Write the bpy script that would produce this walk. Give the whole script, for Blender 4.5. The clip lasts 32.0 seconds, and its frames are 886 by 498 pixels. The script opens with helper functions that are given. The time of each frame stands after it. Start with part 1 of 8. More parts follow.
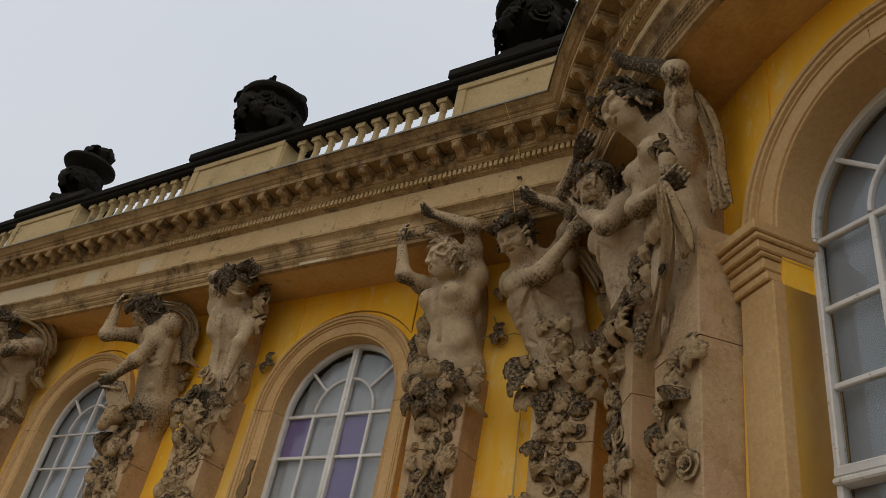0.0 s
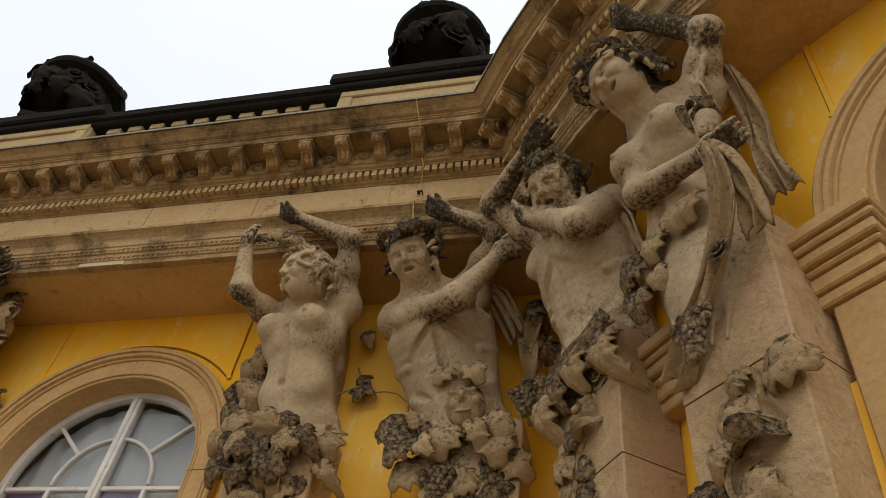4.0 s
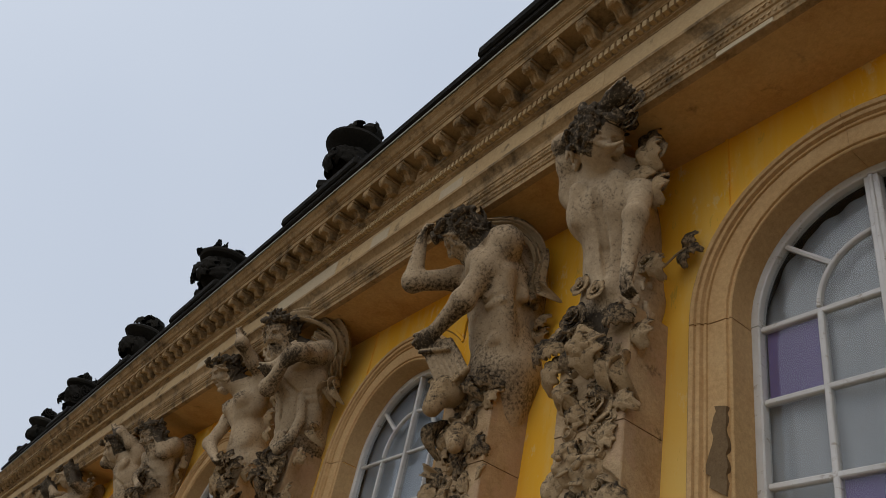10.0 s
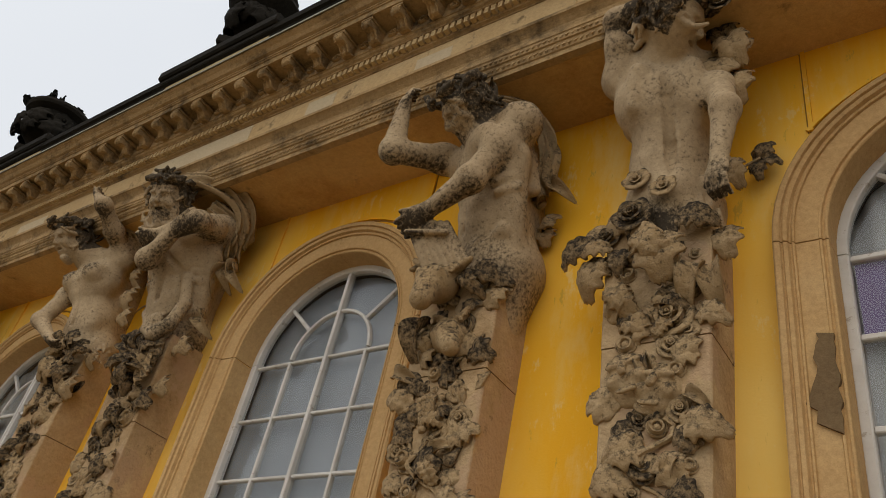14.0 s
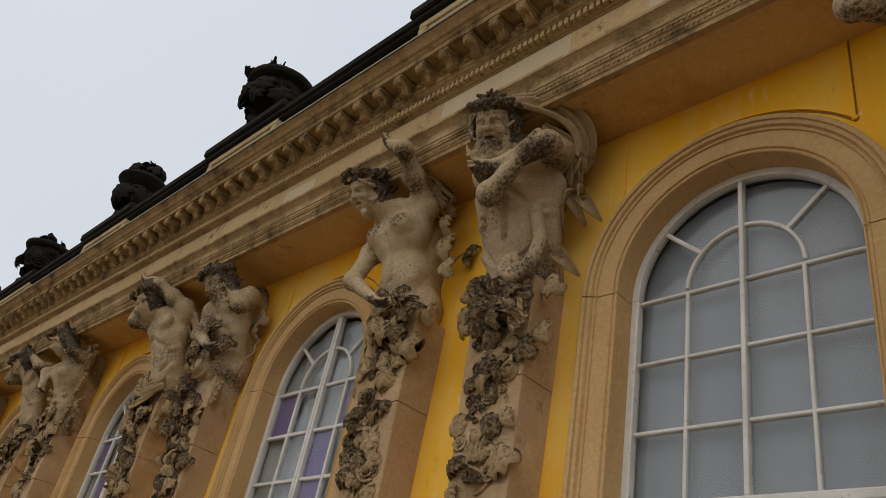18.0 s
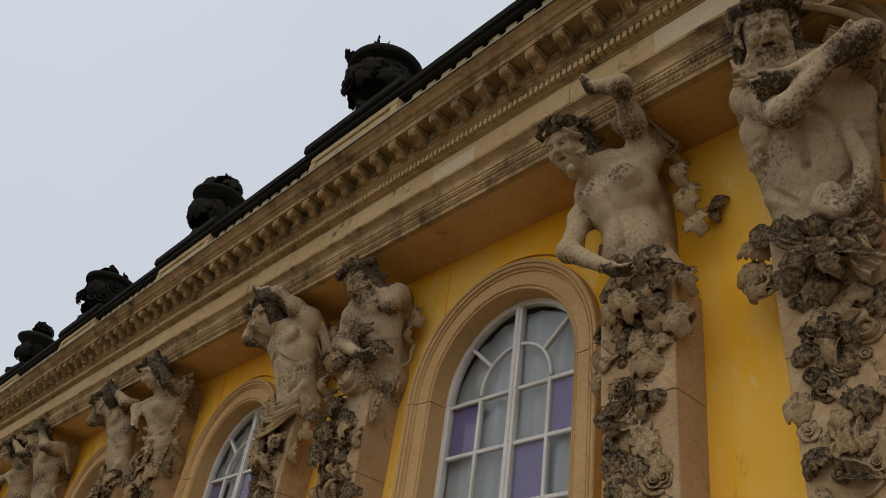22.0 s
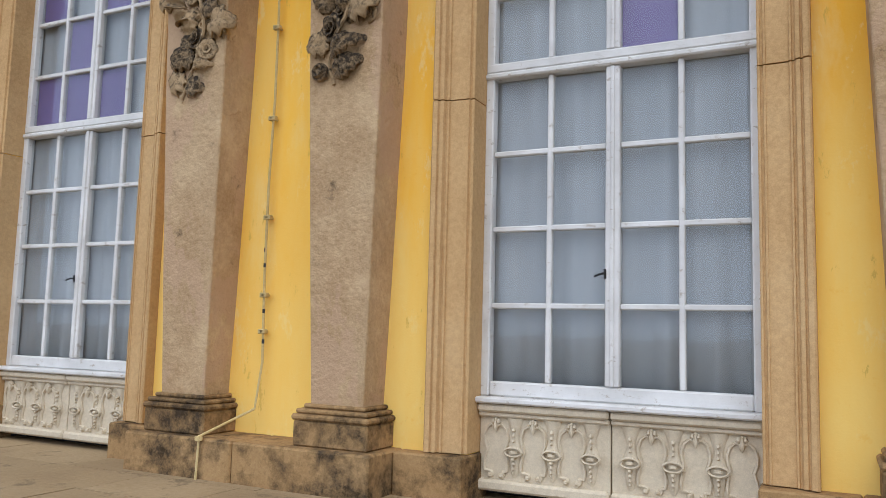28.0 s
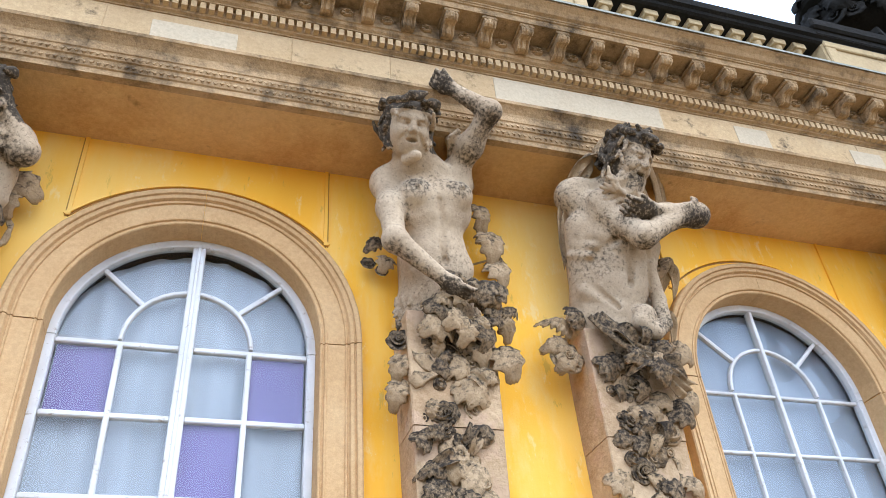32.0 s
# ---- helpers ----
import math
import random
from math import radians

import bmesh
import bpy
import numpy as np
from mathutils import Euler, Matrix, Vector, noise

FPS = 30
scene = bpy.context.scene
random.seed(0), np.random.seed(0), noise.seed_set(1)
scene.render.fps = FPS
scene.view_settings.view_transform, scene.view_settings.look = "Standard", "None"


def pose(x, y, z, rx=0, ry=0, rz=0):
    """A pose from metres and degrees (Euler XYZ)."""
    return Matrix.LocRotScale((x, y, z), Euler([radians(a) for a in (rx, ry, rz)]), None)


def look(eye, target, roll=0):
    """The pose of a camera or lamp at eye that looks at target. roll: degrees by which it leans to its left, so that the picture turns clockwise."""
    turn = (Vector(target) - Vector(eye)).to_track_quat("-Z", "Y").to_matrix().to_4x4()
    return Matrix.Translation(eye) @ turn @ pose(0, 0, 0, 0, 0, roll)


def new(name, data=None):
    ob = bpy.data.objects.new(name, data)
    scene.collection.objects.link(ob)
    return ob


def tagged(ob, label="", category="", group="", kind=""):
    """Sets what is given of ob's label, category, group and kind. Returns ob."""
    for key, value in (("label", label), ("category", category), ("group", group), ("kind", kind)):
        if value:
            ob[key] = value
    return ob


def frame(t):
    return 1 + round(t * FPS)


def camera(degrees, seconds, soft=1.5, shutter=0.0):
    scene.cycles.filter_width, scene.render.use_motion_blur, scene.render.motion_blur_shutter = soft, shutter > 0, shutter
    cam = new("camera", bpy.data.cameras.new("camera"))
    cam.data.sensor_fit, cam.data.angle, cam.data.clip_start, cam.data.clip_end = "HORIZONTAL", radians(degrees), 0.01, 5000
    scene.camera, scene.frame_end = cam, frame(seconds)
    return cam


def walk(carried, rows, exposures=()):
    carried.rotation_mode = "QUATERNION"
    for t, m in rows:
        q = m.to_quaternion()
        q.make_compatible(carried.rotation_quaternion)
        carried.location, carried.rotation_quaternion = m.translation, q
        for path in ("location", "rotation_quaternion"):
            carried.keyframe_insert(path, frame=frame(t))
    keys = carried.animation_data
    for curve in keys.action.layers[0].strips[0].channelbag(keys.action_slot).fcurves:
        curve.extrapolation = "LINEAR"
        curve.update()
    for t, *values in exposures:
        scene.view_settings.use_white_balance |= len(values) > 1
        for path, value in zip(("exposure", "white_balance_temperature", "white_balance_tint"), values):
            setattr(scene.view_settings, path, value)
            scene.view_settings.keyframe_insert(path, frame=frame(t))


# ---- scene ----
cam = camera(58.0, 32.0, soft=0.65)
PATH = [
    (0, (1.972, -7.3, 1.243), (0.964, -5.962, 2.336), 11.4),
    (0.5, (1.671, -6.968, 1.325), (0.729, -5.643, 2.49), 14.5),
    (1, (1.362, -6.634, 1.325), (0.531, -5.326, 2.589), 14.0),
    (1.5, (1.078, -6.328, 1.338), (0.284, -5.024, 2.629), 14.3),
    (2, (0.827, -6.051, 1.362), (0.091, -4.744, 2.684), 14.0),
    (2.5, (0.597, -5.735, 1.399), (-0.01, -4.407, 2.766), 11.3),
    (4.5, (-0.367, -5.013, 1.67), (-0.767, -3.756, 3.173), 11.8),
    (5, (-0.514, -4.877, 1.712), (-0.856, -3.643, 3.248), 13.3),
    (5.5, (-0.622, -4.753, 1.75), (-0.939, -3.546, 3.313), 12.7),
    (6, (-0.792, -4.635, 1.75), (-1.184, -3.476, 3.332), 10.0),
    (6.5, (-1.043, -4.536, 1.718), (-1.619, -3.446, 3.292), 13.0),
    (7, (-1.285, -4.431, 1.754), (-1.929, -3.37, 3.323), 10.0),
    (7.5, (-1.538, -4.336, 1.759), (-2.395, -3.382, 3.295), 12.9),
    (8, (-1.758, -4.227, 1.785), (-2.889, -3.457, 3.244), 15.7),
    (8.5, (-2.005, -4.314, 1.785), (-3.298, -3.634, 3.151), 16.5),
    (9, (-2.302, -4.26, 1.723), (-3.664, -3.606, 3.033), 16.2),
    (9.5, (-2.587, -4.126, 1.669), (-4.02, -3.36, 2.835), 14.2),
    (10, (-2.839, -4.128, 1.629), (-4.247, -3.326, 2.801), 13.9),
    (10.5, (-3.159, -4.178, 1.603), (-4.564, -3.297, 2.721), 14.1),
    (11, (-3.484, -4.169, 1.592), (-4.86, -3.256, 2.72), 14.7),
    (11.5, (-3.797, -4.192, 1.622), (-5.13, -3.244, 2.774), 15.7),
    (12, (-4.075, -4.264, 1.603), (-5.332, -3.234, 2.768), 15.5),
    (12.5, (-4.308, -4.283, 1.584), (-5.509, -3.205, 2.764), 15.1),
    (13, (-4.539, -4.217, 1.624), (-5.678, -3.111, 2.839), 14.6),
    (13.5, (-4.815, -4.226, 1.578), (-5.921, -3.081, 2.788), 14.4),
    (14, (-5.091, -4.285, 1.584), (-6.164, -3.073, 2.758), 13.1),
    (14.5, (-5.402, -4.303, 1.569), (-6.43, -3.069, 2.761), 11.6),
    (15, (-5.721, -4.349, 1.587), (-6.895, -3.227, 2.754), 12.7),
    (15.5, (-6.067, -4.457, 1.615), (-7.324, -3.397, 2.753), 13.2),
    (17.5, (-7.312, -4.852, 1.486), (-8.617, -3.766, 2.541), 11.4),
    (18, (-7.683, -4.849, 1.451), (-8.997, -3.774, 2.508), 12.1),
    (18.5, (-7.993, -4.842, 1.484), (-9.277, -3.745, 2.555), 10.9),
    (19, (-8.303, -4.851, 1.558), (-9.537, -3.719, 2.652), 11.0),
    (19.5, (-8.623, -4.828, 1.536), (-9.811, -3.672, 2.655), 11.6),
    (20, (-8.947, -4.816, 1.516), (-10.097, -3.638, 2.651), 11.2),
    (20.5, (-9.197, -4.874, 1.527), (-10.292, -3.659, 2.678), 11.5),
    (21, (-9.503, -4.945, 1.499), (-10.565, -3.703, 2.652), 10.7),
    (21.5, (-9.911, -4.954, 1.492), (-11.116, -3.837, 2.632), 10.1),
    (22, (-10.295, -5.074, 1.501), (-11.603, -4.058, 2.622), 9.1),
    (22.5, (-10.691, -5.144, 1.562), (-12.123, -4.263, 2.646), 10.0),
    (23, (-11.043, -5.208, 1.513), (-12.544, -4.369, 2.534), 10.1),
    (23.5, (-11.395, -5.181, 1.487), (-12.905, -4.263, 2.424), 8.3),
    (24, (-11.755, -5.225, 1.477), (-13.257, -4.288, 2.407), 8.4),
    (24.5, (-12.127, -5.228, 1.369), (-13.634, -4.199, 2.188), 8.0),
    (25, (-12.517, -5.237, 1.321), (-14.073, -4.214, 2.05), 8.1),
    (25.5, (-12.891, -5.327, 1.252), (-14.438, -4.238, 1.9), 7.7),
    (27.5, (-14.062, -5.462, 1.181), (-15.295, -3.908, 1.437), 3.2),
    (28, (-14.175, -5.364, 1.179), (-15.057, -3.58, 1.387), 1.5),
    (28.5, (-14.309, -5.402, 1.137), (-14.853, -3.482, 1.268), 1.0),
    (29, (-14.504, -5.407, 1.125), (-14.647, -3.419, 1.288), 1.1),
    (29.5, (-14.604, -5.345, 1.23), (-14.514, -3.383, 1.609), 0.5),
    (30, (-14.615, -5.36, 1.336), (-14.291, -3.486, 1.953), 0.7),
    (30.5, (-14.768, -5.47, 1.526), (-14.252, -3.742, 2.39), 0.5),
    (31, (-14.903, -5.491, 1.675), (-14.399, -3.926, 2.813), -0.0),
    (31.5, (-15.13, -5.426, 1.735), (-14.589, -3.919, 2.933), -2.5),
    (32, (-15.476, -5.435, 1.798), (-14.93, -3.924, 2.988), -5.0),
]
walk(cam, [(t, look(eye, target, roll)) for t, eye, target, roll in PATH],
     [(0.0, -0.85, 7600, 10), (2.5, -0.55, 7900, 10), (5.0, -0.24, 7900, 10), (7.0, -0.75, 7400, 10), (8.0, -0.97, 6750, 10), (9.0, -1.22, 6450, 10), (10.0, -1.0, 6900, 10), (12.0, -0.8, 7600, 10), (13.0, -0.72, 7900, 10), (14.0, -0.58, 7900, 10), (15.0, -0.83, 7800, 10), (18.0, -0.77, 7600, 10), (19.0, -0.80, 7700, 10), (20.0, -0.64, 7800, 10), (22.0, -0.90, 7400, 10), (23.0, -1.02, 7100, 10), (24.0, -0.96, 7200, 10), (25.5, -0.6, 7500, 10), (28.0, 0.0, 6150, 10), (29.0, 0.03, 5850, 10), (30.0, 0.10, 5750, 10), (31.0, 0.54, 5550, 10), (31.5, 0.88, 5550, 10), (32.0, 1.0, 5550, 10)])

# ---- light ----
world = bpy.data.worlds.new("overcast_sky")
scene.world = world
world.use_nodes = True
wn = world.node_tree
wn.nodes.clear()
w_out = wn.nodes.new("ShaderNodeOutputWorld")
w_bg = wn.nodes.new("ShaderNodeBackground")
w_sky = wn.nodes.new("ShaderNodeTexSky")
w_sky.sky_type = "NISHITA"
w_sky.sun_disc = False
w_sky.sun_elevation, w_sky.sun_rotation = radians(38), radians(200)
w_sky.air_density, w_sky.dust_density, w_sky.ozone_density = 1.0, 6.0, 1.0
w_mix = wn.nodes.new("ShaderNodeMix")
w_mix.data_type = "RGBA"
w_mix.inputs[0].default_value = 0.93
w_cl = wn.nodes.new("ShaderNodeTexNoise")
w_cl.inputs["Scale"].default_value = 1.3
w_cl.inputs["Detail"].default_value = 3.0
w_rp = wn.nodes.new("ShaderNodeValToRGB")
w_rp.color_ramp.elements[0].position, w_rp.color_ramp.elements[0].color = 0.3, (9.5, 11.1, 13.9, 1)
w_rp.color_ramp.elements[1].position, w_rp.color_ramp.elements[1].color = 0.7, (10.6, 12.1, 14.6, 1)
wn.links.new(w_cl.outputs["Fac"], w_rp.inputs["Fac"])
wn.links.new(w_sky.outputs[0], w_mix.inputs[6])
wn.links.new(w_rp.outputs[0], w_mix.inputs[7])
w_tc = wn.nodes.new("ShaderNodeTexCoord")
w_sep = wn.nodes.new("ShaderNodeSeparateXYZ")
w_map = wn.nodes.new("ShaderNodeMapRange")
w_map.inputs["From Min"].default_value, w_map.inputs["From Max"].default_value = -0.6, 0.6
w_map.inputs["To Min"].default_value, w_map.inputs["To Max"].default_value = 0.88, 1.33
wn.links.new(w_tc.outputs["Generated"], w_sep.inputs[0])
# the cloud cover is brighter overhead and towards the hidden sun than behind the palace
w_south, w_up = wn.nodes.new("ShaderNodeMath"), wn.nodes.new("ShaderNodeMath")
w_south.operation, w_up.operation = "MULTIPLY", "MULTIPLY_ADD"
w_south.inputs[1].default_value, w_up.inputs[1].default_value = -0.36, 0.30
wn.links.new(w_sep.outputs[1], w_south.inputs[0])
wn.links.new(w_sep.outputs[2], w_up.inputs[0])
wn.links.new(w_south.outputs[0], w_up.inputs[2])
wn.links.new(w_up.outputs[0], w_map.inputs["Value"])
w_vec = wn.nodes.new("ShaderNodeVectorMath")
w_vec.operation = "SCALE"
wn.links.new(w_mix.outputs[2], w_vec.inputs[0])
wn.links.new(w_map.outputs[0], w_vec.inputs["Scale"])
wn.links.new(w_vec.outputs[0], w_bg.inputs["Color"])
w_bg.inputs["Strength"].default_value = 0.10
wn.links.new(w_bg.outputs[0], w_out.inputs["Surface"])

sun_data = bpy.data.lights.new("sun", "SUN")
sun_data.energy, sun_data.angle, sun_data.color = 1.05, radians(50), (1.0, 0.87, 0.67)
sun = new("sun", sun_data)
sun.matrix_world = look((-6, -14, 26), (-14, 0, 4))

# ---- materials ----


def mat_nodes(name, rough=0.85, metal=0.0):
    m = bpy.data.materials.new(name)
    m.use_nodes = True
    nt = m.node_tree
    b = nt.nodes["Principled BSDF"]
    b.inputs["Roughness"].default_value = rough
    b.inputs["Metallic"].default_value = metal
    b.inputs["Specular IOR Level"].default_value = 0.12 if rough > 0.8 else 0.4
    tc = nt.nodes.new("ShaderNodeTexCoord")
    return m, nt, b, tc


def noise_node(nt, tc, scale, detail=5.0, rough=0.6, stretch=None, space="Object"):
    n = nt.nodes.new("ShaderNodeTexNoise")
    n.inputs["Scale"].default_value = scale
    n.inputs["Detail"].default_value = detail
    n.inputs["Roughness"].default_value = rough
    src = tc.outputs[space]
    if stretch:
        mp = nt.nodes.new("ShaderNodeMapping")
        mp.inputs["Scale"].default_value = stretch
        nt.links.new(src, mp.inputs["Vector"])
        src = mp.outputs["Vector"]
    nt.links.new(src, n.inputs["Vector"])
    return n.outputs["Fac"]


def ramp(nt, fac, stops):
    r = nt.nodes.new("ShaderNodeValToRGB")
    el = r.color_ramp.elements
    while len(el) < len(stops):
        el.new(0.5)
    for e, (pos, col) in zip(el, stops):
        e.position, e.color = pos, (*col, 1) if len(col) == 3 else col
    nt.links.new(fac, r.inputs["Fac"])
    return r.outputs["Color"]


def mix(nt, fac, a, b, mode="MIX"):
    n = nt.nodes.new("ShaderNodeMix")
    n.data_type = "RGBA"
    n.blend_type = mode
    for sock, v in ((n.inputs[0], fac), (n.inputs[6], a), (n.inputs[7], b)):
        if isinstance(v, (int, float)):
            sock.default_value = v
        elif isinstance(v, tuple):
            sock.default_value = (*v, 1)
        else:
            nt.links.new(v, sock)
    return n.outputs[2]


def maths(nt, op, a, b=0.0, c=0.0):
    n = nt.nodes.new("ShaderNodeMath")
    n.operation = op
    for i, v in enumerate((a, b, c)):
        if isinstance(v, (int, float)):
            n.inputs[i].default_value = v
        else:
            nt.links.new(v, n.inputs[i])
    return n.outputs[0]


def bump(nt, b, height, strength, dist=0.02, below=None):
    n = nt.nodes.new("ShaderNodeBump")
    n.inputs["Strength"].default_value = strength
    n.inputs["Distance"].default_value = dist
    nt.links.new(height, n.inputs["Height"])
    if below is not None:
        nt.links.new(below, n.inputs["Normal"])
    nt.links.new(n.outputs["Normal"], b.inputs["Normal"])
    return n.outputs["Normal"]


def rnd(nt):
    return nt.nodes.new("ShaderNodeObjectInfo").outputs["Random"]


def world_pos(nt):
    return nt.nodes.new("ShaderNodeNewGeometry").outputs["Position"]


class PosCoord:
    """Feeds world positions to noise_node in place of texture coordinates."""

    def __init__(self, nt):
        self.outputs = {"Object": world_pos(nt)}


def plaster(name, col, dark, pale):
    m, nt, b, tc = mat_nodes(name, 0.9)
    pc = PosCoord(nt)
    big = noise_node(nt, pc, 0.45, 4, 0.55, (1, 1, 0.5))
    c = ramp(nt, big, [(0.3, dark), (0.5, col), (0.72, pale)])
    runs = noise_node(nt, pc, 2.6, 6, 0.65, (1, 1, 0.16))
    c = mix(nt, ramp(nt, runs, [(0.50, (0, 0, 0)), (0.72, (0.55,) * 3)]), c, pale)
    lime = noise_node(nt, pc, 1.7, 9, 0.7, (1, 1, 0.35))
    c = mix(nt, ramp(nt, lime, [(0.54, (0, 0, 0)), (0.72, (0.6,) * 3)]), c, (0.86, 0.66, 0.30))
    scuff = noise_node(nt, pc, 4.2, 12, 0.78, (1, 1, 0.45))
    c = mix(nt, ramp(nt, scuff, [(0.565, (0, 0, 0)), (0.61, (0.5,) * 3)]), c, (0.87, 0.68, 0.34))
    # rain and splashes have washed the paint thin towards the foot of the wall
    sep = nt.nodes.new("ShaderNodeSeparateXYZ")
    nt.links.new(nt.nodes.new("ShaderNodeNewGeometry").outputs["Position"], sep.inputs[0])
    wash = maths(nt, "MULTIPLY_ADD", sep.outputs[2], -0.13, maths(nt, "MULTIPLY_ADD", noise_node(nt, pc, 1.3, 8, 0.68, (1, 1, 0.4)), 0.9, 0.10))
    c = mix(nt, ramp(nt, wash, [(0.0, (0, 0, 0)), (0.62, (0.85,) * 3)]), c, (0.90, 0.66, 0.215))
    peel = noise_node(nt, pc, 7.0, 10, 0.75, (1, 1, 0.3))
    c = mix(nt, ramp(nt, peel, [(0.605, (0, 0, 0)), (0.63, (0.6,) * 3)]), c, (0.60, 0.37, 0.07))
    spots = noise_node(nt, pc, 9.0, 8, 0.7)
    c = mix(nt, ramp(nt, spots, [(0.60, (0, 0, 0)), (0.70, (0.35,) * 3)]), c, dark)
    nt.links.new(c, b.inputs["Base Color"])
    fine = noise_node(nt, pc, 60, 4, 0.6)
    n1 = bump(nt, b, big, 0.25, 0.05)
    bump(nt, b, fine, 0.22, 0.006, n1)
    return m


WARM = (1.10, 1.0, 0.80)


def stone(name, base, pale, dark, crust=0.0, crust_lo=0.55, pit=0.4, up=0.0, pit_scale=34, rough=0.9, vary=0.25, width=0.12, soot_scale=2.6, growth=0.0, fade=0.0, lump=0.35, skin=None):
    """Weathered sandstone. crust: share of black growth in patches of their own; up: how much more of it lies where rain falls."""
    base, pale, dark = (tuple(p * q for p, q in zip(v, WARM)) for v in (base, pale, dark))
    m, nt, b, tc = mat_nodes(name, rough)
    pc = PosCoord(nt)
    big = noise_node(nt, pc, 1.1, 6, 0.62)
    c = ramp(nt, big, [(0.32, dark), (0.5, base), (0.70, pale)])
    grain = noise_node(nt, pc, 26, 6, 0.7)
    c = mix(nt, 0.38, c, ramp(nt, grain, [(0.32, tuple(0.45 * v for v in base)), (0.68, pale)]))
    speck = noise_node(nt, pc, 110, 3, 0.75)
    c = mix(nt, 0.14, c, ramp(nt, speck, [(0.36, tuple(0.40 * v for v in base)), (0.64, tuple(1.15 * v for v in pale))]))
    if fade > 0:
        bleach = noise_node(nt, pc, 2.3, 8, 0.72)
        c = mix(nt, ramp(nt, bleach, [(0.48, (0, 0, 0)), (0.66, (fade,) * 3)]), c, tuple(1.12 * v for v in pale))
    if skin:
        old = noise_node(nt, pc, 1.6, 7, 0.66, (1, 1, 0.7))
        c = mix(nt, ramp(nt, old, [(0.50, (0, 0, 0)), (0.53, (0.65,) * 3)]), c, skin)
    c = mix(nt, maths(nt, "MULTIPLY", rnd(nt), vary), c, tuple(0.72 * v for v in base))
    if crust > 0:
        soot = noise_node(nt, pc, soot_scale, 9, 0.74)
        if up > 0:
            sep = nt.nodes.new("ShaderNodeSeparateXYZ")
            nt.links.new(nt.nodes.new("ShaderNodeNewGeometry").outputs["Normal"], sep.inputs[0])
            soot = maths(nt, "MULTIPLY_ADD", sep.outputs[2], up, soot)
        if growth > 0:
            spread = nt.nodes.new("ShaderNodeAttribute")
            spread.attribute_name = "growth"
            soot = maths(nt, "MULTIPLY_ADD", spread.outputs["Fac"], growth, soot)
        k = ramp(nt, soot, [(crust_lo, (0, 0, 0)), (crust_lo + width, (crust,) * 3)])
        c = mix(nt, k, c, ramp(nt, noise_node(nt, pc, 21, 5, 0.7), [(0.38, (0.005, 0.0045, 0.004)), (0.78, (0.046, 0.038, 0.031))]))
    nt.links.new(c, b.inputs["Base Color"])
    n1 = bump(nt, b, noise_node(nt, pc, pit_scale, 5, 0.6), pit, 0.012)
    bump(nt, b, noise_node(nt, pc, 5.0, 5, 0.6), lump, 0.03, n1)
    return m


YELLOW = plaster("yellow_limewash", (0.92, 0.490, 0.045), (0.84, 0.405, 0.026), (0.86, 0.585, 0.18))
# soffit stone: orange light bounced off the yellow wall is put into the colour
SAND = stone("bounce_lit_sandstone", (0.61, 0.41, 0.21), (0.67, 0.50, 0.30), (0.40, 0.205, 0.070), 0.6, 0.61)
SURR = stone("jamb_sandstone", (0.54, 0.370, 0.210), (0.61, 0.455, 0.290), (0.43, 0.275, 0.14), 0.55, 0.66, pit=0.12)
PIER = stone("pier_sandstone", (0.415, 0.300, 0.200), (0.55, 0.445, 0.335), (0.33, 0.21, 0.125), 0.85, 0.60, pit=1.3, pit_scale=24, width=0.12, soot_scale=3.2, fade=0.55, skin=(0.50, 0.335, 0.215))
ENTAB = stone("cornice_sandstone", (0.385, 0.275, 0.165), (0.53, 0.40, 0.27), (0.255, 0.165, 0.085), 0.9, 0.44, pit=0.8, up=0.06, soot_scale=2.8, width=0.22)
FRIEZE = stone("frieze_sandstone", (0.51, 0.385, 0.245), (0.60, 0.485, 0.345), (0.42, 0.29, 0.16), 0.8, 0.575, pit=0.4, vary=0.5, width=0.10, soot_scale=3.5)
PATCH = stone("new_stone_patch", (0.54, 0.48, 0.40), (0.59, 0.53, 0.45), (0.49, 0.42, 0.34), 0.0, pit=0.1)
STATUE = stone("statue_sandstone", (0.415, 0.335, 0.262), (0.555, 0.47, 0.385), (0.30, 0.225, 0.16), 0.90, 0.56, pit=0.5, up=0.05, pit_scale=46, soot_scale=34.0, width=0.20, growth=0.42, lump=0.05, fade=0.5)
CRUST = stone("black_crusted_sandstone", (0.33, 0.25, 0.175), (0.43, 0.34, 0.25), (0.22, 0.155, 0.10), 0.95, 0.35, pit=1.0, up=0.10, pit_scale=38, soot_scale=28.0, width=0.22)
FOLI = stone("foliage_sandstone", (0.37, 0.28, 0.19), (0.50, 0.40, 0.295), (0.25, 0.175, 0.11), 0.93, 0.49, pit=0.8, up=0.14, pit_scale=42, soot_scale=24.0, width=0.18)
BLACK = stone("soot_black_stone", (0.010, 0.010, 0.010), (0.026, 0.024, 0.022), (0.006, 0.006, 0.006), 0.6, 0.5, pit=0.7)
BALU = stone("baluster_stone", (0.44, 0.355, 0.235), (0.53, 0.45, 0.32), (0.33, 0.25, 0.155), 0.85, 0.57, pit=0.4)
CREAM = stone("cream_painted_panel", (0.60, 0.56, 0.51), (0.67, 0.635, 0.585), (0.52, 0.47, 0.41), 0.25, 0.74, pit=0.06, rough=0.7)
PLINTH = stone("plinth_sandstone", (0.36, 0.24, 0.13), (0.44, 0.315, 0.19), (0.25, 0.155, 0.08), 0.88, 0.45, pit=0.22, soot_scale=1.7, width=0.15)
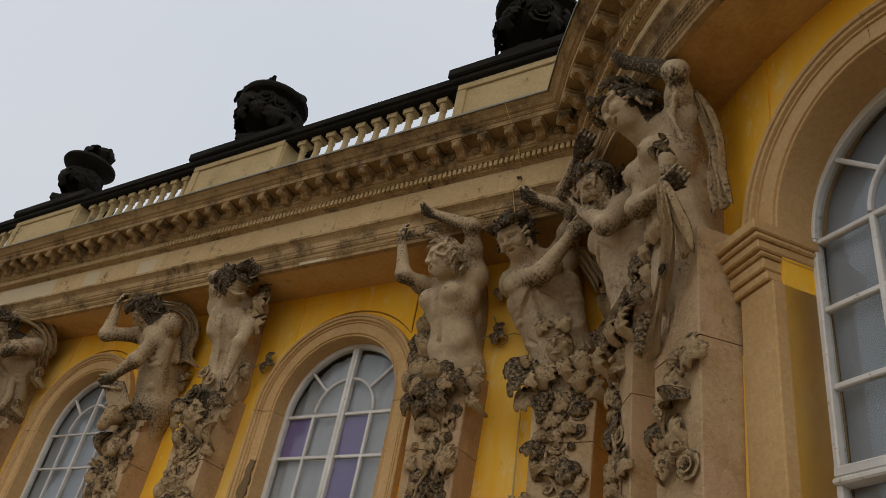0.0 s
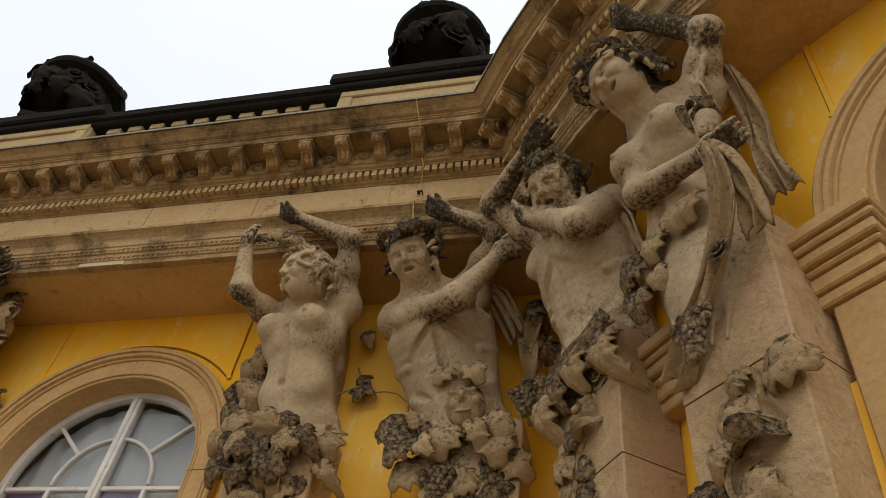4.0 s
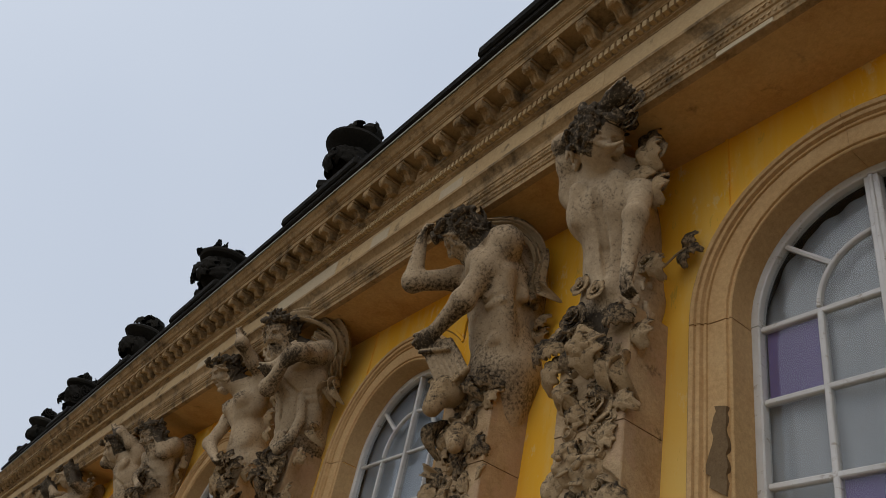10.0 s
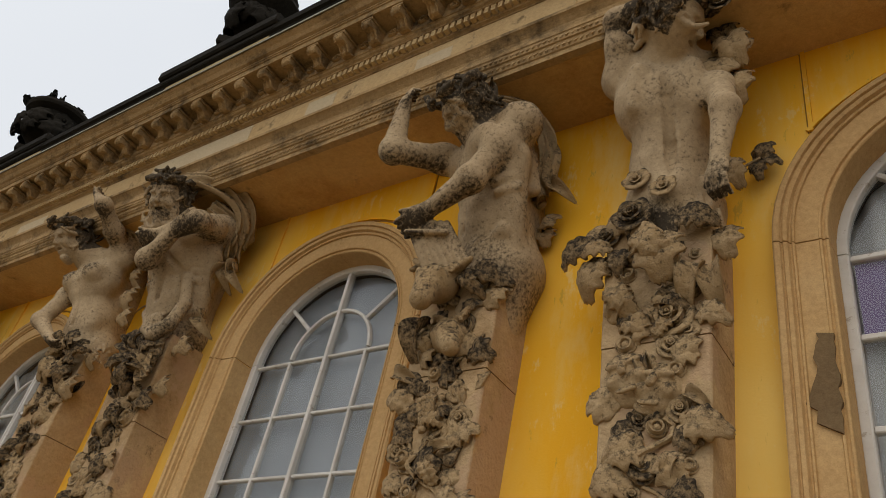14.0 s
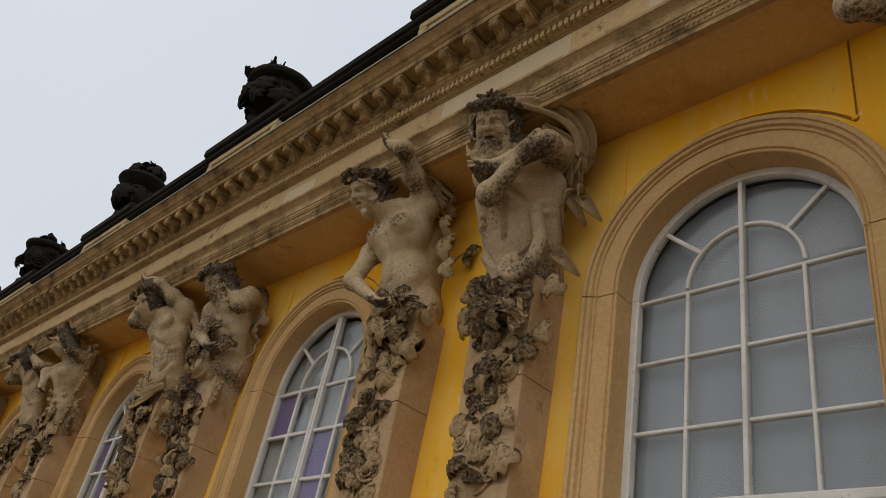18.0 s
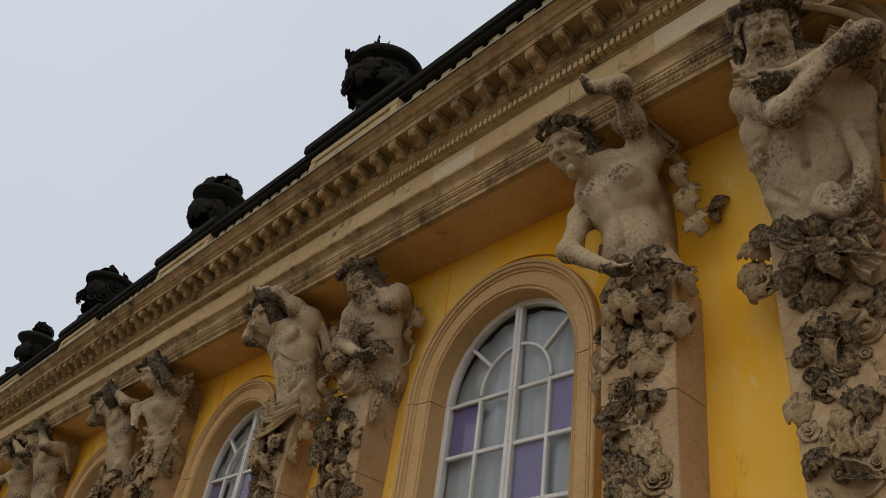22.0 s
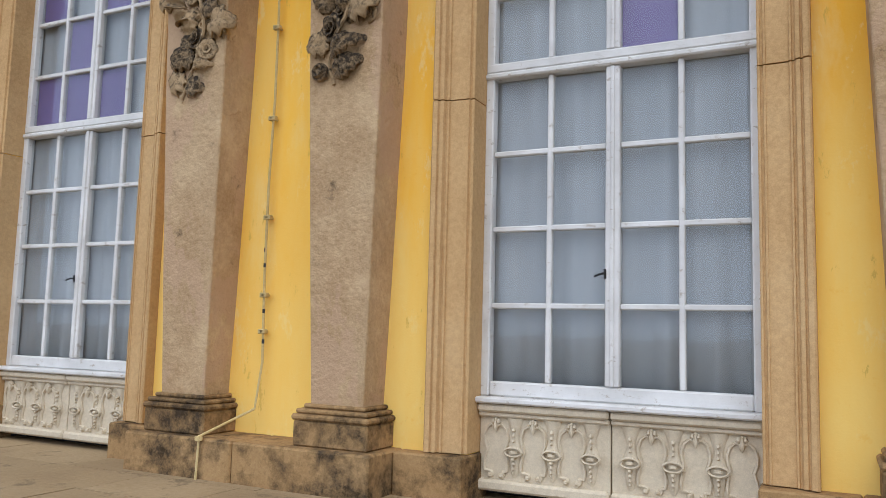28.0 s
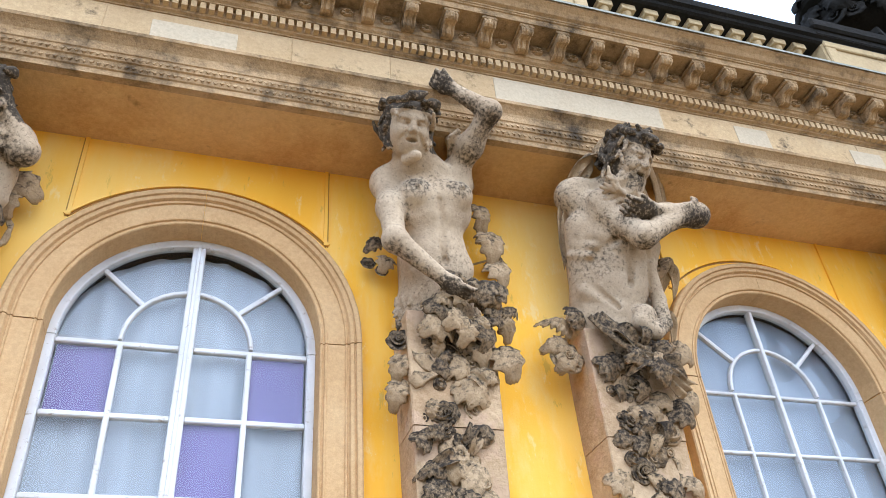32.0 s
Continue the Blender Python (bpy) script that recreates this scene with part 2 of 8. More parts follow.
PAVE = stone("terrace_slabs", (0.345, 0.27, 0.185), (0.41, 0.335, 0.245), (0.25, 0.185, 0.125), 0.6, 0.56, pit=0.2, vary=0.6)
GRAVEL = stone("gravel", (0.24, 0.20, 0.145), (0.32, 0.27, 0.20), (0.17, 0.135, 0.10), 0.0, pit=0.9, pit_scale=55)
GREYWOOD = stone("grey_painted_boards", (0.15, 0.165, 0.17), (0.19, 0.205, 0.21), (0.12, 0.13, 0.135), 0.0, pit=0.15, rough=0.6)
SLATE = stone("roof_sheet", (0.22, 0.24, 0.23), (0.27, 0.29, 0.28), (0.17, 0.18, 0.18), 0.0, pit=0.1, rough=0.6)


def white_paint():
    m, nt, b, tc = mat_nodes("white_gloss_paint", 0.42)
    pc = PosCoord(nt)
    flake = noise_node(nt, pc, 11, 8, 0.75, (1, 1, 1.6))
    dirt_shade = noise_node(nt, pc, 3.0, 5, 0.6)
    c = ramp(nt, dirt_shade, [(0.32, (0.57, 0.555, 0.53)), (0.68, (0.72, 0.705, 0.68))])
    c = mix(nt, ramp(nt, flake, [(0.585, (0, 0, 0)), (0.64, (0.75,) * 3)]), c, (0.36, 0.30, 0.23))
    nt.links.new(c, b.inputs["Base Color"])
    bump(nt, b, flake, 0.5, 0.008)
    return m


WHITE = white_paint()


def cloth(name, a, b2, wave=9.0):
    m, nt, b, tc = mat_nodes(name, 0.95)
    pc = PosCoord(nt)
    c = ramp(nt, noise_node(nt, pc, wave, 4, 0.5, (1, 1, 0.06)), [(0.3, a), (0.7, b2)])
    nt.links.new(c, b.inputs["Base Color"])
    bump(nt, b, noise_node(nt, pc, 6, 2, 0.5, (1, 1, 0.1)), 0.10, 0.004)
    return m


# the two tones paint the light and shade of soft folds into the cloth
CURTAIN = cloth("white_net_curtain", (0.41, 0.405, 0.40), (0.51, 0.50, 0.49), 5.0)
BLIND = cloth("grey_roller_blind", (0.31, 0.32, 0.34), (0.39, 0.40, 0.42), 1.5)
PURPLE = cloth("purple_film_panel", (0.20, 0.145, 0.30), (0.26, 0.195, 0.37), 2.0)
# the dimness of the rooms is put into this dark base colour
INSIDE, _nt, _b, _tc = mat_nodes("room_plaster_painted_dim", 0.9)
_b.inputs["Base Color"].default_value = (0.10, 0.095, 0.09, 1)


def glass_mat():
    m = bpy.data.materials.new("window_glass")
    m.use_nodes = True
    nt = m.node_tree
    nt.nodes.clear()
    out = nt.nodes.new("ShaderNodeOutputMaterial")
    mx = nt.nodes.new("ShaderNodeMixShader")
    tr = nt.nodes.new("ShaderNodeBsdfTransparent")
    tr.inputs["Color"].default_value = (0.90, 0.92, 0.93, 1)
    gl = nt.nodes.new("ShaderNodeBsdfGlossy")
    gl.inputs["Roughness"].default_value = 0.03
    fr = nt.nodes.new("ShaderNodeLayerWeight")
    fr.inputs["Blend"].default_value = 0.5
    tc = nt.nodes.new("ShaderNodeTexCoord")
    bp = nt.nodes.new("ShaderNodeBump")
    bp.inputs["Strength"].default_value = 0.08
    bp.inputs["Distance"].default_value = 0.01
    ns = nt.nodes.new("ShaderNodeTexNoise")
    ns.inputs["Scale"].default_value = 3.0
    nt.links.new(tc.outputs["Object"], ns.inputs["Vector"])
    nt.links.new(ns.outputs["Fac"], bp.inputs["Height"])
    nt.links.new(bp.outputs["Normal"], gl.inputs["Normal"])
    edge = maths(nt, "POWER", fr.outputs["Facing"], 5.0)
    nt.links.new(maths(nt, "MULTIPLY_ADD", edge, 0.80, 0.035), mx.inputs[0])
    nt.links.new(tr.outputs[0], mx.inputs[1])
    nt.links.new(gl.outputs[0], mx.inputs[2])
    nt.links.new(mx.outputs[0], out.inputs["Surface"])
    return m


GLASS = glass_mat()
IRON, _nt, _b, _tc = mat_nodes("dark_iron", 0.5, 0.8)
_b.inputs["Base Color"].default_value = (0.05, 0.05, 0.05, 1)
CABLE = stone("limewashed_cable", (0.55, 0.45, 0.24), (0.66, 0.58, 0.38), (0.40, 0.30, 0.14), 0.4, 0.62, pit=0.2)
STRIPE, _nt, _b, _tc = mat_nodes("warning_tape", 0.5)
_w = _nt.nodes.new("ShaderNodeTexWave")
_w.inputs["Scale"].default_value = 3.0
_nt.links.new(_tc.outputs["Object"], _w.inputs["Vector"])
_nt.links.new(ramp(_nt, _w.outputs["Fac"], [(0.48, (0.02, 0.02, 0.02)), (0.52, (0.65, 0.45, 0.05))]), _b.inputs["Base Color"])
BARK = stone("tree_bark", (0.12, 0.095, 0.078), (0.17, 0.14, 0.115), (0.07, 0.055, 0.048), 0.0, pit=0.8)
NEEDLE = stone("russet_larch_needles", (0.17, 0.11, 0.07), (0.25, 0.165, 0.105), (0.10, 0.068, 0.05), 0.0, pit=0.3)
HEDGE = stone("dark_hedge_leaves", (0.10, 0.072, 0.055), (0.15, 0.11, 0.085), (0.05, 0.04, 0.032), 0.0, pit=0.3)

# ---- building helpers ----


def mesh_of(name, verts, faces, smooth=False):
    me = bpy.data.meshes.new(name)
    me.from_pydata(verts, [], faces)
    if smooth:
        me.polygons.foreach_set("use_smooth", [True] * len(me.polygons))
    me.update()
    return me


def bm_mesh(name, bm, smooth=False):
    bmesh.ops.recalc_face_normals(bm, faces=bm.faces)
    me = bpy.data.meshes.new(name)
    bm.to_mesh(me)
    bm.free()
    if smooth:
        me.polygons.foreach_set("use_smooth", [True] * len(me.polygons))
        me.set_sharp_from_angle(angle=radians(38))
    return me


def link(name, me, material, parent=None, label="", at=None):
    if not me.materials:
        me.materials.append(material)
    ob = new(name, me)
    if parent is not None:
        ob.parent = parent
    if at is not None:
        ob.matrix_basis = at
    if label:
        ob["label"] = label
    return ob


def part(name, bm, material, parent, label="", smooth=False):
    return link(name, bm_mesh(name, bm, smooth), material, parent, label)


def thing(name, label, category, group="", kind="", at=None):
    ob = new(name)
    ob.empty_display_size = 0.2
    if at is not None:
        ob.matrix_basis = at
    return tagged(ob, label, category, group, kind)


CX, CY, R, PHI0 = 5.75, 3.50, 7.33, radians(61.48)
LEFT_END = -36.1
WINDOW_X = [-4.79 - 5.4 * i for i in range(6)]


def wing(u, d, z):
    return (u, -d, z)


def bow(u, d, z):
    """u: metres along the bow's wall from its corner with the wing."""
    phi = PHI0 - u / R
    r = R + d
    return (CX - r * math.sin(phi), CY - r * math.cos(phi), z)


def bow_pose(u):
    """Stands at the bow's wall, x along it, y into the building."""
    phi = PHI0 - u / R
    x, y, _ = bow(u, 0, 0)
    return pose(x, y, 0, 0, 0, -math.degrees(phi))


def spans(a, b, step):
    n = max(1, math.ceil(abs(b - a) / step))
    return [a + (b - a) * i / n for i in range(n + 1)]


def block(bm, u0, u1, d0, d1, z0, z1, at=wing, bev=0.0, step=99):
    """A block with chamfered front edges, laid along a wall."""
    c = min(bev, (u1 - u0) / 3, (z1 - z0) / 3, abs(d1 - d0) / 2)
    if c <= 0:
        us, ring = spans(u0, u1, step), [(d0, z0), (d1, z0), (d1, z1), (d0, z1)]
        rings = [(u, ring) for u in us]
    else:
        ring = [(d0, z0), (d1 - c, z0), (d1, z0 + c), (d1, z1 - c), (d1 - c, z1), (d0, z1)]
        small = [(d0, z0 + c), (d1 - c, z0 + c), (d1 - c, z0 + c), (d1 - c, z1 - c), (d1 - c, z1 - c), (d0, z1 - c)]
        rings = [(u0, small)] + [(u, ring) for u in spans(u0 + c, u1 - c, step)] + [(u1, small)]
    rows = [[bm.verts.new(at(u, d, z)) for d, z in r] for u, r in rings]
    n = len(rows[0])
    for a, b in zip(rows, rows[1:]):
        for i in range(n):
            bm.faces.new((a[i], a[(i + 1) % n], b[(i + 1) % n], b[i]))
    bm.faces.new(rows[0])
    bm.faces.new(rows[-1][::-1])
    return bm


def fresh():
    return bmesh.new()


def lathe(bm, profile, n=12, centre=(0, 0, 0), squash=1.0, wobble=0.0):
    """Turns (radius, z) rows about z."""
    rows = []
    for r, z in profile:
        rows.append([bm.verts.new((centre[0] + r * math.cos(2 * math.pi * i / n) * (1 + wobble * math.cos(6 * math.pi * i / n)),
                                   centre[1] + squash * r * math.sin(2 * math.pi * i / n), centre[2] + z)) for i in range(n)])
    for a, b in zip(rows, rows[1:]):
        for i in range(n):
            bm.faces.new((a[i], a[(i + 1) % n], b[(i + 1) % n], b[i]))
    bm.faces.new(rows[0][::-1])
    bm.faces.new(rows[-1])
    return bm


def tube(bm, points, radius, n=6, taper=1.0):
    rows = []
    pts = [Vector(p) for p in points]
    for i, p in enumerate(pts):
        way = (pts[min(i + 1, len(pts) - 1)] - pts[max(i - 1, 0)]).normalized()
        side = way.cross(Vector((0.13, 0.97, 0.21))).normalized()
        other = way.cross(side)
        r = radius * (1 + (taper - 1) * i / max(1, len(pts) - 1))
        rows.append([bm.verts.new(p + side * r * math.cos(2 * math.pi * k / n) + other * r * math.sin(2 * math.pi * k / n)) for k in range(n)])
    for a, b in zip(rows, rows[1:]):
        for i in range(n):
            bm.faces.new((a[i], a[(i + 1) % n], b[(i + 1) % n], b[i]))
    bm.faces.new(rows[0][::-1])
    bm.faces.new(rows[-1])
    return bm


# ---- ground ----
g = fresh()
xs, ys = [-900, -120, -70, -50, -40, -30, -20, -10, 0, 10, 20, 60, 900], [-900, -100, -40, -20, -10, -5, -2, 3, 900]
grid = [[g.verts.new((x, y, -0.16)) for y in ys] for x in xs]
for a, b in zip(grid, grid[1:]):
    for i in range(len(ys) - 1):
        g.faces.new((a[i], b[i], b[i + 1], a[i + 1]))
ground = link("ground", bm_mesh("ground", g), GRAVEL)
tagged(ground, "pale brown gravel of the garden terrace", "ground", kind="structure")

# ---- walls ----
SPRING, HALF, SILL, WALL_TOP = 5.0, 1.0, 0.72, 6.86
REVEALS = fresh()


def wall_bay(bm, u0, u1, uc, at, step=99, thick=0.5, z0=-0.16):
    """One bay of wall with an arched opening from the ground up."""
    front, back, n = 0.0, -thick, 20
    arch = [(uc - HALF * math.cos(math.pi * i / n), SPRING + HALF * math.sin(math.pi * i / n)) for i in range(n + 1)]
    left, right = spans(u0, uc - HALF, step), spans(uc + HALF, u1, step)
    for d in (front, back):
        for us in (left, right):
            for a, b in zip(us, us[1:]):
                bm.faces.new([bm.verts.new(at(*p)) for p in ((a, d, z0), (b, d, z0), (b, d, WALL_TOP), (a, d, WALL_TOP))])
        for (a, za), (b, zb) in zip(arch, arch[1:]):
            bm.faces.new([bm.verts.new(at(*p)) for p in ((a, d, za), (b, d, zb), (b, d, WALL_TOP), (a, d, WALL_TOP))])
    edge = [(uc - HALF, z0)] + arch + [(uc + HALF, z0)]
    for (a, za), (b, zb) in zip(edge, edge[1:]):
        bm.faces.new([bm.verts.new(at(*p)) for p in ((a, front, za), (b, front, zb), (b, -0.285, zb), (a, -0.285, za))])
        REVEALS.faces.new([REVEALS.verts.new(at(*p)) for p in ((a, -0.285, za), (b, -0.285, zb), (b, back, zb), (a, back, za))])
    return bm


def plain_wall(bm, u0, u1, at, step=99, thick=0.5, z0=-0.16):
    for a, b in zip(spans(u0, u1, step), spans(u0, u1, step)[1:]):
        for d in (0.0, -thick):
            bm.faces.new([bm.verts.new(at(*p)) for p in ((a, d, z0), (b, d, z0), (b, d, WALL_TOP), (a, d, WALL_TOP))])
    return bm


CORNER = CX - R * math.sin(PHI0)
g = fresh()
edges = [CORNER] + [x - 2.7 for x in WINDOW_X[:-1]] + [LEFT_END]
for i, x in enumerate(WINDOW_X):
    wall_bay(g, edges[i + 1], edges[i], x, wing)
bmesh.ops.remove_doubles(g, verts=g.verts, dist=1e-4)
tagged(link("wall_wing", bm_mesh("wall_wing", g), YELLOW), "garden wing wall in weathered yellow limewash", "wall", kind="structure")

BOW_END = 2 * R * PHI0
W0_U = R * (PHI0 - radians(31.2))
g = fresh()
wall_bay(g, 0, W0_U + 2.6, W0_U, bow, 0.4)
plain_wall(g, W0_U + 2.6, BOW_END, bow, 0.4)
bmesh.ops.remove_doubles(g, verts=g.verts, dist=1e-4)
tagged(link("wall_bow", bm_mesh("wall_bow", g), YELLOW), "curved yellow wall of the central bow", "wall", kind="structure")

tagged(link("wall_reveal", bm_mesh("wall_reveal", REVEALS), INSIDE), "inner reveals of the window openings, room dimness put into their colour", "wall", kind="structure")
g = fresh()
block(g, LEFT_END, LEFT_END + 0.5, -8.0, -0.5, -0.16, 8.2)
block(g, LEFT_END + 0.5, 14.5, -8.0, -7.6, -0.16, 8.2)
block(g, 11.41, 14.5, -7.6, -0.02, -0.16, 8.2)
tagged(link("wall_back", bm_mesh("wall_back", g), INSIDE), "plain walls that close the rooms behind the windows", "wall", kind="structure")
g = fresh()
block(g, LEFT_END + 0.1, 14.5, -8.0, -0.05, 8.205, 8.35)
tagged(link("roof", bm_mesh("roof", g), SLATE), "flat grey roof behind the balustrade", "roof", kind="structure")
g = fresh()
block(g, LEFT_END + 0.5, 11.4, -7.6, -0.5, -0.05, 0.02)
tagged(link("floor", bm_mesh("floor", g), INSIDE), "floor of the rooms behind the windows, dimness put into its colour", "floor", kind="structure")


def ring_strip(bm, uc, at, r0, r1, a0, a1, d, n=22):
    rows = []
    for i in range(n + 1):
        a = a0 + (a1 - a0) * i / n
        rows.append([bm.verts.new(at(uc + r * math.cos(a), dd, SPRING + r * math.sin(a))) for r, dd in ((r0, 0.0), (r0, d), (r1, d), (r1, 0.0))])
    for a, b in zip(rows, rows[1:]):
        for i in range(4):
            bm.faces.new((a[i], a[(i + 1) % 4], b[(i + 1) % 4], b[i]))
    bm.faces.new(rows[0])
    bm.faces.new(rows[-1][::-1])


def panel_edge(uc, at, name):
    """Raised edge of the plain panel above an arch, with a brown strip painted as the shade under it."""
    ob = thing(name, "thin raised edge of the yellow panel over the arch, with shade painted along it", "trim", kind="structure")
    rr, w, a0, a1 = 1.395, 0.030, radians(42.5), radians(137.5)
    bm, dirt_shade = fresh(), fresh()
    ring_strip(bm, uc, at, rr, rr + w, a0, a1, 0.022)
    ring_strip(dirt_shade, uc, at, rr - 0.017, rr - 0.001, a0, a1, 0.004)
    foot = SPRING + rr * math.sin(a0)
    for s in (-1, 1):
        u = uc + s * rr * math.cos(a0)
        lo, hi = (u - w, u) if s > 0 else (u, u + w)
        block(bm, lo, hi, 0.0, 0.020, foot + 0.004, WALL_TOP - 0.075, at)
        lo, hi = (u + 0.001, u + 0.011) if s > 0 else (u - 0.011, u - 0.001)
        block(dirt_shade, lo, hi, 0.0, 0.004, foot - 0.004, WALL_TOP - 0.075, at)
    part("panel_edge", bm, YELLOW, ob)
    part("dirt_line", dirt_shade, EDGE_SHADE, ob, "brown strip painted as the shade in the angle of the panel edge")


# brown of the strips that stand in for the shadow line of the panel edge
EDGE_SHADE = stone("brown_edge_shade", (0.30, 0.17, 0.05), (0.40, 0.24, 0.08), (0.20, 0.11, 0.04), 0.5, 0.6, pit=0.3)
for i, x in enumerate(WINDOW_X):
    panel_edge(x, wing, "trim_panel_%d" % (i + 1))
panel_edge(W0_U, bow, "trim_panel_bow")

# ---- entablature ----


def inner_phi(d):
    return math.acos((CY + d) / (R + d))


def stations(us=(), bow_steps=26):
    """Plan points, for a given distance from the wall, along the end, the wing and the bow."""
    out = [lambda d: (LEFT_END - d, 7.9), lambda d: (LEFT_END - d, -d)]
    for u in us:
        out.append(lambda d, u=u: (u, -d))
    for i in range(bow_steps + 1):
        s = i / bow_steps

        def on_bow(d, s=s):
            phi = inner_phi(d) * (1 - s) - PHI0 * 0.82 * s
            return (CX - (R + d) * math.sin(phi), CY - (R + d) * math.cos(phi))
        out.append(on_bow)
    return out


def course(bm, profile, sts, cap=True):
    rows = [[bm.verts.new((*s(d), z)) for d, z in profile] for s in sts]
    n = len(profile)
    for a, b in zip(rows, rows[1:]):
        for i in range(n):
            bm.faces.new((a[i], a[(i + 1) % n], b[(i + 1) % n], b[i]))
    if cap:
        bm.faces.new(rows[0])
        bm.faces.new(rows[-1][::-1])
    return bm


ALL = stations()
entablature = thing("trim_entablature", "weathered sandstone entablature with dentils and scroll brackets", "cornice", kind="structure")
part("soffit", course(fresh(), [(-0.5, 6.79), (0.72, 6.79), (0.72, 6.90), (-0.5, 6.90)], ALL), SAND, entablature, "underside of the architrave, orange light off the wall put into its colour")
part("architrave", course(fresh(), [(0.70, 6.765), (0.772, 6.765), (0.776, 6.815), (0.790, 6.822), (0.792, 6.832), (0.806, 6.892), (0.822, 6.898), (0.824, 6.910), (0.832, 6.962), (0.842, 6.968), (0.846, 7.020), (0.838, 7.030),
                                    (0.846, 7.058), (0.874, 7.088), (0.900, 7.108), (0.918, 7.118), (0.920, 7.152), (0.86, 7.168), (0.79, 7.172), (0.70, 7.172)], ALL), ENTAB, entablature, "moulded architrave with carved bands under a dark hollow")
part("frieze", course(fresh(), [(0.5, 7.172), (0.79, 7.172), (0.79, 7.605), (0.5, 7.605)], ALL), FRIEZE, entablature, "plain frieze of pale sandstone blocks")
part("bed_moulding", course(fresh(), [(0.5, 7.605), (0.80, 7.605), (0.805, 7.618), (0.832, 7.628), (0.836, 7.642), (0.84, 7.645), (0.84, 7.73), (0.898, 7.735), (0.902, 7.748), (0.925, 7.762), (0.938, 7.785), (0.95, 7.79),
                                      (0.95, 7.985), (0.5, 7.985)], ALL), ENTAB, entablature)
part("corona", course(fresh(), [(0.5, 7.987), (1.155, 7.987), (1.16, 7.978), (1.19, 7.978), (1.195, 8.045), (1.21, 8.05), (1.212, 8.064), (1.222, 8.068), (1.224, 8.084), (1.255, 8.098), (1.29, 8.14), (1.325, 8.165), (1.338, 8.172), (1.342, 8.196),
                                (0.5, 8.203)], ALL), ENTAB, entablature, "projecting corona with a moulded edge")
part("drip_sheet", course(fresh(), [(0.2, 8.205), (1.352, 8.198), (1.352, 8.182), (1.358, 8.182), (1.36, 8.208), (0.2, 8.222)], ALL), SLATE, entablature, "thin metal sheet over the cornice edge")


def along_courses(pitch, d, margin):
    """Poses at even steps along the wing and then the bow, facing out."""
    out, x = [], CORNER - d * 0.55 - margin
    while x > LEFT_END - d + 0.1:
        out.append(pose(x, -d, 0))
        x -= pitch
    s0 = inner_phi(d)
    k = 1
    while k * pitch / (R + d) < s0 + 0.75:
        phi = s0 - (margin + (k - 1) * pitch) / (R + d)
        out.append(pose(CX - (R + d) * math.sin(phi), CY - (R + d) * math.cos(phi), 0, 0, 0, -math.degrees(phi)))
        k += 1
    return out


def dentils():
    bm = fresh()
    for m in along_courses(0.075, 0.84, 0.04):
        vs = []
        for x in (-0.024, 0.024):
            for y, z in ((0, 7.648), (-0.055, 7.648), (-0.055, 7.728), (0, 7.728)):
                vs.append(bm.verts.new(m @ Vector((x, y, z))))
        a, b = vs[:4], vs[4:]
        for i in range(4):
            bm.faces.new((a[i], a[(i + 1) % 4], b[(i + 1) % 4], b[i]))
        bm.faces.new(a)
        bm.faces.new(b[::-1])
    return bm


tagged(part("dentil_course", dentils(), FRIEZE, entablature, "row of small square dentils"), kind="stuff")


def modillion_mesh():
    """A scroll bracket: S-curved side profile, fluted face and a capping slab. y runs out of the wall (negative)."""
    bm = fresh()
    prof = [(0.0, 0.0), (0.04, -0.012), (0.075, -0.005), (0.10, 0.03), (0.125, 0.055), (0.165, 0.06), (0.20, 0.045), (0.225, 0.06), (0.235, 0.09), (0.225, 0.12), (0.0, 0.12)]
    cols = [(-0.058, 0.0), (-0.043, 0.011), (-0.028, 0.0), (-0.014, 0.011), (0.014, 0.011), (0.028, 0.0), (0.043, 0.011), (0.058, 0.0)]
    rows = [[bm.verts.new((x, -y - (k if 0 < i < 10 else 0), 7.80 + 1.08 * z - (k * 0.6 if 0 < i < 9 else 0))) for i, (y, z) in enumerate(prof)] for x, k in cols]
    n = len(prof)
    for a, b in zip(rows, rows[1:]):
        for i in range(n):
            bm.faces.new((a[i], a[(i + 1) % n], b[(i + 1) % n], b[i]))
    bm.faces.new(rows[0])
    bm.faces.new(rows[-1][::-1])
    block(bm, -0.076, 0.076, 0.0, 0.235, 7.934, 7.956, bev=0.006)
    block(bm, -0.070, 0.070, 0.0, 0.23, 7.956, 7.979, bev=0.006)
    return bm_mesh("modillion", bm)


MODILLION = modillion_mesh()
for m in along_courses(0.375, 0.95, 0.06):
    link("modillion", MODILLION, ENTAB, entablature, at=m)


def coffer_mesh():
    """Small rosette between the brackets."""
    bm = fresh()
    for k in range(7):
        a = 2 * math.pi * k / 7
        lathe(bm, [(0.005, -0.012), (0.028, -0.008), (0.028, 0.008), (0.005, 0.012)], 6, (0.035 * math.cos(a), -0.008, 7.89 + 0.035 * math.sin(a)))
    return bm_mesh("rosette", bm)


COFFER = coffer_mesh()
for m in along_courses(0.375, 0.95, 0.2475):
    link("rosette", COFFER, ENTAB, entablature, at=m)

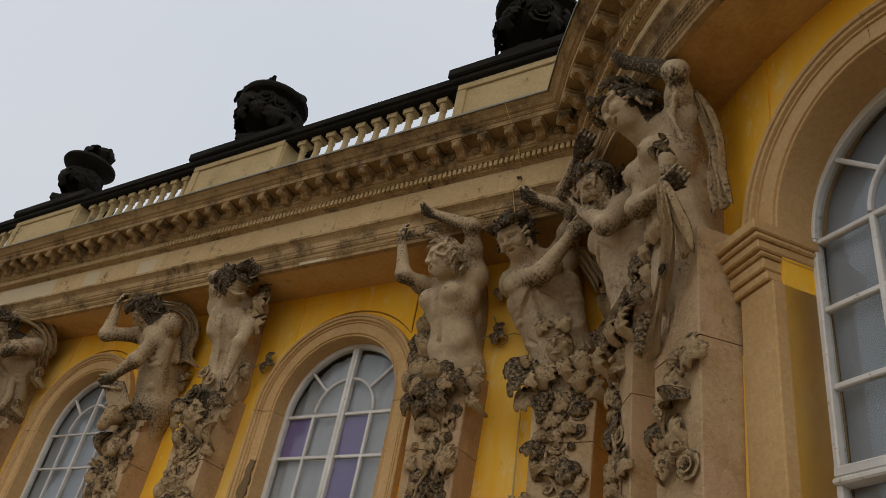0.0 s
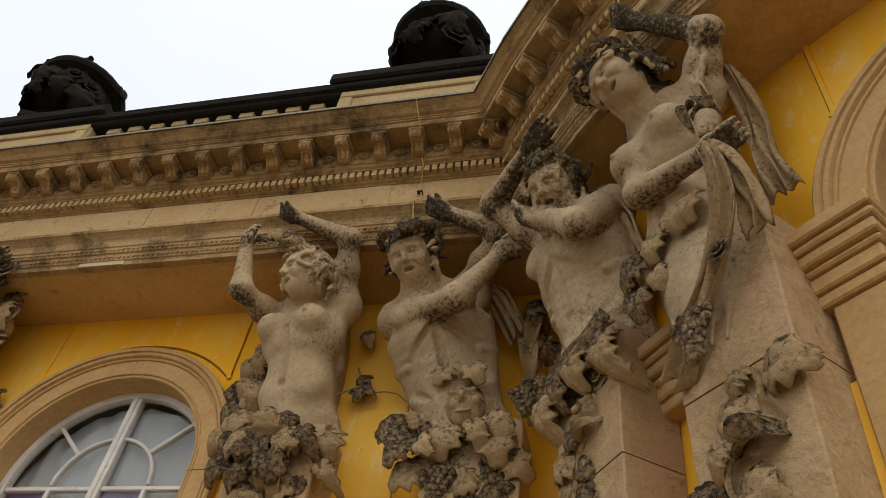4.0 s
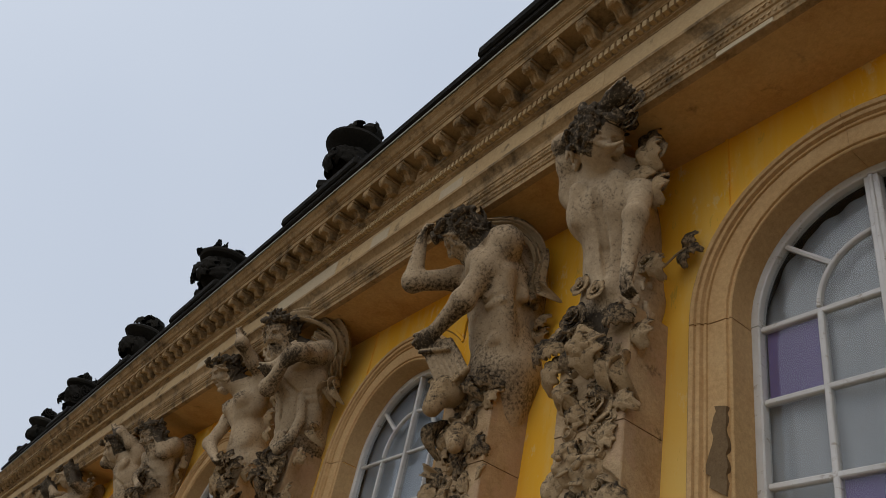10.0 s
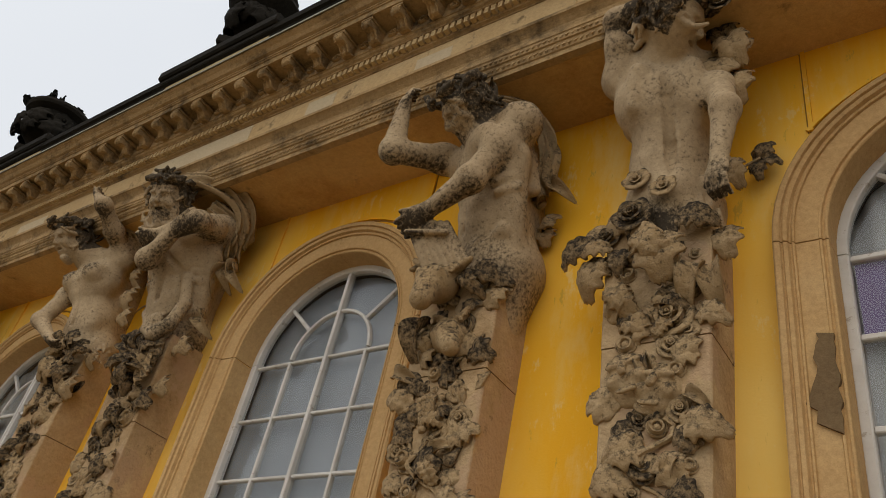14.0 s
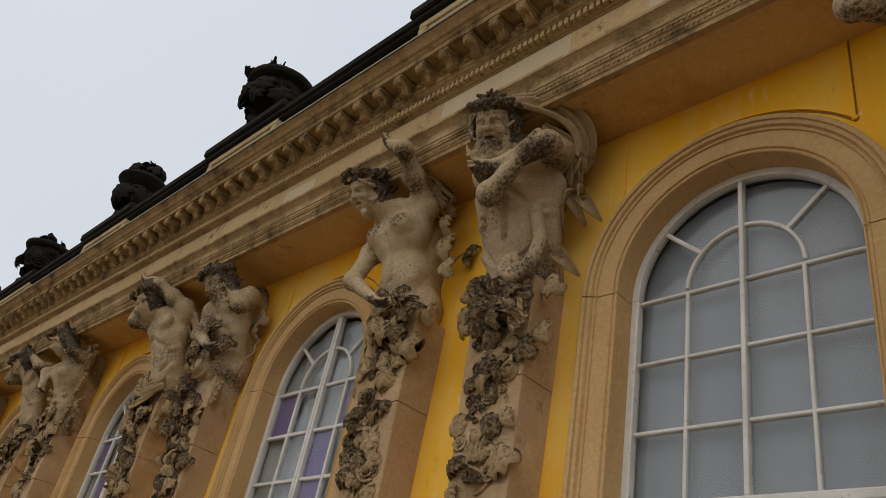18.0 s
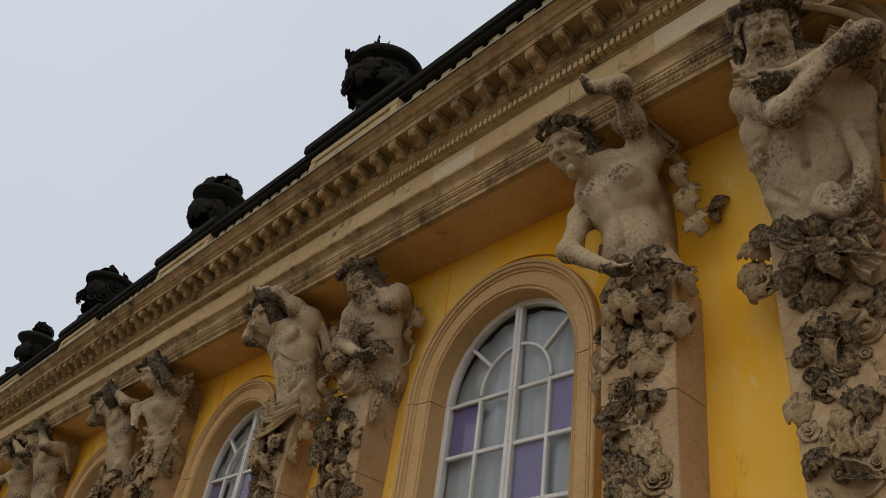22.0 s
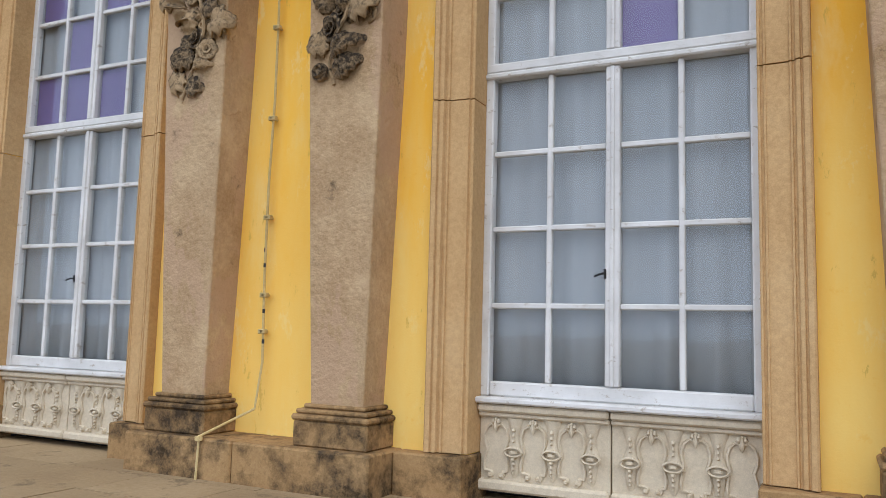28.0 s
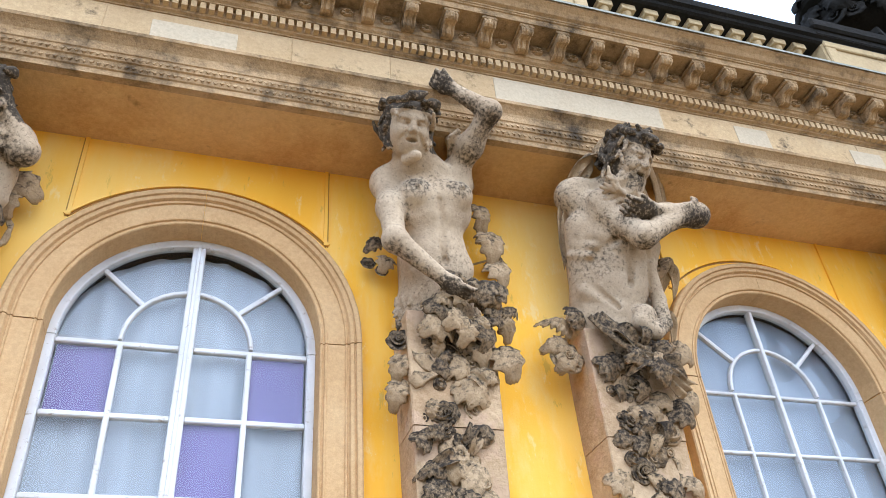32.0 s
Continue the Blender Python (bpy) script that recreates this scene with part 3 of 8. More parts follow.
# block joints and repairs of the architrave and frieze
rj = random.Random(5)
JOINT_LEN = [1.35, 1.1, 1.6, 0.95, 1.45, 1.2]
x, k = CORNER - 1.6, 0
while x > LEFT_END + 0.5:
    bm = fresh()
    wdt = JOINT_LEN[k % 6] + rj.uniform(-0.15, 0.15)
    block(bm, x - wdt + 0.006, x, 0.78, 0.797 + rj.uniform(-0.002, 0.003), 7.178, 7.598, bev=0.004)
    part("frieze_block", bm, FRIEZE, entablature)
    x -= wdt
    k += 1
for x, w, z0, z1, d in ((-9.05, 0.42, 7.22, 7.50, 0.803), (-10.5, 0.40, 7.22, 7.54, 0.803), (-5.335, 0.49, 6.768, 6.822, 0.782), (-13.15, 1.78, 7.19, 7.585, 0.8035), (-16.2, 0.7, 7.24, 7.5, 0.8035)):
    bm = fresh()
    block(bm, x, x + w, 0.76, d, z0, z1, bev=0.003)
    part("repair_stone", bm, PATCH, entablature, "pale new stone let into the old")


def leaf_band(z0, z1, d0, d1, pitch, deep):
    """Worn carved leaves side by side along one band of the architrave."""
    bm = fresh()
    rl = random.Random(int(z0 * 1000))
    for m in along_courses(pitch, d0, 0.04):
        w, k = 0.46 * pitch, deep * rl.uniform(0.45, 1.0)
        lean = d1 - d0
        vs = [bm.verts.new(m @ Vector(p)) for p in ((-w, 0.002, z1), (w, 0.002, z1), (w * 0.9, -lean * 0.5 - 0.4 * k, z0 + 0.55 * (z1 - z0)), (w * 0.15, -k - 0.002, z0 + 0.12 * (z1 - z0)), (-w * 0.2, -k, z0 + 0.10 * (z1 - z0)),
                                                    (-w * 0.9, -lean * 0.5 - 0.4 * k, z0 + 0.55 * (z1 - z0)), (-w * 0.3, -lean * 0.6 - 0.25 * k, z1 - 0.2 * (z1 - z0)), (w * 0.3, -lean * 0.6 - 0.25 * k, z1 - 0.2 * (z1 - z0)), (0, 0.004, z0))]
        for f in ((0, 1, 7, 6), (0, 6, 5), (1, 2, 7), (5, 6, 4), (6, 7, 3, 4), (7, 2, 3), (5, 4, 8), (4, 3, 8), (3, 2, 8)):
            bm.faces.new([vs[i] for i in f])
    return bm


for z0, z1, d0, d1 in ((6.830, 6.894, 0.800, 0.792), (6.906, 6.964, 0.829, 0.824)):
    tagged(part("leaf_moulding", leaf_band(z0, z1, d0, d1, 0.052, 0.016), ENTAB, entablature, "worn carved leaf moulding"), kind="stuff")

# ---- balustrade ----
balustrade = thing("balustrade", "sandstone roof balustrade with soot-black coping", "balustrade", kind="structure")
part("base_course", course(fresh(), [(0.46, 8.228), (0.84, 8.228), (0.84, 8.36), (0.81, 8.39), (0.46, 8.39)], ALL), BALU, balustrade)
part("coping", course(fresh(), [(0.53, 9.365), (0.81, 9.365), (0.84, 9.385), (0.85, 9.425), (0.89, 9.445), (0.90, 9.535), (0.50, 9.545), (0.50, 9.42)], ALL), BLACK, balustrade, "soot-black coping of the balustrade")


def baluster_mesh():
    bm = fresh()
    lathe(bm, [(0.070, 0.0), (0.070, 0.06), (0.045, 0.085), (0.055, 0.12), (0.090, 0.26), (0.094, 0.33), (0.074, 0.46), (0.050, 0.60), (0.046, 0.71), (0.062, 0.74), (0.047, 0.76), (0.07, 0.82), (0.072, 0.83)], 10)
    for z0, z1 in ((-0.005, 0.055), (0.83, 0.917)):
        block(bm, -0.09, 0.09, -0.09, 0.09, z0, z1, bev=0.006)
    return bm_mesh("baluster", bm, True)


BALUSTER = baluster_mesh()
PAIR_X = [x + 2.7 for x in WINDOW_X] + [WINDOW_X[-1] - 2.7]
PEDESTALS = [(-3.36, CORNER - 0.62)] + [(m - 1.29, m + 1.17) for m in PAIR_X[1:]]
ends = PEDESTALS
for (l0, r0), (l1, r1) in zip(ends, ends[1:]):
    n = 10
    for i in range(n):
        x = r1 + (l0 - r1) * (i + 0.5) / n
        link("baluster", BALUSTER, BALU, balustrade, at=pose(x, -0.675, 8.39) @ Matrix.Diagonal((1, 1, 1.065, 1)))


def pedestal(x0, x1):
    ob = thing("balustrade_pedestal", "sandstone balustrade pedestal with a sunk panel and black cap", "pedestal", "pedestals of the balustrade")
    bm = fresh()
    block(bm, x0 + 0.14, x1 - 0.14, 0.30, 0.82, 8.225, 9.44, bev=0.015)
    part("body", bm, BALU, ob)
    bm = fresh()
    for a, b, z0, z1 in ((x0 + 0.16, x1 - 0.16, 8.41, 8.60), (x0 + 0.16, x1 - 0.16, 9.30, 9.415), (x0 + 0.16, x0 + 0.32, 8.605, 9.295), (x1 - 0.32, x1 - 0.16, 8.605, 9.295)):
        block(bm, a, b, 0.81, 0.85, z0, z1, bev=0.012)
    part("panel_border", bm, BALU, ob)
    bm = fresh()
    block(bm, x0 + 0.05, x1 - 0.05, 0.26, 0.90, 9.442, 9.53, bev=0.02)
    block(bm, x0, x1, 0.22, 0.95, 9.532, 9.705, bev=0.03)
    part("cap", bm, BLACK, ob, "soot-black stone cap")
    return ob


for a, b in PEDESTALS:
    pedestal(a, b)

# ---- implicit bodies for carved stone ----


class Carving:
    """A solid of blended capsules, ellipsoids and balls, turned into one mesh."""

    def __init__(self, lo, hi, h):
        self.h, self.lo = h, np.array(lo, float)
        self.n = np.ceil((np.array(hi, float) - self.lo) / h).astype(int) + 1
        self.f = np.full(tuple(self.n), 1.0, np.float32)
        self.ax = [(self.lo[i] + h * np.arange(self.n[i])).astype(np.float32) for i in range(3)]

    def _zone(self, lo, hi):
        a = np.clip(np.floor((np.array(lo) - self.lo) / self.h).astype(int), 0, self.n)
        b = np.clip(np.ceil((np.array(hi) - self.lo) / self.h).astype(int) + 1, 0, self.n)
        s = tuple(slice(p, q) for p, q in zip(a, b))
        if any(q <= p for p, q in zip(a, b)):
            return None
        return s, self.ax[0][s[0]][:, None, None], self.ax[1][s[1]][None, :, None], self.ax[2][s[2]][None, None, :]

    def _join(self, s, d, k, cut):
        old = self.f[s]
        if cut:
            d = -d
            g = np.maximum(k - np.abs(old - d), 0) / k
            self.f[s] = np.maximum(old, d) + g * g * k / 4
        else:
            g = np.maximum(k - np.abs(old - d), 0) / k
            self.f[s] = np.minimum(old, d) - g * g * k / 4

    def cap(self, p, q, ra, rb=None, k=0.05, cut=False):
        p, q = np.array(p, float), np.array(q, float)
        rb = ra if rb is None else rb
        m = max(ra, rb) + k + 2 * self.h
        z = self._zone(np.minimum(p, q) - m, np.maximum(p, q) + m)
        if z is None:
            return self
        s, x, y, w = z
        v = q - p
        t = np.clip(((x - p[0]) * v[0] + (y - p[1]) * v[1] + (w - p[2]) * v[2]) / max(v @ v, 1e-9), 0, 1)
        d = np.sqrt((x - p[0] - t * v[0]) ** 2 + (y - p[1] - t * v[1]) ** 2 + (w - p[2] - t * v[2]) ** 2) - (ra + (rb - ra) * t)
        self._join(s, d, k, cut)
        return self

    def ball(self, p, r, k=0.04, cut=False):
        return self.cap(p, p, r, r, k, cut)

    def ell(self, p, rr, k=0.04, axes=None, cut=False):
        p, rr = np.array(p, float), np.array(rr, float)
        m = rr.max() + k + 2 * self.h
        z = self._zone(p - m, p + m)
        if z is None:
            return self
        s, x, y, w = z
        a = np.eye(3) if axes is None else np.array(axes, float)
        e = [((x - p[0]) * a[i][0] + (y - p[1]) * a[i][1] + (w - p[2]) * a[i][2]) / rr[i] for i in range(3)]
        d = (np.sqrt(e[0] ** 2 + e[1] ** 2 + e[2] ** 2) - 1) * rr.min()
        self._join(s, d, k, cut)
        return self

    def mesh(self, name):
        f = self.f
        inside = f < 0
        c = [inside[i:f.shape[0] - 1 + i, j:f.shape[1] - 1 + j, k:f.shape[2] - 1 + k] for i in (0, 1) for j in (0, 1) for k in (0, 1)]
        tot = sum(v.astype(np.int8) for v in c)
        cells = np.argwhere((tot > 0) & (tot < 8))
        idx = np.full(tot.shape, -1, np.int64)
        idx[tuple(cells.T)] = np.arange(len(cells))
        acc, cnt = np.zeros((len(cells), 3)), np.zeros(len(cells))
        corners = np.array([(i, j, k) for i in (0, 1) for j in (0, 1) for k in (0, 1)])
        for a in range(8):
            for b in range(a + 1, 8):
                if np.abs(corners[a] - corners[b]).sum() != 1:
                    continue
                fa = f[tuple((cells + corners[a]).T)].astype(float)
                fb = f[tuple((cells + corners[b]).T)].astype(float)
                hit = (fa < 0) != (fb < 0)
                t = np.where(hit, fa / np.where(hit, fa - fb, 1), 0)
                acc += np.where(hit[:, None], corners[a] + t[:, None] * (corners[b] - corners[a]), 0)
                cnt += hit
        verts = self.lo + self.h * (cells + acc / cnt[:, None])
        quads = []
        for ax in range(3):
            o1, o2 = np.eye(3, dtype=int)[(ax + 1) % 3], np.eye(3, dtype=int)[(ax + 2) % 3]
            sl = [slice(1, -1)] * 3
            sl[ax] = slice(0, -1)
            sh = list(sl)
            sh[ax] = slice(1, None)
            a, b = inside[tuple(sl)], inside[tuple(sh)]
            base = np.ones(3, int)
            base[ax] = 0
            for flip, sel in ((False, a & ~b), (True, b & ~a)):
                e = np.argwhere(sel) + base
                if not len(e):
                    continue
                q = np.stack([idx[tuple((e - o).T)] for o in (0 * o1, o1, o1 + o2, o2)], 1)
                quads.append(q[:, ::-1] if flip else q)
        quads = np.concatenate(quads)
        quads = quads[(quads >= 0).all(1)]
        me = bpy.data.meshes.new(name)
        me.vertices.add(len(verts))
        me.vertices.foreach_set("co", verts.ravel())
        me.loops.add(len(quads) * 4)
        me.loops.foreach_set("vertex_index", quads[:, ::-1].ravel().astype(np.int32))
        me.polygons.add(len(quads))
        me.polygons.foreach_set("loop_start", np.arange(0, len(quads) * 4, 4, dtype=np.int32))
        me.polygons.foreach_set("use_smooth", np.ones(len(quads), bool))
        me.update(calc_edges=True)
        me.validate()
        return me


def unit(v):
    v = np.array(v, float)
    return v / max(np.linalg.norm(v), 1e-9)


def basis(face, up=(0, 0, 1)):
    f = unit(face)
    r = unit(np.cross(f, up))
    return r, f, np.cross(r, f)


def carve_leaf(c, p, way, n, length, rg):
    """A scalloped leaf that arches over and curls at its tip."""
    w, f = unit(way), unit(n)
    s = unit(np.cross(w, f))
    f = np.cross(s, w)
    p = np.array(p, float)
    th = max(0.022, length * 0.085)
    lean = rg.uniform(-0.25, 0.25)
    last = p
    for k in range(5):
        t = (k + 0.5) / 5
        q = p + w * length * t + s * lean * length * t * t + f * length * (0.15 * math.sin(math.pi * t) - 0.12 * t)
        wid = length * (0.15, 0.29, 0.25, 0.24, 0.11)[k]
        tip = unit(w + f * (0.5 - 1.1 * t))
        c.ell(q, (wid, length * 0.17, th), 0.022, (s, tip, np.cross(s, tip)))
        c.cap(last, q + f * th * 0.7, th * 0.6, th * 0.5, 0.010)
        last = q + f * th * 0.7


def carve_lock(c, q, out, way, r, rg, turns=4):
    """A curling lock of hair that lies on the head."""
    q, w = np.array(q, float), unit(way)
    side = unit(np.cross(out, w))
    bend = rg.uniform(-0.9, 0.9)
    for k in range(turns):
        nx = q + (w * math.cos(bend * k) + side * math.sin(bend * k)) * r * 0.26 - np.array(out) * r * 0.03 * k
        c.cap(q, nx, r * (0.125 - 0.018 * k), r * (0.11 - 0.018 * k), 0.010)
        q = nx


def carve_head(c, p, face, r, rg, beard=False, long_hair=False, wreath=True, tilt=0.0):
    face = unit(np.array(face, float) + np.array((0, 0, -0.22)))
    side = basis(face)[0]
    up = unit(np.array((0, 0, 1.0)) + side * tilt)
    rt, f, u = basis(face, up)
    p = np.array(p, float)

    def at(a, b, d):
        return p + (rt * a + f * b + u * d) * r
    c.ell(p, (r * 0.80, r * 0.95, r * 1.05), 0.05, (rt, f, u))
    c.ell(at(0, 0.28, -0.42), (r * 0.60, r * 0.66, r * 0.68), 0.06, (rt, f, u))
    c.ball(at(0, 0.60, -0.86), r * 0.20, 0.08)
    for s in (-1, 1):
        c.cap(at(0.14 * s, 0.86, 0.20), at(0.50 * s, 0.68, 0.16), r * 0.12, r * 0.11, 0.03)
        c.ell(at(0.34 * s, 0.98, 0.00), (r * 0.235, r * 0.28, r * 0.15), 0.012, (rt, f, u), cut=True)
        c.ell(at(0.32 * s, 0.70, -0.02), (r * 0.15, r * 0.125, r * 0.085), 0.006, (rt, f, u))
        c.cap(at(0.18 * s, 0.86, 0.06), at(0.48 * s, 0.74, 0.03), r * 0.045, r * 0.04, 0.008)
        c.ell(at(0.40 * s, 0.66, -0.34), (r * 0.22, r * 0.22, r * 0.20), 0.05, (rt, f, u))
        c.ell(at(0.82 * s, 0.0, -0.05), (r * 0.10, r * 0.20, r * 0.26), 0.02, (rt, f, u))
        c.cap(at(0.22 * s, 1.0, -0.36), at(0.42 * s, 0.84, -0.66), r * 0.045, r * 0.035, 0.02, cut=True)
        c.ball(at(0.10 * s, 1.05, -0.30), r * 0.085, 0.01)
        c.ball(at(0.07 * s, 1.10, -0.38), r * 0.04, 0.006, cut=True)
    c.cap(at(0, 0.88, 0.16), at(0, 1.12, -0.24), r * 0.085, r * 0.11, 0.014)
    c.cap(at(-0.22, 0.80, -0.53), at(0, 0.88, -0.50), r * 0.05, r * 0.065, 0.014)
    c.cap(at(0.22, 0.80, -0.53), at(0, 0.88, -0.50), r * 0.05, r * 0.065, 0.014)
    c.cap(at(-0.17, 0.79, -0.71), at(0.17, 0.79, -0.71), r * 0.07, r * 0.07, 0.016)
    c.ell(at(0, 0.98, -0.615), (r * 0.21, r * 0.24, r * 0.075), 0.006, (rt, f, u), cut=True)
    for i in range(120):
        a, b = rg.uniform(0, 2 * math.pi), rg.uniform(-0.45, 1.0)
        h = math.sqrt(max(0, 1 - b * b))
        x, y = h * math.cos(a), h * math.sin(a)
        if y > 0.22 and b < 0.62:
            continue
        out = unit(rt * x + f * y + u * b)
        way = np.cross(out, rg.normal(size=3)) - u * (0.6 if y < 0.2 else -0.5)
        carve_lock(c, at(0.86 * x, 0.98 * y, 1.06 * b + 0.05), out, way, r * rg.uniform(0.9, 1.25) * (1.0 if y < 0.2 else 0.75), rg, 4 if y < 0.2 else 2)
    if long_hair:
        for i in range(22):
            a = rg.uniform(0.8, 2 * math.pi - 0.8) + math.pi / 2
            q = at(0.85 * math.cos(a), 0.85 * math.sin(a), -0.15)
            for k in range(4):
                nx = q - u * r * rg.uniform(0.25, 0.42) + (rt * rg.uniform(-0.16, 0.16) - f * 0.05) * r
                c.cap(q, nx, r * 0.12, r * 0.11, 0.012)
                q = nx
    if beard:
        for i in range(84):
            a, b = rg.uniform(-0.58, 0.58), rg.uniform(-1.25, -0.60)
            if abs(a) < 0.24 and b > -0.78:
                continue
            q = at(a * (1.1 if b > -1 else 0.8), 0.82 - 0.5 * abs(a) + rg.uniform(-0.06, 0.06), b)
            carve_lock(c, q, f, rt * rg.uniform(-0.5, 0.5) - u, r * 1.1, rg, 4)
    if wreath:
        for i in range(18):
            a = 2 * math.pi * i / 18
            o = rt * math.cos(a) + f * math.sin(a)
            t = -rt * math.sin(a) + f * math.cos(a)
            q = at(0.95 * math.cos(a), 0.98 * math.sin(a), 0.64 + 0.24 * max(0.0, math.sin(a)))
            carve_leaf(c, q, t * rg.choice((-1, 1)) + u * rg.uniform(-0.3, 0.7) + o * 0.15, o + u * 0.5, r * rg.uniform(0.42, 0.6), rg)


def carve_arm(c, sh, el, ha, r, grip=None, k=0.05):
    sh, el, ha = (np.array(v, float) for v in (sh, el, ha))
    c.ball(sh, r * 1.35, 0.07)
    c.cap(sh, el, r * 1.12, r * 0.85, k)
    mid = sh * 0.55 + el * 0.45
    c.ell(mid, (r * 1.18, r * 1.18, r * 1.2), 0.06)
    c.ball(el, r * 0.90, 0.04)
    c.cap(el, ha, r * 0.92, r * 0.55, k)
    way = unit(ha - el)
    side = unit(np.cross(way, (0.3, 0.4, 0.86)))
    flat = np.cross(side, way)
    palm = ha + way * r * 0.7
    c.ell(palm, (r * 0.85, r * 0.45, r * 0.95), 0.03, (side, flat, way))
    for i in range(4):
        b = palm + side * r * (0.6 - 0.4 * i) + way * r * 0.7
        m = b + way * r * 0.55 + flat * r * 0.25
        c.cap(b, m, r * 0.22, r * 0.20, 0.012)
        c.cap(m, m + way * r * 0.25 + flat * r * 0.5, r * 0.20, r * 0.15, 0.012)
    c.cap(palm - side * r * 0.6, palm - side * r * 1.0 + way * r * 0.7 + flat * r * 0.2, r * 0.24, r * 0.17, 0.015)


def carve_torso(c, hip, chest, face, wide, female):
    """Pelvis to collar bones. face: where the chest looks."""
    hip, chest = np.array(hip, float), np.array(chest, float)
    spine = unit(chest - hip)
    rt, f, u = basis(face, spine)
    w = wide

    def on(t, a, b):
        return hip + (chest - hip) * t + (rt * a + f * b) * w
    c.cap(hip, on(0.55, 0, 0), 0.27 * w, 0.24 * w, 0.10)
    c.ell(hip, (0.34 * w, 0.27 * w, 0.28 * w), 0.12, (rt, f, u))
    c.ell(chest, (0.39 * w, 0.28 * w, 0.36 * w), 0.12, (rt, f, u))
    c.ell(on(0.42, 0, 0.05), (0.29 * w, 0.225 * w, 0.28 * w), 0.12, (rt, f, u))
    top = chest + u * 0.30 * w
    c.cap(top - rt * 0.34 * w, top + rt * 0.34 * w, 0.145 * w, 0.145 * w, 0.10)
    for s in (-1, 1):
        c.cap(on(1.0, 0.10 * s, 0.20) + u * 0.30 * w, on(1.0, 0.36 * s, 0.12) + u * 0.34 * w, 0.035 * w, 0.04 * w, 0.05)
        if female:
            c.ell(on(1.0, 0.19 * s, 0.20) - u * 0.02, (0.150 * w, 0.135 * w, 0.140 * w), 0.05, (rt, f, u))
            c.ball(on(1.0, 0.205 * s, 0.335) - u * 0.03, 0.022 * w, 0.016)
            c.ell(on(0.28, 0.13 * s, 0.18), (0.16 * w, 0.10 * w, 0.14 * w), 0.07, (rt, f, u))
        else:
            c.ell(on(1.0, 0.17 * s, 0.215) + u * 0.09 * w, (0.20 * w, 0.10 * w, 0.145 * w), 0.035, (rt, f, u))
            c.cap(on(0.95, 0.34 * s, 0), on(0.2, 0.26 * s, 0.02), 0.11 * w, 0.09 * w, 0.07)
            for k in range(3):
                c.ell(on(0.34 + 0.17 * k, 0.085 * s, 0.235), (0.085 * w, 0.045 * w, 0.075 * w), 0.035, (rt, f, u))
            for k in range(4):
                q = on(0.86 - 0.10 * k, (0.24 + 0.02 * k) * s, 0.19 - 0.01 * k)
                c.cap(q, q + (rt * s * 0.11 - f * 0.12 + u * 0.05) * w, 0.020 * w, 0.018 * w, 0.05)
            c.cap(on(0.22, 0.30 * s, 0.12), on(0.02, 0.08 * s, 0.27), 0.05 * w, 0.05 * w, 0.05)
    c.cap(on(0.35, 0, 0.31), on(1.0, 0, 0.34), 0.022, 0.030, 0.045, cut=True)
    # furrow of the back and the shoulder blades
    for a, b in ((on(0.0, 0, -0.30), on(0.42, 0, -0.215)), (on(0.42, 0, -0.215), on(0.8, 0, -0.285)), (on(0.8, 0, -0.285), on(1.2, 0, -0.31))):
        c.cap(a, b, 0.034, 0.040, 0.035, cut=True)
    for s in (-1, 1):
        c.cap(on(1.12, 0.19 * s, -0.20), on(0.8, 0.24 * s, -0.21), 0.075 * w, 0.05 * w, 0.06)
    c.ball(on(0.26, 0, 0.305), 0.030, 0.03, cut=True)
    # furrows: middle line, arch of the ribs, groin and spine
    c.cap(on(0.30, 0, 0.285), on(0.86, 0, 0.300), 0.022 * w, 0.026 * w, 0.03, cut=True)
    for s in (-1, 1) if not female else ():
        c.cap(on(0.80, 0.04 * s, 0.305), on(0.58, 0.25 * s, 0.245), 0.028 * w, 0.028 * w, 0.03, cut=True)
        c.cap(on(0.24, 0.29 * s, 0.20), on(0.0, 0.10 * s, 0.30), 0.028 * w, 0.028 * w, 0.025, cut=True)
    c.ball(on(0.31, 0, 0.275), 0.026 * w, 0.012, cut=True)
    return top, rt, f, u


def carve_cloth(c, points, r, folds, rg, spread=0.08, k=0.018):
    """A length of cloth gathered in folds along a line, with turned-over edges."""
    pts = [np.array(p, float) for p in points]
    for a, b in zip(pts, pts[1:]):
        c.cap(a + np.array((0, 0.05, 0)), b + np.array((0, 0.05, 0)), spread * 0.95, spread * 0.95, 0.06)
    for i in range(folds * 2):
        t = i / max(1, folds * 2 - 1) * 2 - 1
        way = unit(pts[-1] - pts[0])
        side = unit(np.cross(way, (0, 1, 0.05)))
        off = side * t * spread * 1.5 + np.array((0, -1, 0)) * spread * 0.9 * math.sqrt(max(0, 1 - t * t)) + rg.normal(size=3) * spread * 0.12
        rr = r * rg.uniform(0.35, 0.62)
        q = pts[0] + off * 0.7
        for a, b in zip(pts, pts[1:]):
            for m in (0.5, 1.0):
                nx = a + (b - a) * m + off * (1 + 0.3 * m) + rg.normal(size=3) * spread * 0.16
                c.cap(q, nx, rr, rr * 0.9, k)
                q = nx


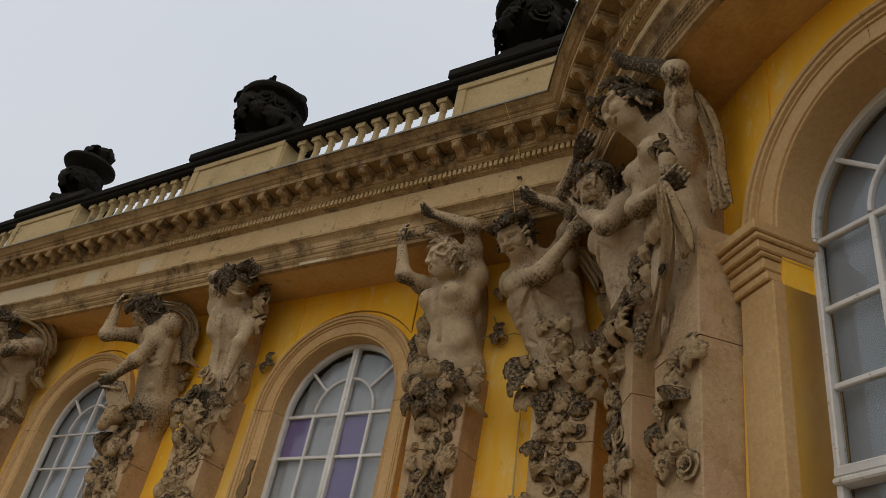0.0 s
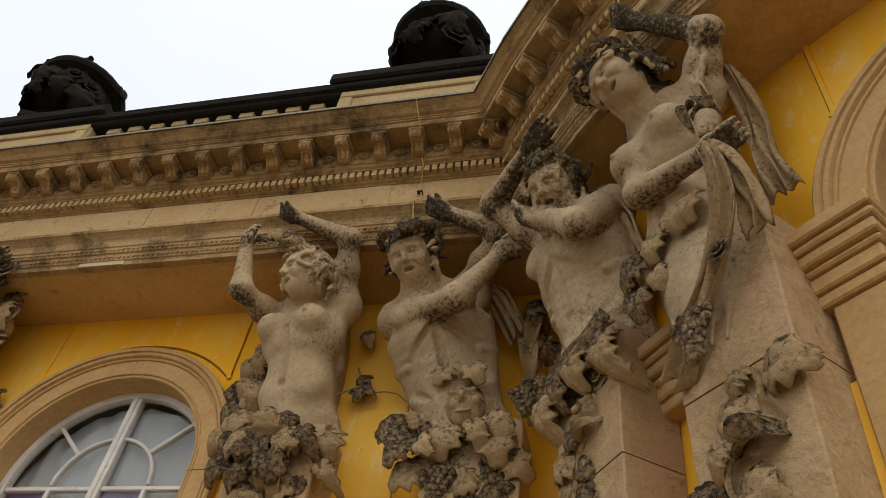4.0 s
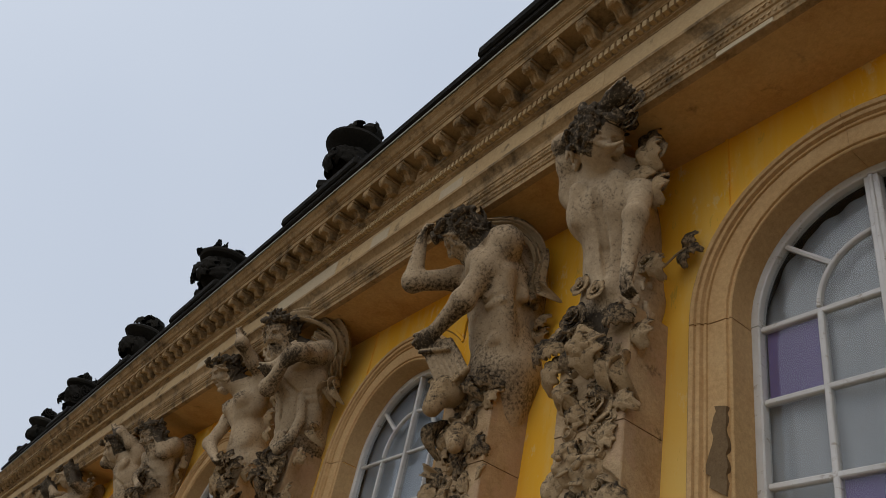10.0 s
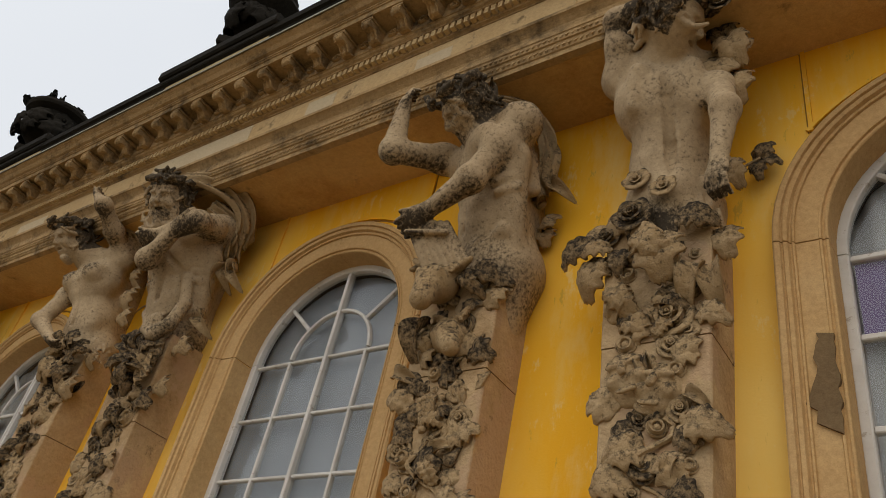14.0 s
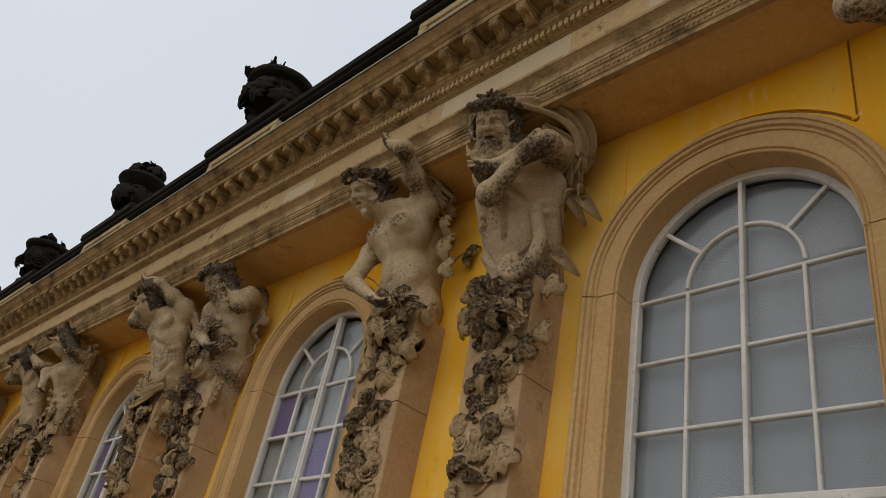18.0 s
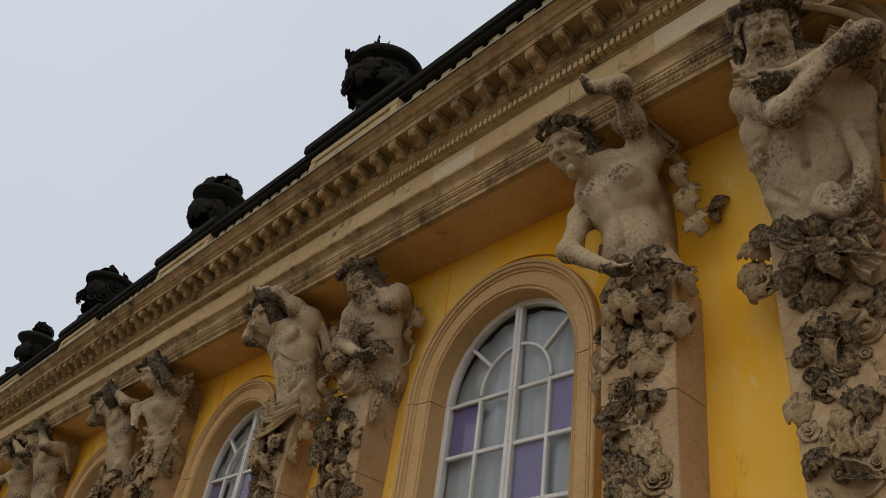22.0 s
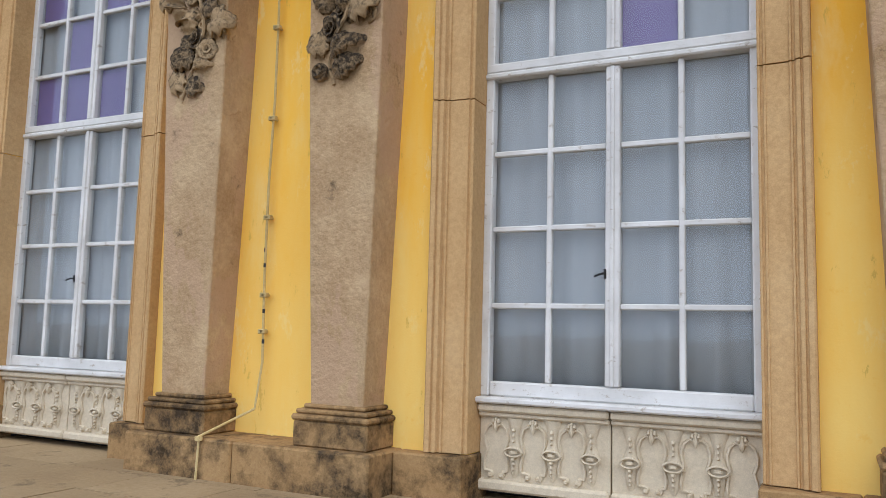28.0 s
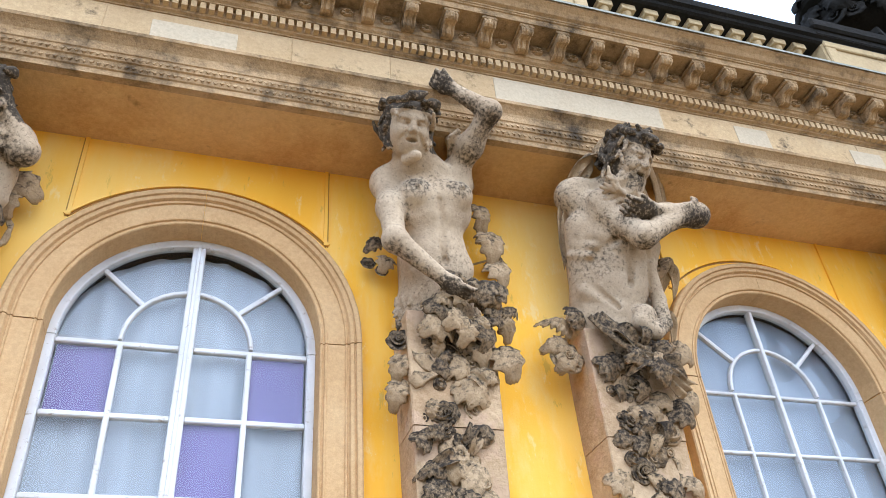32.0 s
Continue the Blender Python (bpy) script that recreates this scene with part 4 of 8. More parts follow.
def figure(pier, hip, chest, head, face, chest_face, arm_l, arm_r, female=False, beard=False, long_hair=False, seed=1, h=0.024, wide=1.0, head_r=0.222, extras=None, waist=True, label="", tilt=0.0, wreath=True, hair_dark=0.68, face_dark=0.0, blots=0.0, grime=0.05):
    """A carved half figure that grows out of a pier. Places are (along, out from the wall, up)."""
    rg = np.random.default_rng(seed)
    face = (face[0], face[1], face[2] - 0.52)

    def flip(p):
        return (p[0], -p[1], p[2])
    c = Carving((-1.28, -1.52, 4.15), (1.28, 0.12, 7.52), h)
    hip, chest, head = flip(hip), flip(chest), flip(head)
    face, chest_face = flip(face), flip(chest_face)
    top, rt, f, u = carve_torso(c, hip, chest, chest_face, wide, female)
    neck = np.array(head) - np.array((0, 0, 0.10))
    c.cap(np.array(chest) + u * 0.32 * wide, neck, 0.175, 0.135, 0.12)
    for s in (-1, 1):
        c.cap(top + rt * s * 0.24 * wide, top * 0.45 + neck * 0.55, 0.115, 0.10, 0.12)
    carve_head(c, head, face, head_r, rg, beard, long_hair, wreath, tilt)
    limbs = []
    for s, arm in ((-1, arm_l), (1, arm_r)):
        if arm:
            sh = top + rt * math.copysign(1.0, rt[0]) * s * 0.35 * wide - u * 0.03
            lift = min(1.0, max(0.0, (arm[0][2] - sh[2]) / 0.4))
            sh = sh + np.array((-0.05 * s * lift, -0.04 * lift, 0.13 * lift))
            limbs += [(sh, np.array(flip(arm[0])), 0.0), (np.array(flip(arm[0])), np.array(flip(arm[1])), 0.30)]
            carve_arm(c, sh, flip(arm[0]), flip(arm[1]), 0.110 * (0.93 if female else 1.05))
    hp = np.array(hip)
    # the body runs back into the pier
    c.cap((hp[0] * 0.5, -0.16, 4.75), hp, 0.26, 0.30, 0.10)
    c.ell((0.5 * (chest[0] + hp[0]), -0.10, 5.75), (0.24, 0.30, 0.95), 0.10)
    if waist:
        for i in range(70):
            a, z = rg.uniform(-1.7, 1.7), rg.uniform(-0.22, 0.10)
            q = hp + np.array((0.34 * math.sin(a), -0.27 * math.cos(a), z))
            c.cap(q, q + np.array((rg.uniform(-0.05, 0.05), -0.02 * math.cos(a), -rg.uniform(0.04, 0.09))), 0.022, 0.012, 0.012)
    if extras:
        extras(c, rg, flip)
    X, Y, Z = np.meshgrid(*c.ax, indexing="ij", sparse=True)
    worn = np.sin(23 * X + 7 * Y + seed) * np.sin(19 * Y - 11 * Z) * np.sin(27 * Z + 9 * X) + 0.6 * np.sin(61 * X - 23 * Z) * np.sin(57 * Y + 31 * Z) * np.sin(67 * Z - 17 * Y)
    c.f += (0.0014 * worn).astype(np.float32)
    me = c.mesh("caryatid_statue")
    ob = link("caryatid_statue", me, STATUE, at=pier)
    # growth: how far the black crust has spread over hair, wreaths, arms and in blots over the body
    n = len(me.vertices)
    mid, nor = np.empty(n * 3), np.empty(n * 3)
    me.vertices.foreach_get("co", mid)
    me.vertices.foreach_get("normal", nor)
    mid, nor = mid.reshape(-1, 3), nor.reshape(-1, 3)
    fd = unit(np.array(face) + np.array((0, 0, -0.22)))
    off = mid - np.array(head)
    far = np.linalg.norm(off, axis=1)
    crown = basis(fd, unit(np.array((0, 0, 1.0)) + basis(fd)[0] * tilt))[2]
    hair = (far < head_r * 1.8) & (((off @ fd) < 0.36 * head_r) | ((off @ crown) > 0.52 * head_r)) & ((off @ crown) > -0.9 * head_r)
    if long_hair:
        hair |= (far < head_r * 3.0) & ((off @ fd) < 0.1 * head_r) & (mid[:, 1] < chest[1] - 0.12) & ((off @ crown) > -1.6 * head_r)
    g = hair_dark * hair
    rim = np.linalg.norm(off - (0.55 * fd - 0.85 * crown) * head_r, axis=1)
    g = np.maximum(g, (hair_dark - 0.12 if beard else 0.0) * np.clip((0.75 * head_r - rim) / (0.3 * head_r), 0, 1))
    g = np.maximum(g, face_dark * (far < head_r * 1.5))
    for s in (-1, 1):
        spot = np.linalg.norm(mid - (np.array(chest) + (rt * 0.20 * s + f * 0.30) * wide), axis=1)
        g = np.maximum(g, blots * np.clip((0.15 - spot) / 0.06, 0, 1))
    for a, b, hand in limbs:
        t = np.clip(((mid - a) @ (b - a)) / ((b - a) @ (b - a)), 0.0, 1.5)
        near = np.clip((0.20 - np.linalg.norm(mid - a - t[:, None] * (b - a), axis=1)) / 0.06, 0, 1)
        g = np.maximum(g, near * np.clip(0.5 * grime - 0.10 + 0.62 * nor[:, 2] + (0.16 if hand and b[2] > 6.6 else 0.0) + hand * np.clip((t - 0.85) / 0.2, 0, 1), 0, 0.75))
    q = 2.2 * mid + np.array((seed * 0.7, seed * 1.3, 0))
    blot = np.sin(2.1 * q[:, 0] + 1.3 * np.sin(1.7 * q[:, 2])) * np.sin(2.4 * q[:, 2] + 1.1 * np.sin(2.0 * q[:, 1]))
    g = np.maximum(g, grime * (0.35 + 1.2 * np.maximum(blot, 0)))
    face_zone = (far < head_r * 1.25) & ((off @ fd) > 0.2 * head_r)
    g = np.maximum(g, np.clip(0.5 * blot - 0.25, 0, 0.22) * ~face_zone)
    if waist:
        g = np.maximum(g, np.clip((hip[2] + 0.05 - mid[:, 2]) / 0.3, 0, 1) * np.clip(0.35 + 0.5 * blot, 0, 0.8))
    at = me.attributes.new("growth", "FLOAT", "POINT")
    at.data.foreach_set("value", g.astype(np.float32))
    return tagged(ob, label, "statue", "carved figures under the cornice")

# ---- stone surrounds of the windows ----
PROFILE = [(0.0, -0.14), (0.0, 0.030), (0.008, 0.038), (0.017, 0.038), (0.021, 0.028), (0.033, 0.028), (0.039, 0.046), (0.051, 0.050), (0.055, 0.042), (0.190, 0.048), (0.194, 0.066), (0.205, 0.070), (0.211, 0.058), (0.221, 0.060), (0.231, 0.088), (0.254, 0.096), (0.261, 0.082), (0.269, 0.084), (0.275, 0.104), (0.304, 0.112), (0.317, 0.102), (0.32, 0.0), (0.2, -0.05)]


def surround_piece(path, at, deep=0.0):
    """Sweeps the moulding along points of (u, z, outward u, outward z)."""
    bm = fresh()
    rows = [[bm.verts.new(at(u + nu * o, d - (deep if k == 0 else 0), z + nz * o)) for k, (o, d) in enumerate(PROFILE)] for u, z, nu, nz in path]
    n = len(PROFILE)
    for a, b in zip(rows, rows[1:]):
        for i in range(n):
            bm.faces.new((a[i], a[(i + 1) % n], b[(i + 1) % n], b[i]))
    bm.faces.new(rows[0])
    bm.faces.new(rows[-1][::-1])
    return bm


def surround(uc, at, name, foot=0.31, joint=2.93, jambs=True, deep=0.0):
    ob = thing(name, "moulded sandstone surround of a round-arched window", "window surround", kind="structure")
    h = HALF - 0.012
    gap = 0.005
    for s in (-1, 1):
        if jambs:
            for z0, z1 in ((foot, joint), (joint, SPRING - 0.03)):
                part("jamb_stone", surround_piece([(uc + s * h, z0 + gap, s, 0), (uc + s * h, z1 - gap, s, 0)], at, deep), SURR, ob)
        arc = []
        for i in range(15):
            a = (math.pi / 2 - 0.0015) * i / 14
            arc.append((uc + s * h * math.cos(a), SPRING + h * math.sin(a), s * math.cos(a), math.sin(a)))
        arc.insert(0, (uc + s * h, SPRING - 0.03 + gap, s, 0))
        part("arch_stone", surround_piece(arc, at, deep), SURR, ob)
    return ob


for i, x in enumerate(WINDOW_X):
    surround(x, wing, "trim_surround_%d" % (i + 1), deep=0.14)
mortar = stone("grey_repair_mortar", (0.165, 0.118, 0.078), (0.225, 0.17, 0.118), (0.10, 0.074, 0.052), 0.0, pit=0.5)
bm = fresh()
rg = random.Random(8)
edge = [(0.175 - 0.05 * (k / 13) ** 2 + rg.uniform(-0.035, 0.03), 3.72 + 0.043 * k + rg.uniform(-0.012, 0.012)) for k in range(14)]
edge += [(0.012 + rg.uniform(0.0, 0.02), 3.66 + 0.043 * k) for k in range(14, -1, -1)]
rims = [[bm.verts.new((WINDOW_X[0] - HALF - u, -d, z + 0.01 * math.sin(5 * z))) for u, z in edge] for d in (0.03, 0.064)]
bm.faces.new(rims[1])
for k in range(len(edge)):
    bm.faces.new((rims[0][k], rims[1][k], rims[1][(k + 1) % len(edge)], rims[0][(k + 1) % len(edge)]))
part("mortar_patch", bm, mortar, bpy.data.objects["trim_surround_1"], "rough grey mortar repair on the jamb")
surround(W0_U, bow, "trim_surround_bow", jambs=False, deep=0.32)

# ---- windows ----


def bar(bm, x0, x1, z0, z1, d0=-0.15, d1=-0.095, bev=0.008):
    return block(bm, x0, x1, d0, d1, z0, z1, bev=bev)


def arc_bar(bm, r0, r1, a0, a1, d0, d1, n=18):
    rows = []
    for i in range(n + 1):
        a = a0 + (a1 - a0) * i / n
        c, s = math.cos(a), math.sin(a)
        rows.append([bm.verts.new((r * c, -d, SPRING + r * s)) for r, d in ((r0, d0), (r0, d1 - 0.008), (r0 + 0.008, d1), (r1 - 0.008, d1), (r1, d1 - 0.008), (r1, d0))])
    for a, b in zip(rows, rows[1:]):
        for i in range(6):
            bm.faces.new((a[i], a[(i + 1) % 6], b[(i + 1) % 6], b[i]))
    bm.faces.new(rows[0])
    bm.faces.new(rows[-1][::-1])
    return bm


def shaped(points, d, thick=0.006):
    bm = fresh()
    a = [bm.verts.new((x, -d, z)) for x, z in points]
    b = [bm.verts.new((x, -d + thick, z)) for x, z in points]
    bm.faces.new(a)
    bm.faces.new(b[::-1])
    for i in range(len(a)):
        bm.faces.new((a[i], b[i], b[(i + 1) % len(a)], a[(i + 1) % len(a)]))
    return bm


def sector(r0, r1, a0, a1, n=8):
    out = [(r1 * math.cos(a0 + (a1 - a0) * i / n), SPRING + r1 * math.sin(a0 + (a1 - a0) * i / n)) for i in range(n + 1)]
    inn = [(r0 * math.cos(a1 + (a0 - a1) * i / n), SPRING + r0 * math.sin(a1 + (a0 - a1) * i / n)) for i in range(n + 1)] if r0 > 0 else [(0, SPRING)]
    return out + inn


PANE_MESHES = {}
LOWER_Z = [0.83, 1.39, 1.968, 2.548, 3.13]
UPPER_Z = [3.255, 3.80, 4.39, 4.97]
COLS = [-0.93, -0.475, 0.0, 0.475, 0.93]


def pane_at(ob, i0, z0, z1, thick_mullion):
    m = 0.05 if thick_mullion else 0.024
    x0 = COLS[i0] + (m if i0 == 2 else 0.02)
    x1 = COLS[i0 + 1] - (m if i0 == 1 else 0.02)
    key = (round(x1 - x0, 3), round(z1 - z0, 3))
    if key not in PANE_MESHES:
        bm = fresh()
        block(bm, 0, x1 - x0, -0.128, -0.122, 0, z1 - z0)
        PANE_MESHES[key] = bm_mesh("pane", bm)
    return link("pane", PANE_MESHES[key], GLASS, ob, at=pose(x0, 0, z0)), x0, x1


def window(name, m, purple, double=True, fabric=CURTAIN, handle=True, drop=0.0):
    """A tall arched casement window. purple: (column, row) of the panes with a violet panel, rows counted down from the impost."""
    ob = thing(name, "tall arched white-painted window with small panes and flaking paint" if double else "tall arched white window with thin bars and grey blinds", "window", kind="structure", at=m)
    bm = fresh()
    for s in (-1, 1):
        block(bm, min(s * 0.925, s * 0.994), max(s * 0.925, s * 0.994), -0.16, -0.075, SILL, SPRING, bev=0.01)
    part("window_frame", bm, WHITE, ob)
    part("arched_frame", arc_bar(fresh(), 0.925, 0.994, 0, math.pi, -0.16, -0.075, 28), WHITE, ob)
    bm = fresh()
    block(bm, -0.994, 0.994, -0.18, 0.03, SILL - 0.045, SILL, bev=0.012)
    block(bm, -0.925, 0.925, -0.155, -0.085, SILL + 0.001, 0.83, bev=0.012)
    part("window_sill", bm, WHITE, ob, "flaking white timber sill")
    bm = fresh()
    block(bm, -0.992, 0.992, -0.17, -0.05, 3.135, 3.18, bev=0.012)
    block(bm, -0.992, 0.992, -0.17, -0.068, 3.18, 3.26, bev=0.015)
    part("transom", bm, WHITE, ob)
    mw = 0.052 if double else 0.020
    mb = 0.021 if double else 0.015
    for z0, z1 in ((0.832, 3.133), (3.262, SPRING + 0.92)):
        bm = fresh()
        bar(bm, -mw, mw, z0, z1, -0.155, -0.078)
        if double:
            block(bm, -0.016, 0.016, -0.10, -0.066, z0, z1, bev=0.006)
        part("mullion", bm, WHITE, ob)
    for s in (-1, 1):
        for z0, z1 in ((0.832, 3.133), (3.262, SPRING - 0.02)):
            part("muntin", bar(fresh(), s * 0.475 - mb, s * 0.475 + mb, z0, z1), WHITE, ob)
        x0, x1 = (mw, 0.925) if s > 0 else (-0.925, -mw)
        for z in LOWER_Z[1:-1] + UPPER_Z[1:]:
            part("muntin", bar(fresh(), x0, x1, z - mb, z + mb, -0.148, -0.098), WHITE, ob)
    part("fan_bar", arc_bar(fresh(), 0.468, 0.500, 0.02, math.pi - 0.02, -0.148, -0.098), WHITE, ob)
    for a in (radians(42), radians(138)):
        bm = fresh()
        c, s = math.cos(a), math.sin(a)
        rows = []
        for r in (0.495, 0.93):
            rows.append([bm.verts.new((r * c - k * s, -d, SPRING + r * s + k * c)) for k, d in ((-0.018, -0.148), (-0.018, -0.103), (0, -0.096), (0.018, -0.103), (0.018, -0.148))])
        for i in range(5):
            bm.faces.new((rows[0][i], rows[0][(i + 1) % 5], rows[1][(i + 1) % 5], rows[1][i]))
        part("fan_bar", bm, WHITE, ob)
    for zs in (LOWER_Z, UPPER_Z):
        for z0, z1 in zip(zs, zs[1:]):
            for i in range(4):
                p, x0, x1 = pane_at(ob, i, z0 + 0.02 if z0 not in (0.83, 3.255) else z0, z1 - 0.02, double)
                if zs is UPPER_Z and (i, 2 - UPPER_Z.index(z0)) in purple:
                    bm = fresh()
                    o = p.matrix_basis.translation
                    block(bm, x0 + 0.002 - o.x, x1 - 0.002 - o.x, -0.162, -0.152, z0 + 0.015 - o.z, z1 - 0.015 - o.z)
                    part("violet_panel", bm, PURPLE, p, "faded violet panel behind the pane")
    for r0, r1, a0, a1 in ((0, 0.462, 0.05, math.pi / 2 - 0.03), (0, 0.462, math.pi / 2 + 0.03, math.pi - 0.05), (0.505, 0.93, 0.03, radians(41)), (0.505, 0.93, radians(43), math.pi / 2 - 0.03),
                           (0.505, 0.93, math.pi / 2 + 0.03, radians(137)), (0.505, 0.93, radians(139), math.pi - 0.03)):
        part("fan_pane", shaped(sector(r0, r1, a0, a1), -0.128), GLASS, ob)
    if handle:
        bm = fresh()
        tube(bm, [(-0.05, 0.066, 1.62), (-0.052, 0.035, 1.622), (-0.085, 0.028, 1.612), (-0.115, 0.03, 1.600)], 0.008, 6)
        tube(bm, [(-0.05, 0.075, 1.585), (-0.05, 0.07, 1.655)], 0.010, 6)
        part("window_handle", bm, IRON, ob, "small dark iron handle")
    # curtain
    verts, faces = [], []
    n = 66
    rg = random.Random(len(name) * 7 + int(abs(m.translation.x) * 10))
    ph = [rg.uniform(0, 6) for _ in range(4)]
    zs = [0.55, 1.5, 2.6, 3.6, 4.6]
    for i in range(n + 1):
        x = -0.985 + 1.97 * i / n
        topz = SPRING - drop + math.sqrt(max(0.0, 0.97 - x * x))
        for j, z in enumerate(zs + [topz]):
            amp = 0.013 if fabric is CURTAIN else 0.003
            y = 0.205 + amp * (math.sin(21 * x + ph[0] + 0.4 * z) + 0.6 * math.sin(37 * x + ph[1] - 0.3 * z)) + 0.01 * math.sin(3 * z + ph[2])
            verts.append((x, y, z))
    k = len(zs) + 1
    for i in range(n):
        for j in range(k - 1):
            a = i * k + j
            faces.append((a, a + k, a + k + 1, a + 1))
    cur = mesh_of("curtain", verts, faces, True)
    cob = link("curtain", cur, fabric, at=m)
    cob.modifiers.new("thickness", "SOLIDIFY").thickness = 0.004
    tagged(cob, "pale grey curtain hanging behind the window panes" if fabric is CURTAIN else "plain grey blind drawn behind the window panes", "curtain", "window curtains")
    return ob


PURPLES = [{(0, 0), (2, 0), (2, 1), (1, 2)}, set(), {(0, 0), (3, 0), (2, 1), (2, 2)}, {(0, 0), (3, 0), (2, 0), (1, 1), (0, 2), (1, 2), (2, 2)}, {(0, 1), (1, 0), (2, 2)}, {(0, 0), (1, 1), (3, 0)}]
for i, x in enumerate(WINDOW_X):
    window("window_%d" % (i + 1), pose(x, 0.115, 0), PURPLES[i], i != 1, BLIND if i in (1,) else CURTAIN, i in (0, 2, 3), drop=0.10 if i != 1 else 0.07)
window("window_bow", bow_pose(W0_U) @ pose(0, 0.26, 0), set(), True, BLIND, False, drop=0.06)


def relief_baluster():
    """A flat vase with an oval eye, a string of drops and small buds."""
    bm = fresh()
    lathe(bm, [(0.012, 0.02), (0.030, 0.05), (0.034, 0.10), (0.046, 0.16), (0.060, 0.205), (0.048, 0.25), (0.030, 0.29), (0.028, 0.33), (0.044, 0.38), (0.062, 0.43), (0.066, 0.445)], 10, squash=0.30)
    tube(bm, [(0.066 * math.cos(math.pi * k / 7), -0.022, 0.205 + 0.034 * math.sin(math.pi * k / 7)) for k in range(15)], 0.009, 5)
    lathe(bm, [(0.004, 0.19), (0.030, 0.198), (0.030, 0.212), (0.004, 0.22)], 8, (0, -0.020, 0), 0.5)
    for z, r in ((0.155, 0.020), (0.120, 0.017), (0.088, 0.014), (0.060, 0.011), (0.285, 0.014), (0.322, 0.016), (0.362, 0.018)):
        lathe(bm, [(0.002, z - 0.9 * r), (0.8 * r, z - 0.3 * r), (0.7 * r, z + 0.4 * r), (0.002, z + r)], 6, (0, -0.016, 0))
    return bm_mesh("relief_baluster", bm, True)


def relief_arch():
    """The raised rim of one opening: volutes at the foot, a cusped head and a hanging leaf."""
    bm = fresh()
    for s in (-1, 1):
        pts = [(s * (0.046 + 0.018 * math.cos(a)), 0, 0.036 + 0.018 * math.sin(a)) for a in np.linspace(-2.4 if s > 0 else 5.5, 1.2 if s > 0 else 1.9, 8)]
        pts += [(s * 0.088, 0, 0.06), (s * 0.094, 0, 0.11), (s * 0.086, 0, 0.16), (s * 0.070, 0, 0.21), (s * 0.088, 0, 0.26), (s * 0.092, 0, 0.31), (s * 0.074, 0, 0.365), (s * 0.040, 0, 0.395), (s * 0.014, 0, 0.385), (0.0, 0, 0.362)]
        tube(bm, pts, 0.0125, 6)
        lathe(bm, [(0.004, -0.018), (0.017, -0.008), (0.017, 0.008), (0.004, 0.018)], 7, (s * 0.040, -0.006, 0.030))
        lathe(bm, [(0.003, -0.020), (0.014, -0.006), (0.012, 0.008), (0.003, 0.020)], 6, (s * 0.020, -0.008, 0.415))
    lathe(bm, [(0.002, 0.335), (0.016, 0.360), (0.018, 0.385), (0.010, 0.415), (0.014, 0.432), (0.004, 0.445)], 7, (0, -0.010, 0))
    return bm_mesh("relief_arch", bm, True)


RELIEF_B, RELIEF_A = relief_baluster(), relief_arch()


def apron(x):
    """The cream panel under a window, cast with a row of small balusters."""
    ob = thing("window_apron", "cream-painted relief panel of small balusters below a window", "panel", "panels below the windows", at=pose(x, 0.115, 0))
    for s in (-1, 1):
        a, b = (0.005, 0.985) if s > 0 else (-0.985, -0.005)
        bm = fresh()
        block(bm, a, b, -0.17, -0.075, 0.06, 0.668, bev=0.006)
        part("backing", bm, CREAM, ob)
        bm = fresh()
        block(bm, a, b, -0.074, -0.02, 0.045, 0.125, bev=0.018)
        part("bottom_rail", bm, CREAM, ob)
        bm = fresh()
        block(bm, a, b, -0.074, -0.035, 0.575, 0.612, bev=0.010)
        block(bm, a, b, -0.074, -0.005, 0.612, 0.668, bev=0.014)
        part("top_rail", bm, CREAM, ob)
    for u in (-0.705, -0.42, -0.135, 0.135, 0.42, 0.705):
        link("relief_baluster", RELIEF_B, CREAM, ob, at=pose(u, 0.072, 0.128) @ Matrix.Diagonal((1, 1.7, 1, 1)))
    for u in (-0.85, -0.5625, -0.2775, 0.2775, 0.5625, 0.85):
        link("relief_arch", RELIEF_A, CREAM, ob, at=pose(u, 0.070, 0.128) @ Matrix.Diagonal((1, 1.6, 1, 1)))
    return ob


for x in WINDOW_X:
    apron(x)

# ---- piers ----


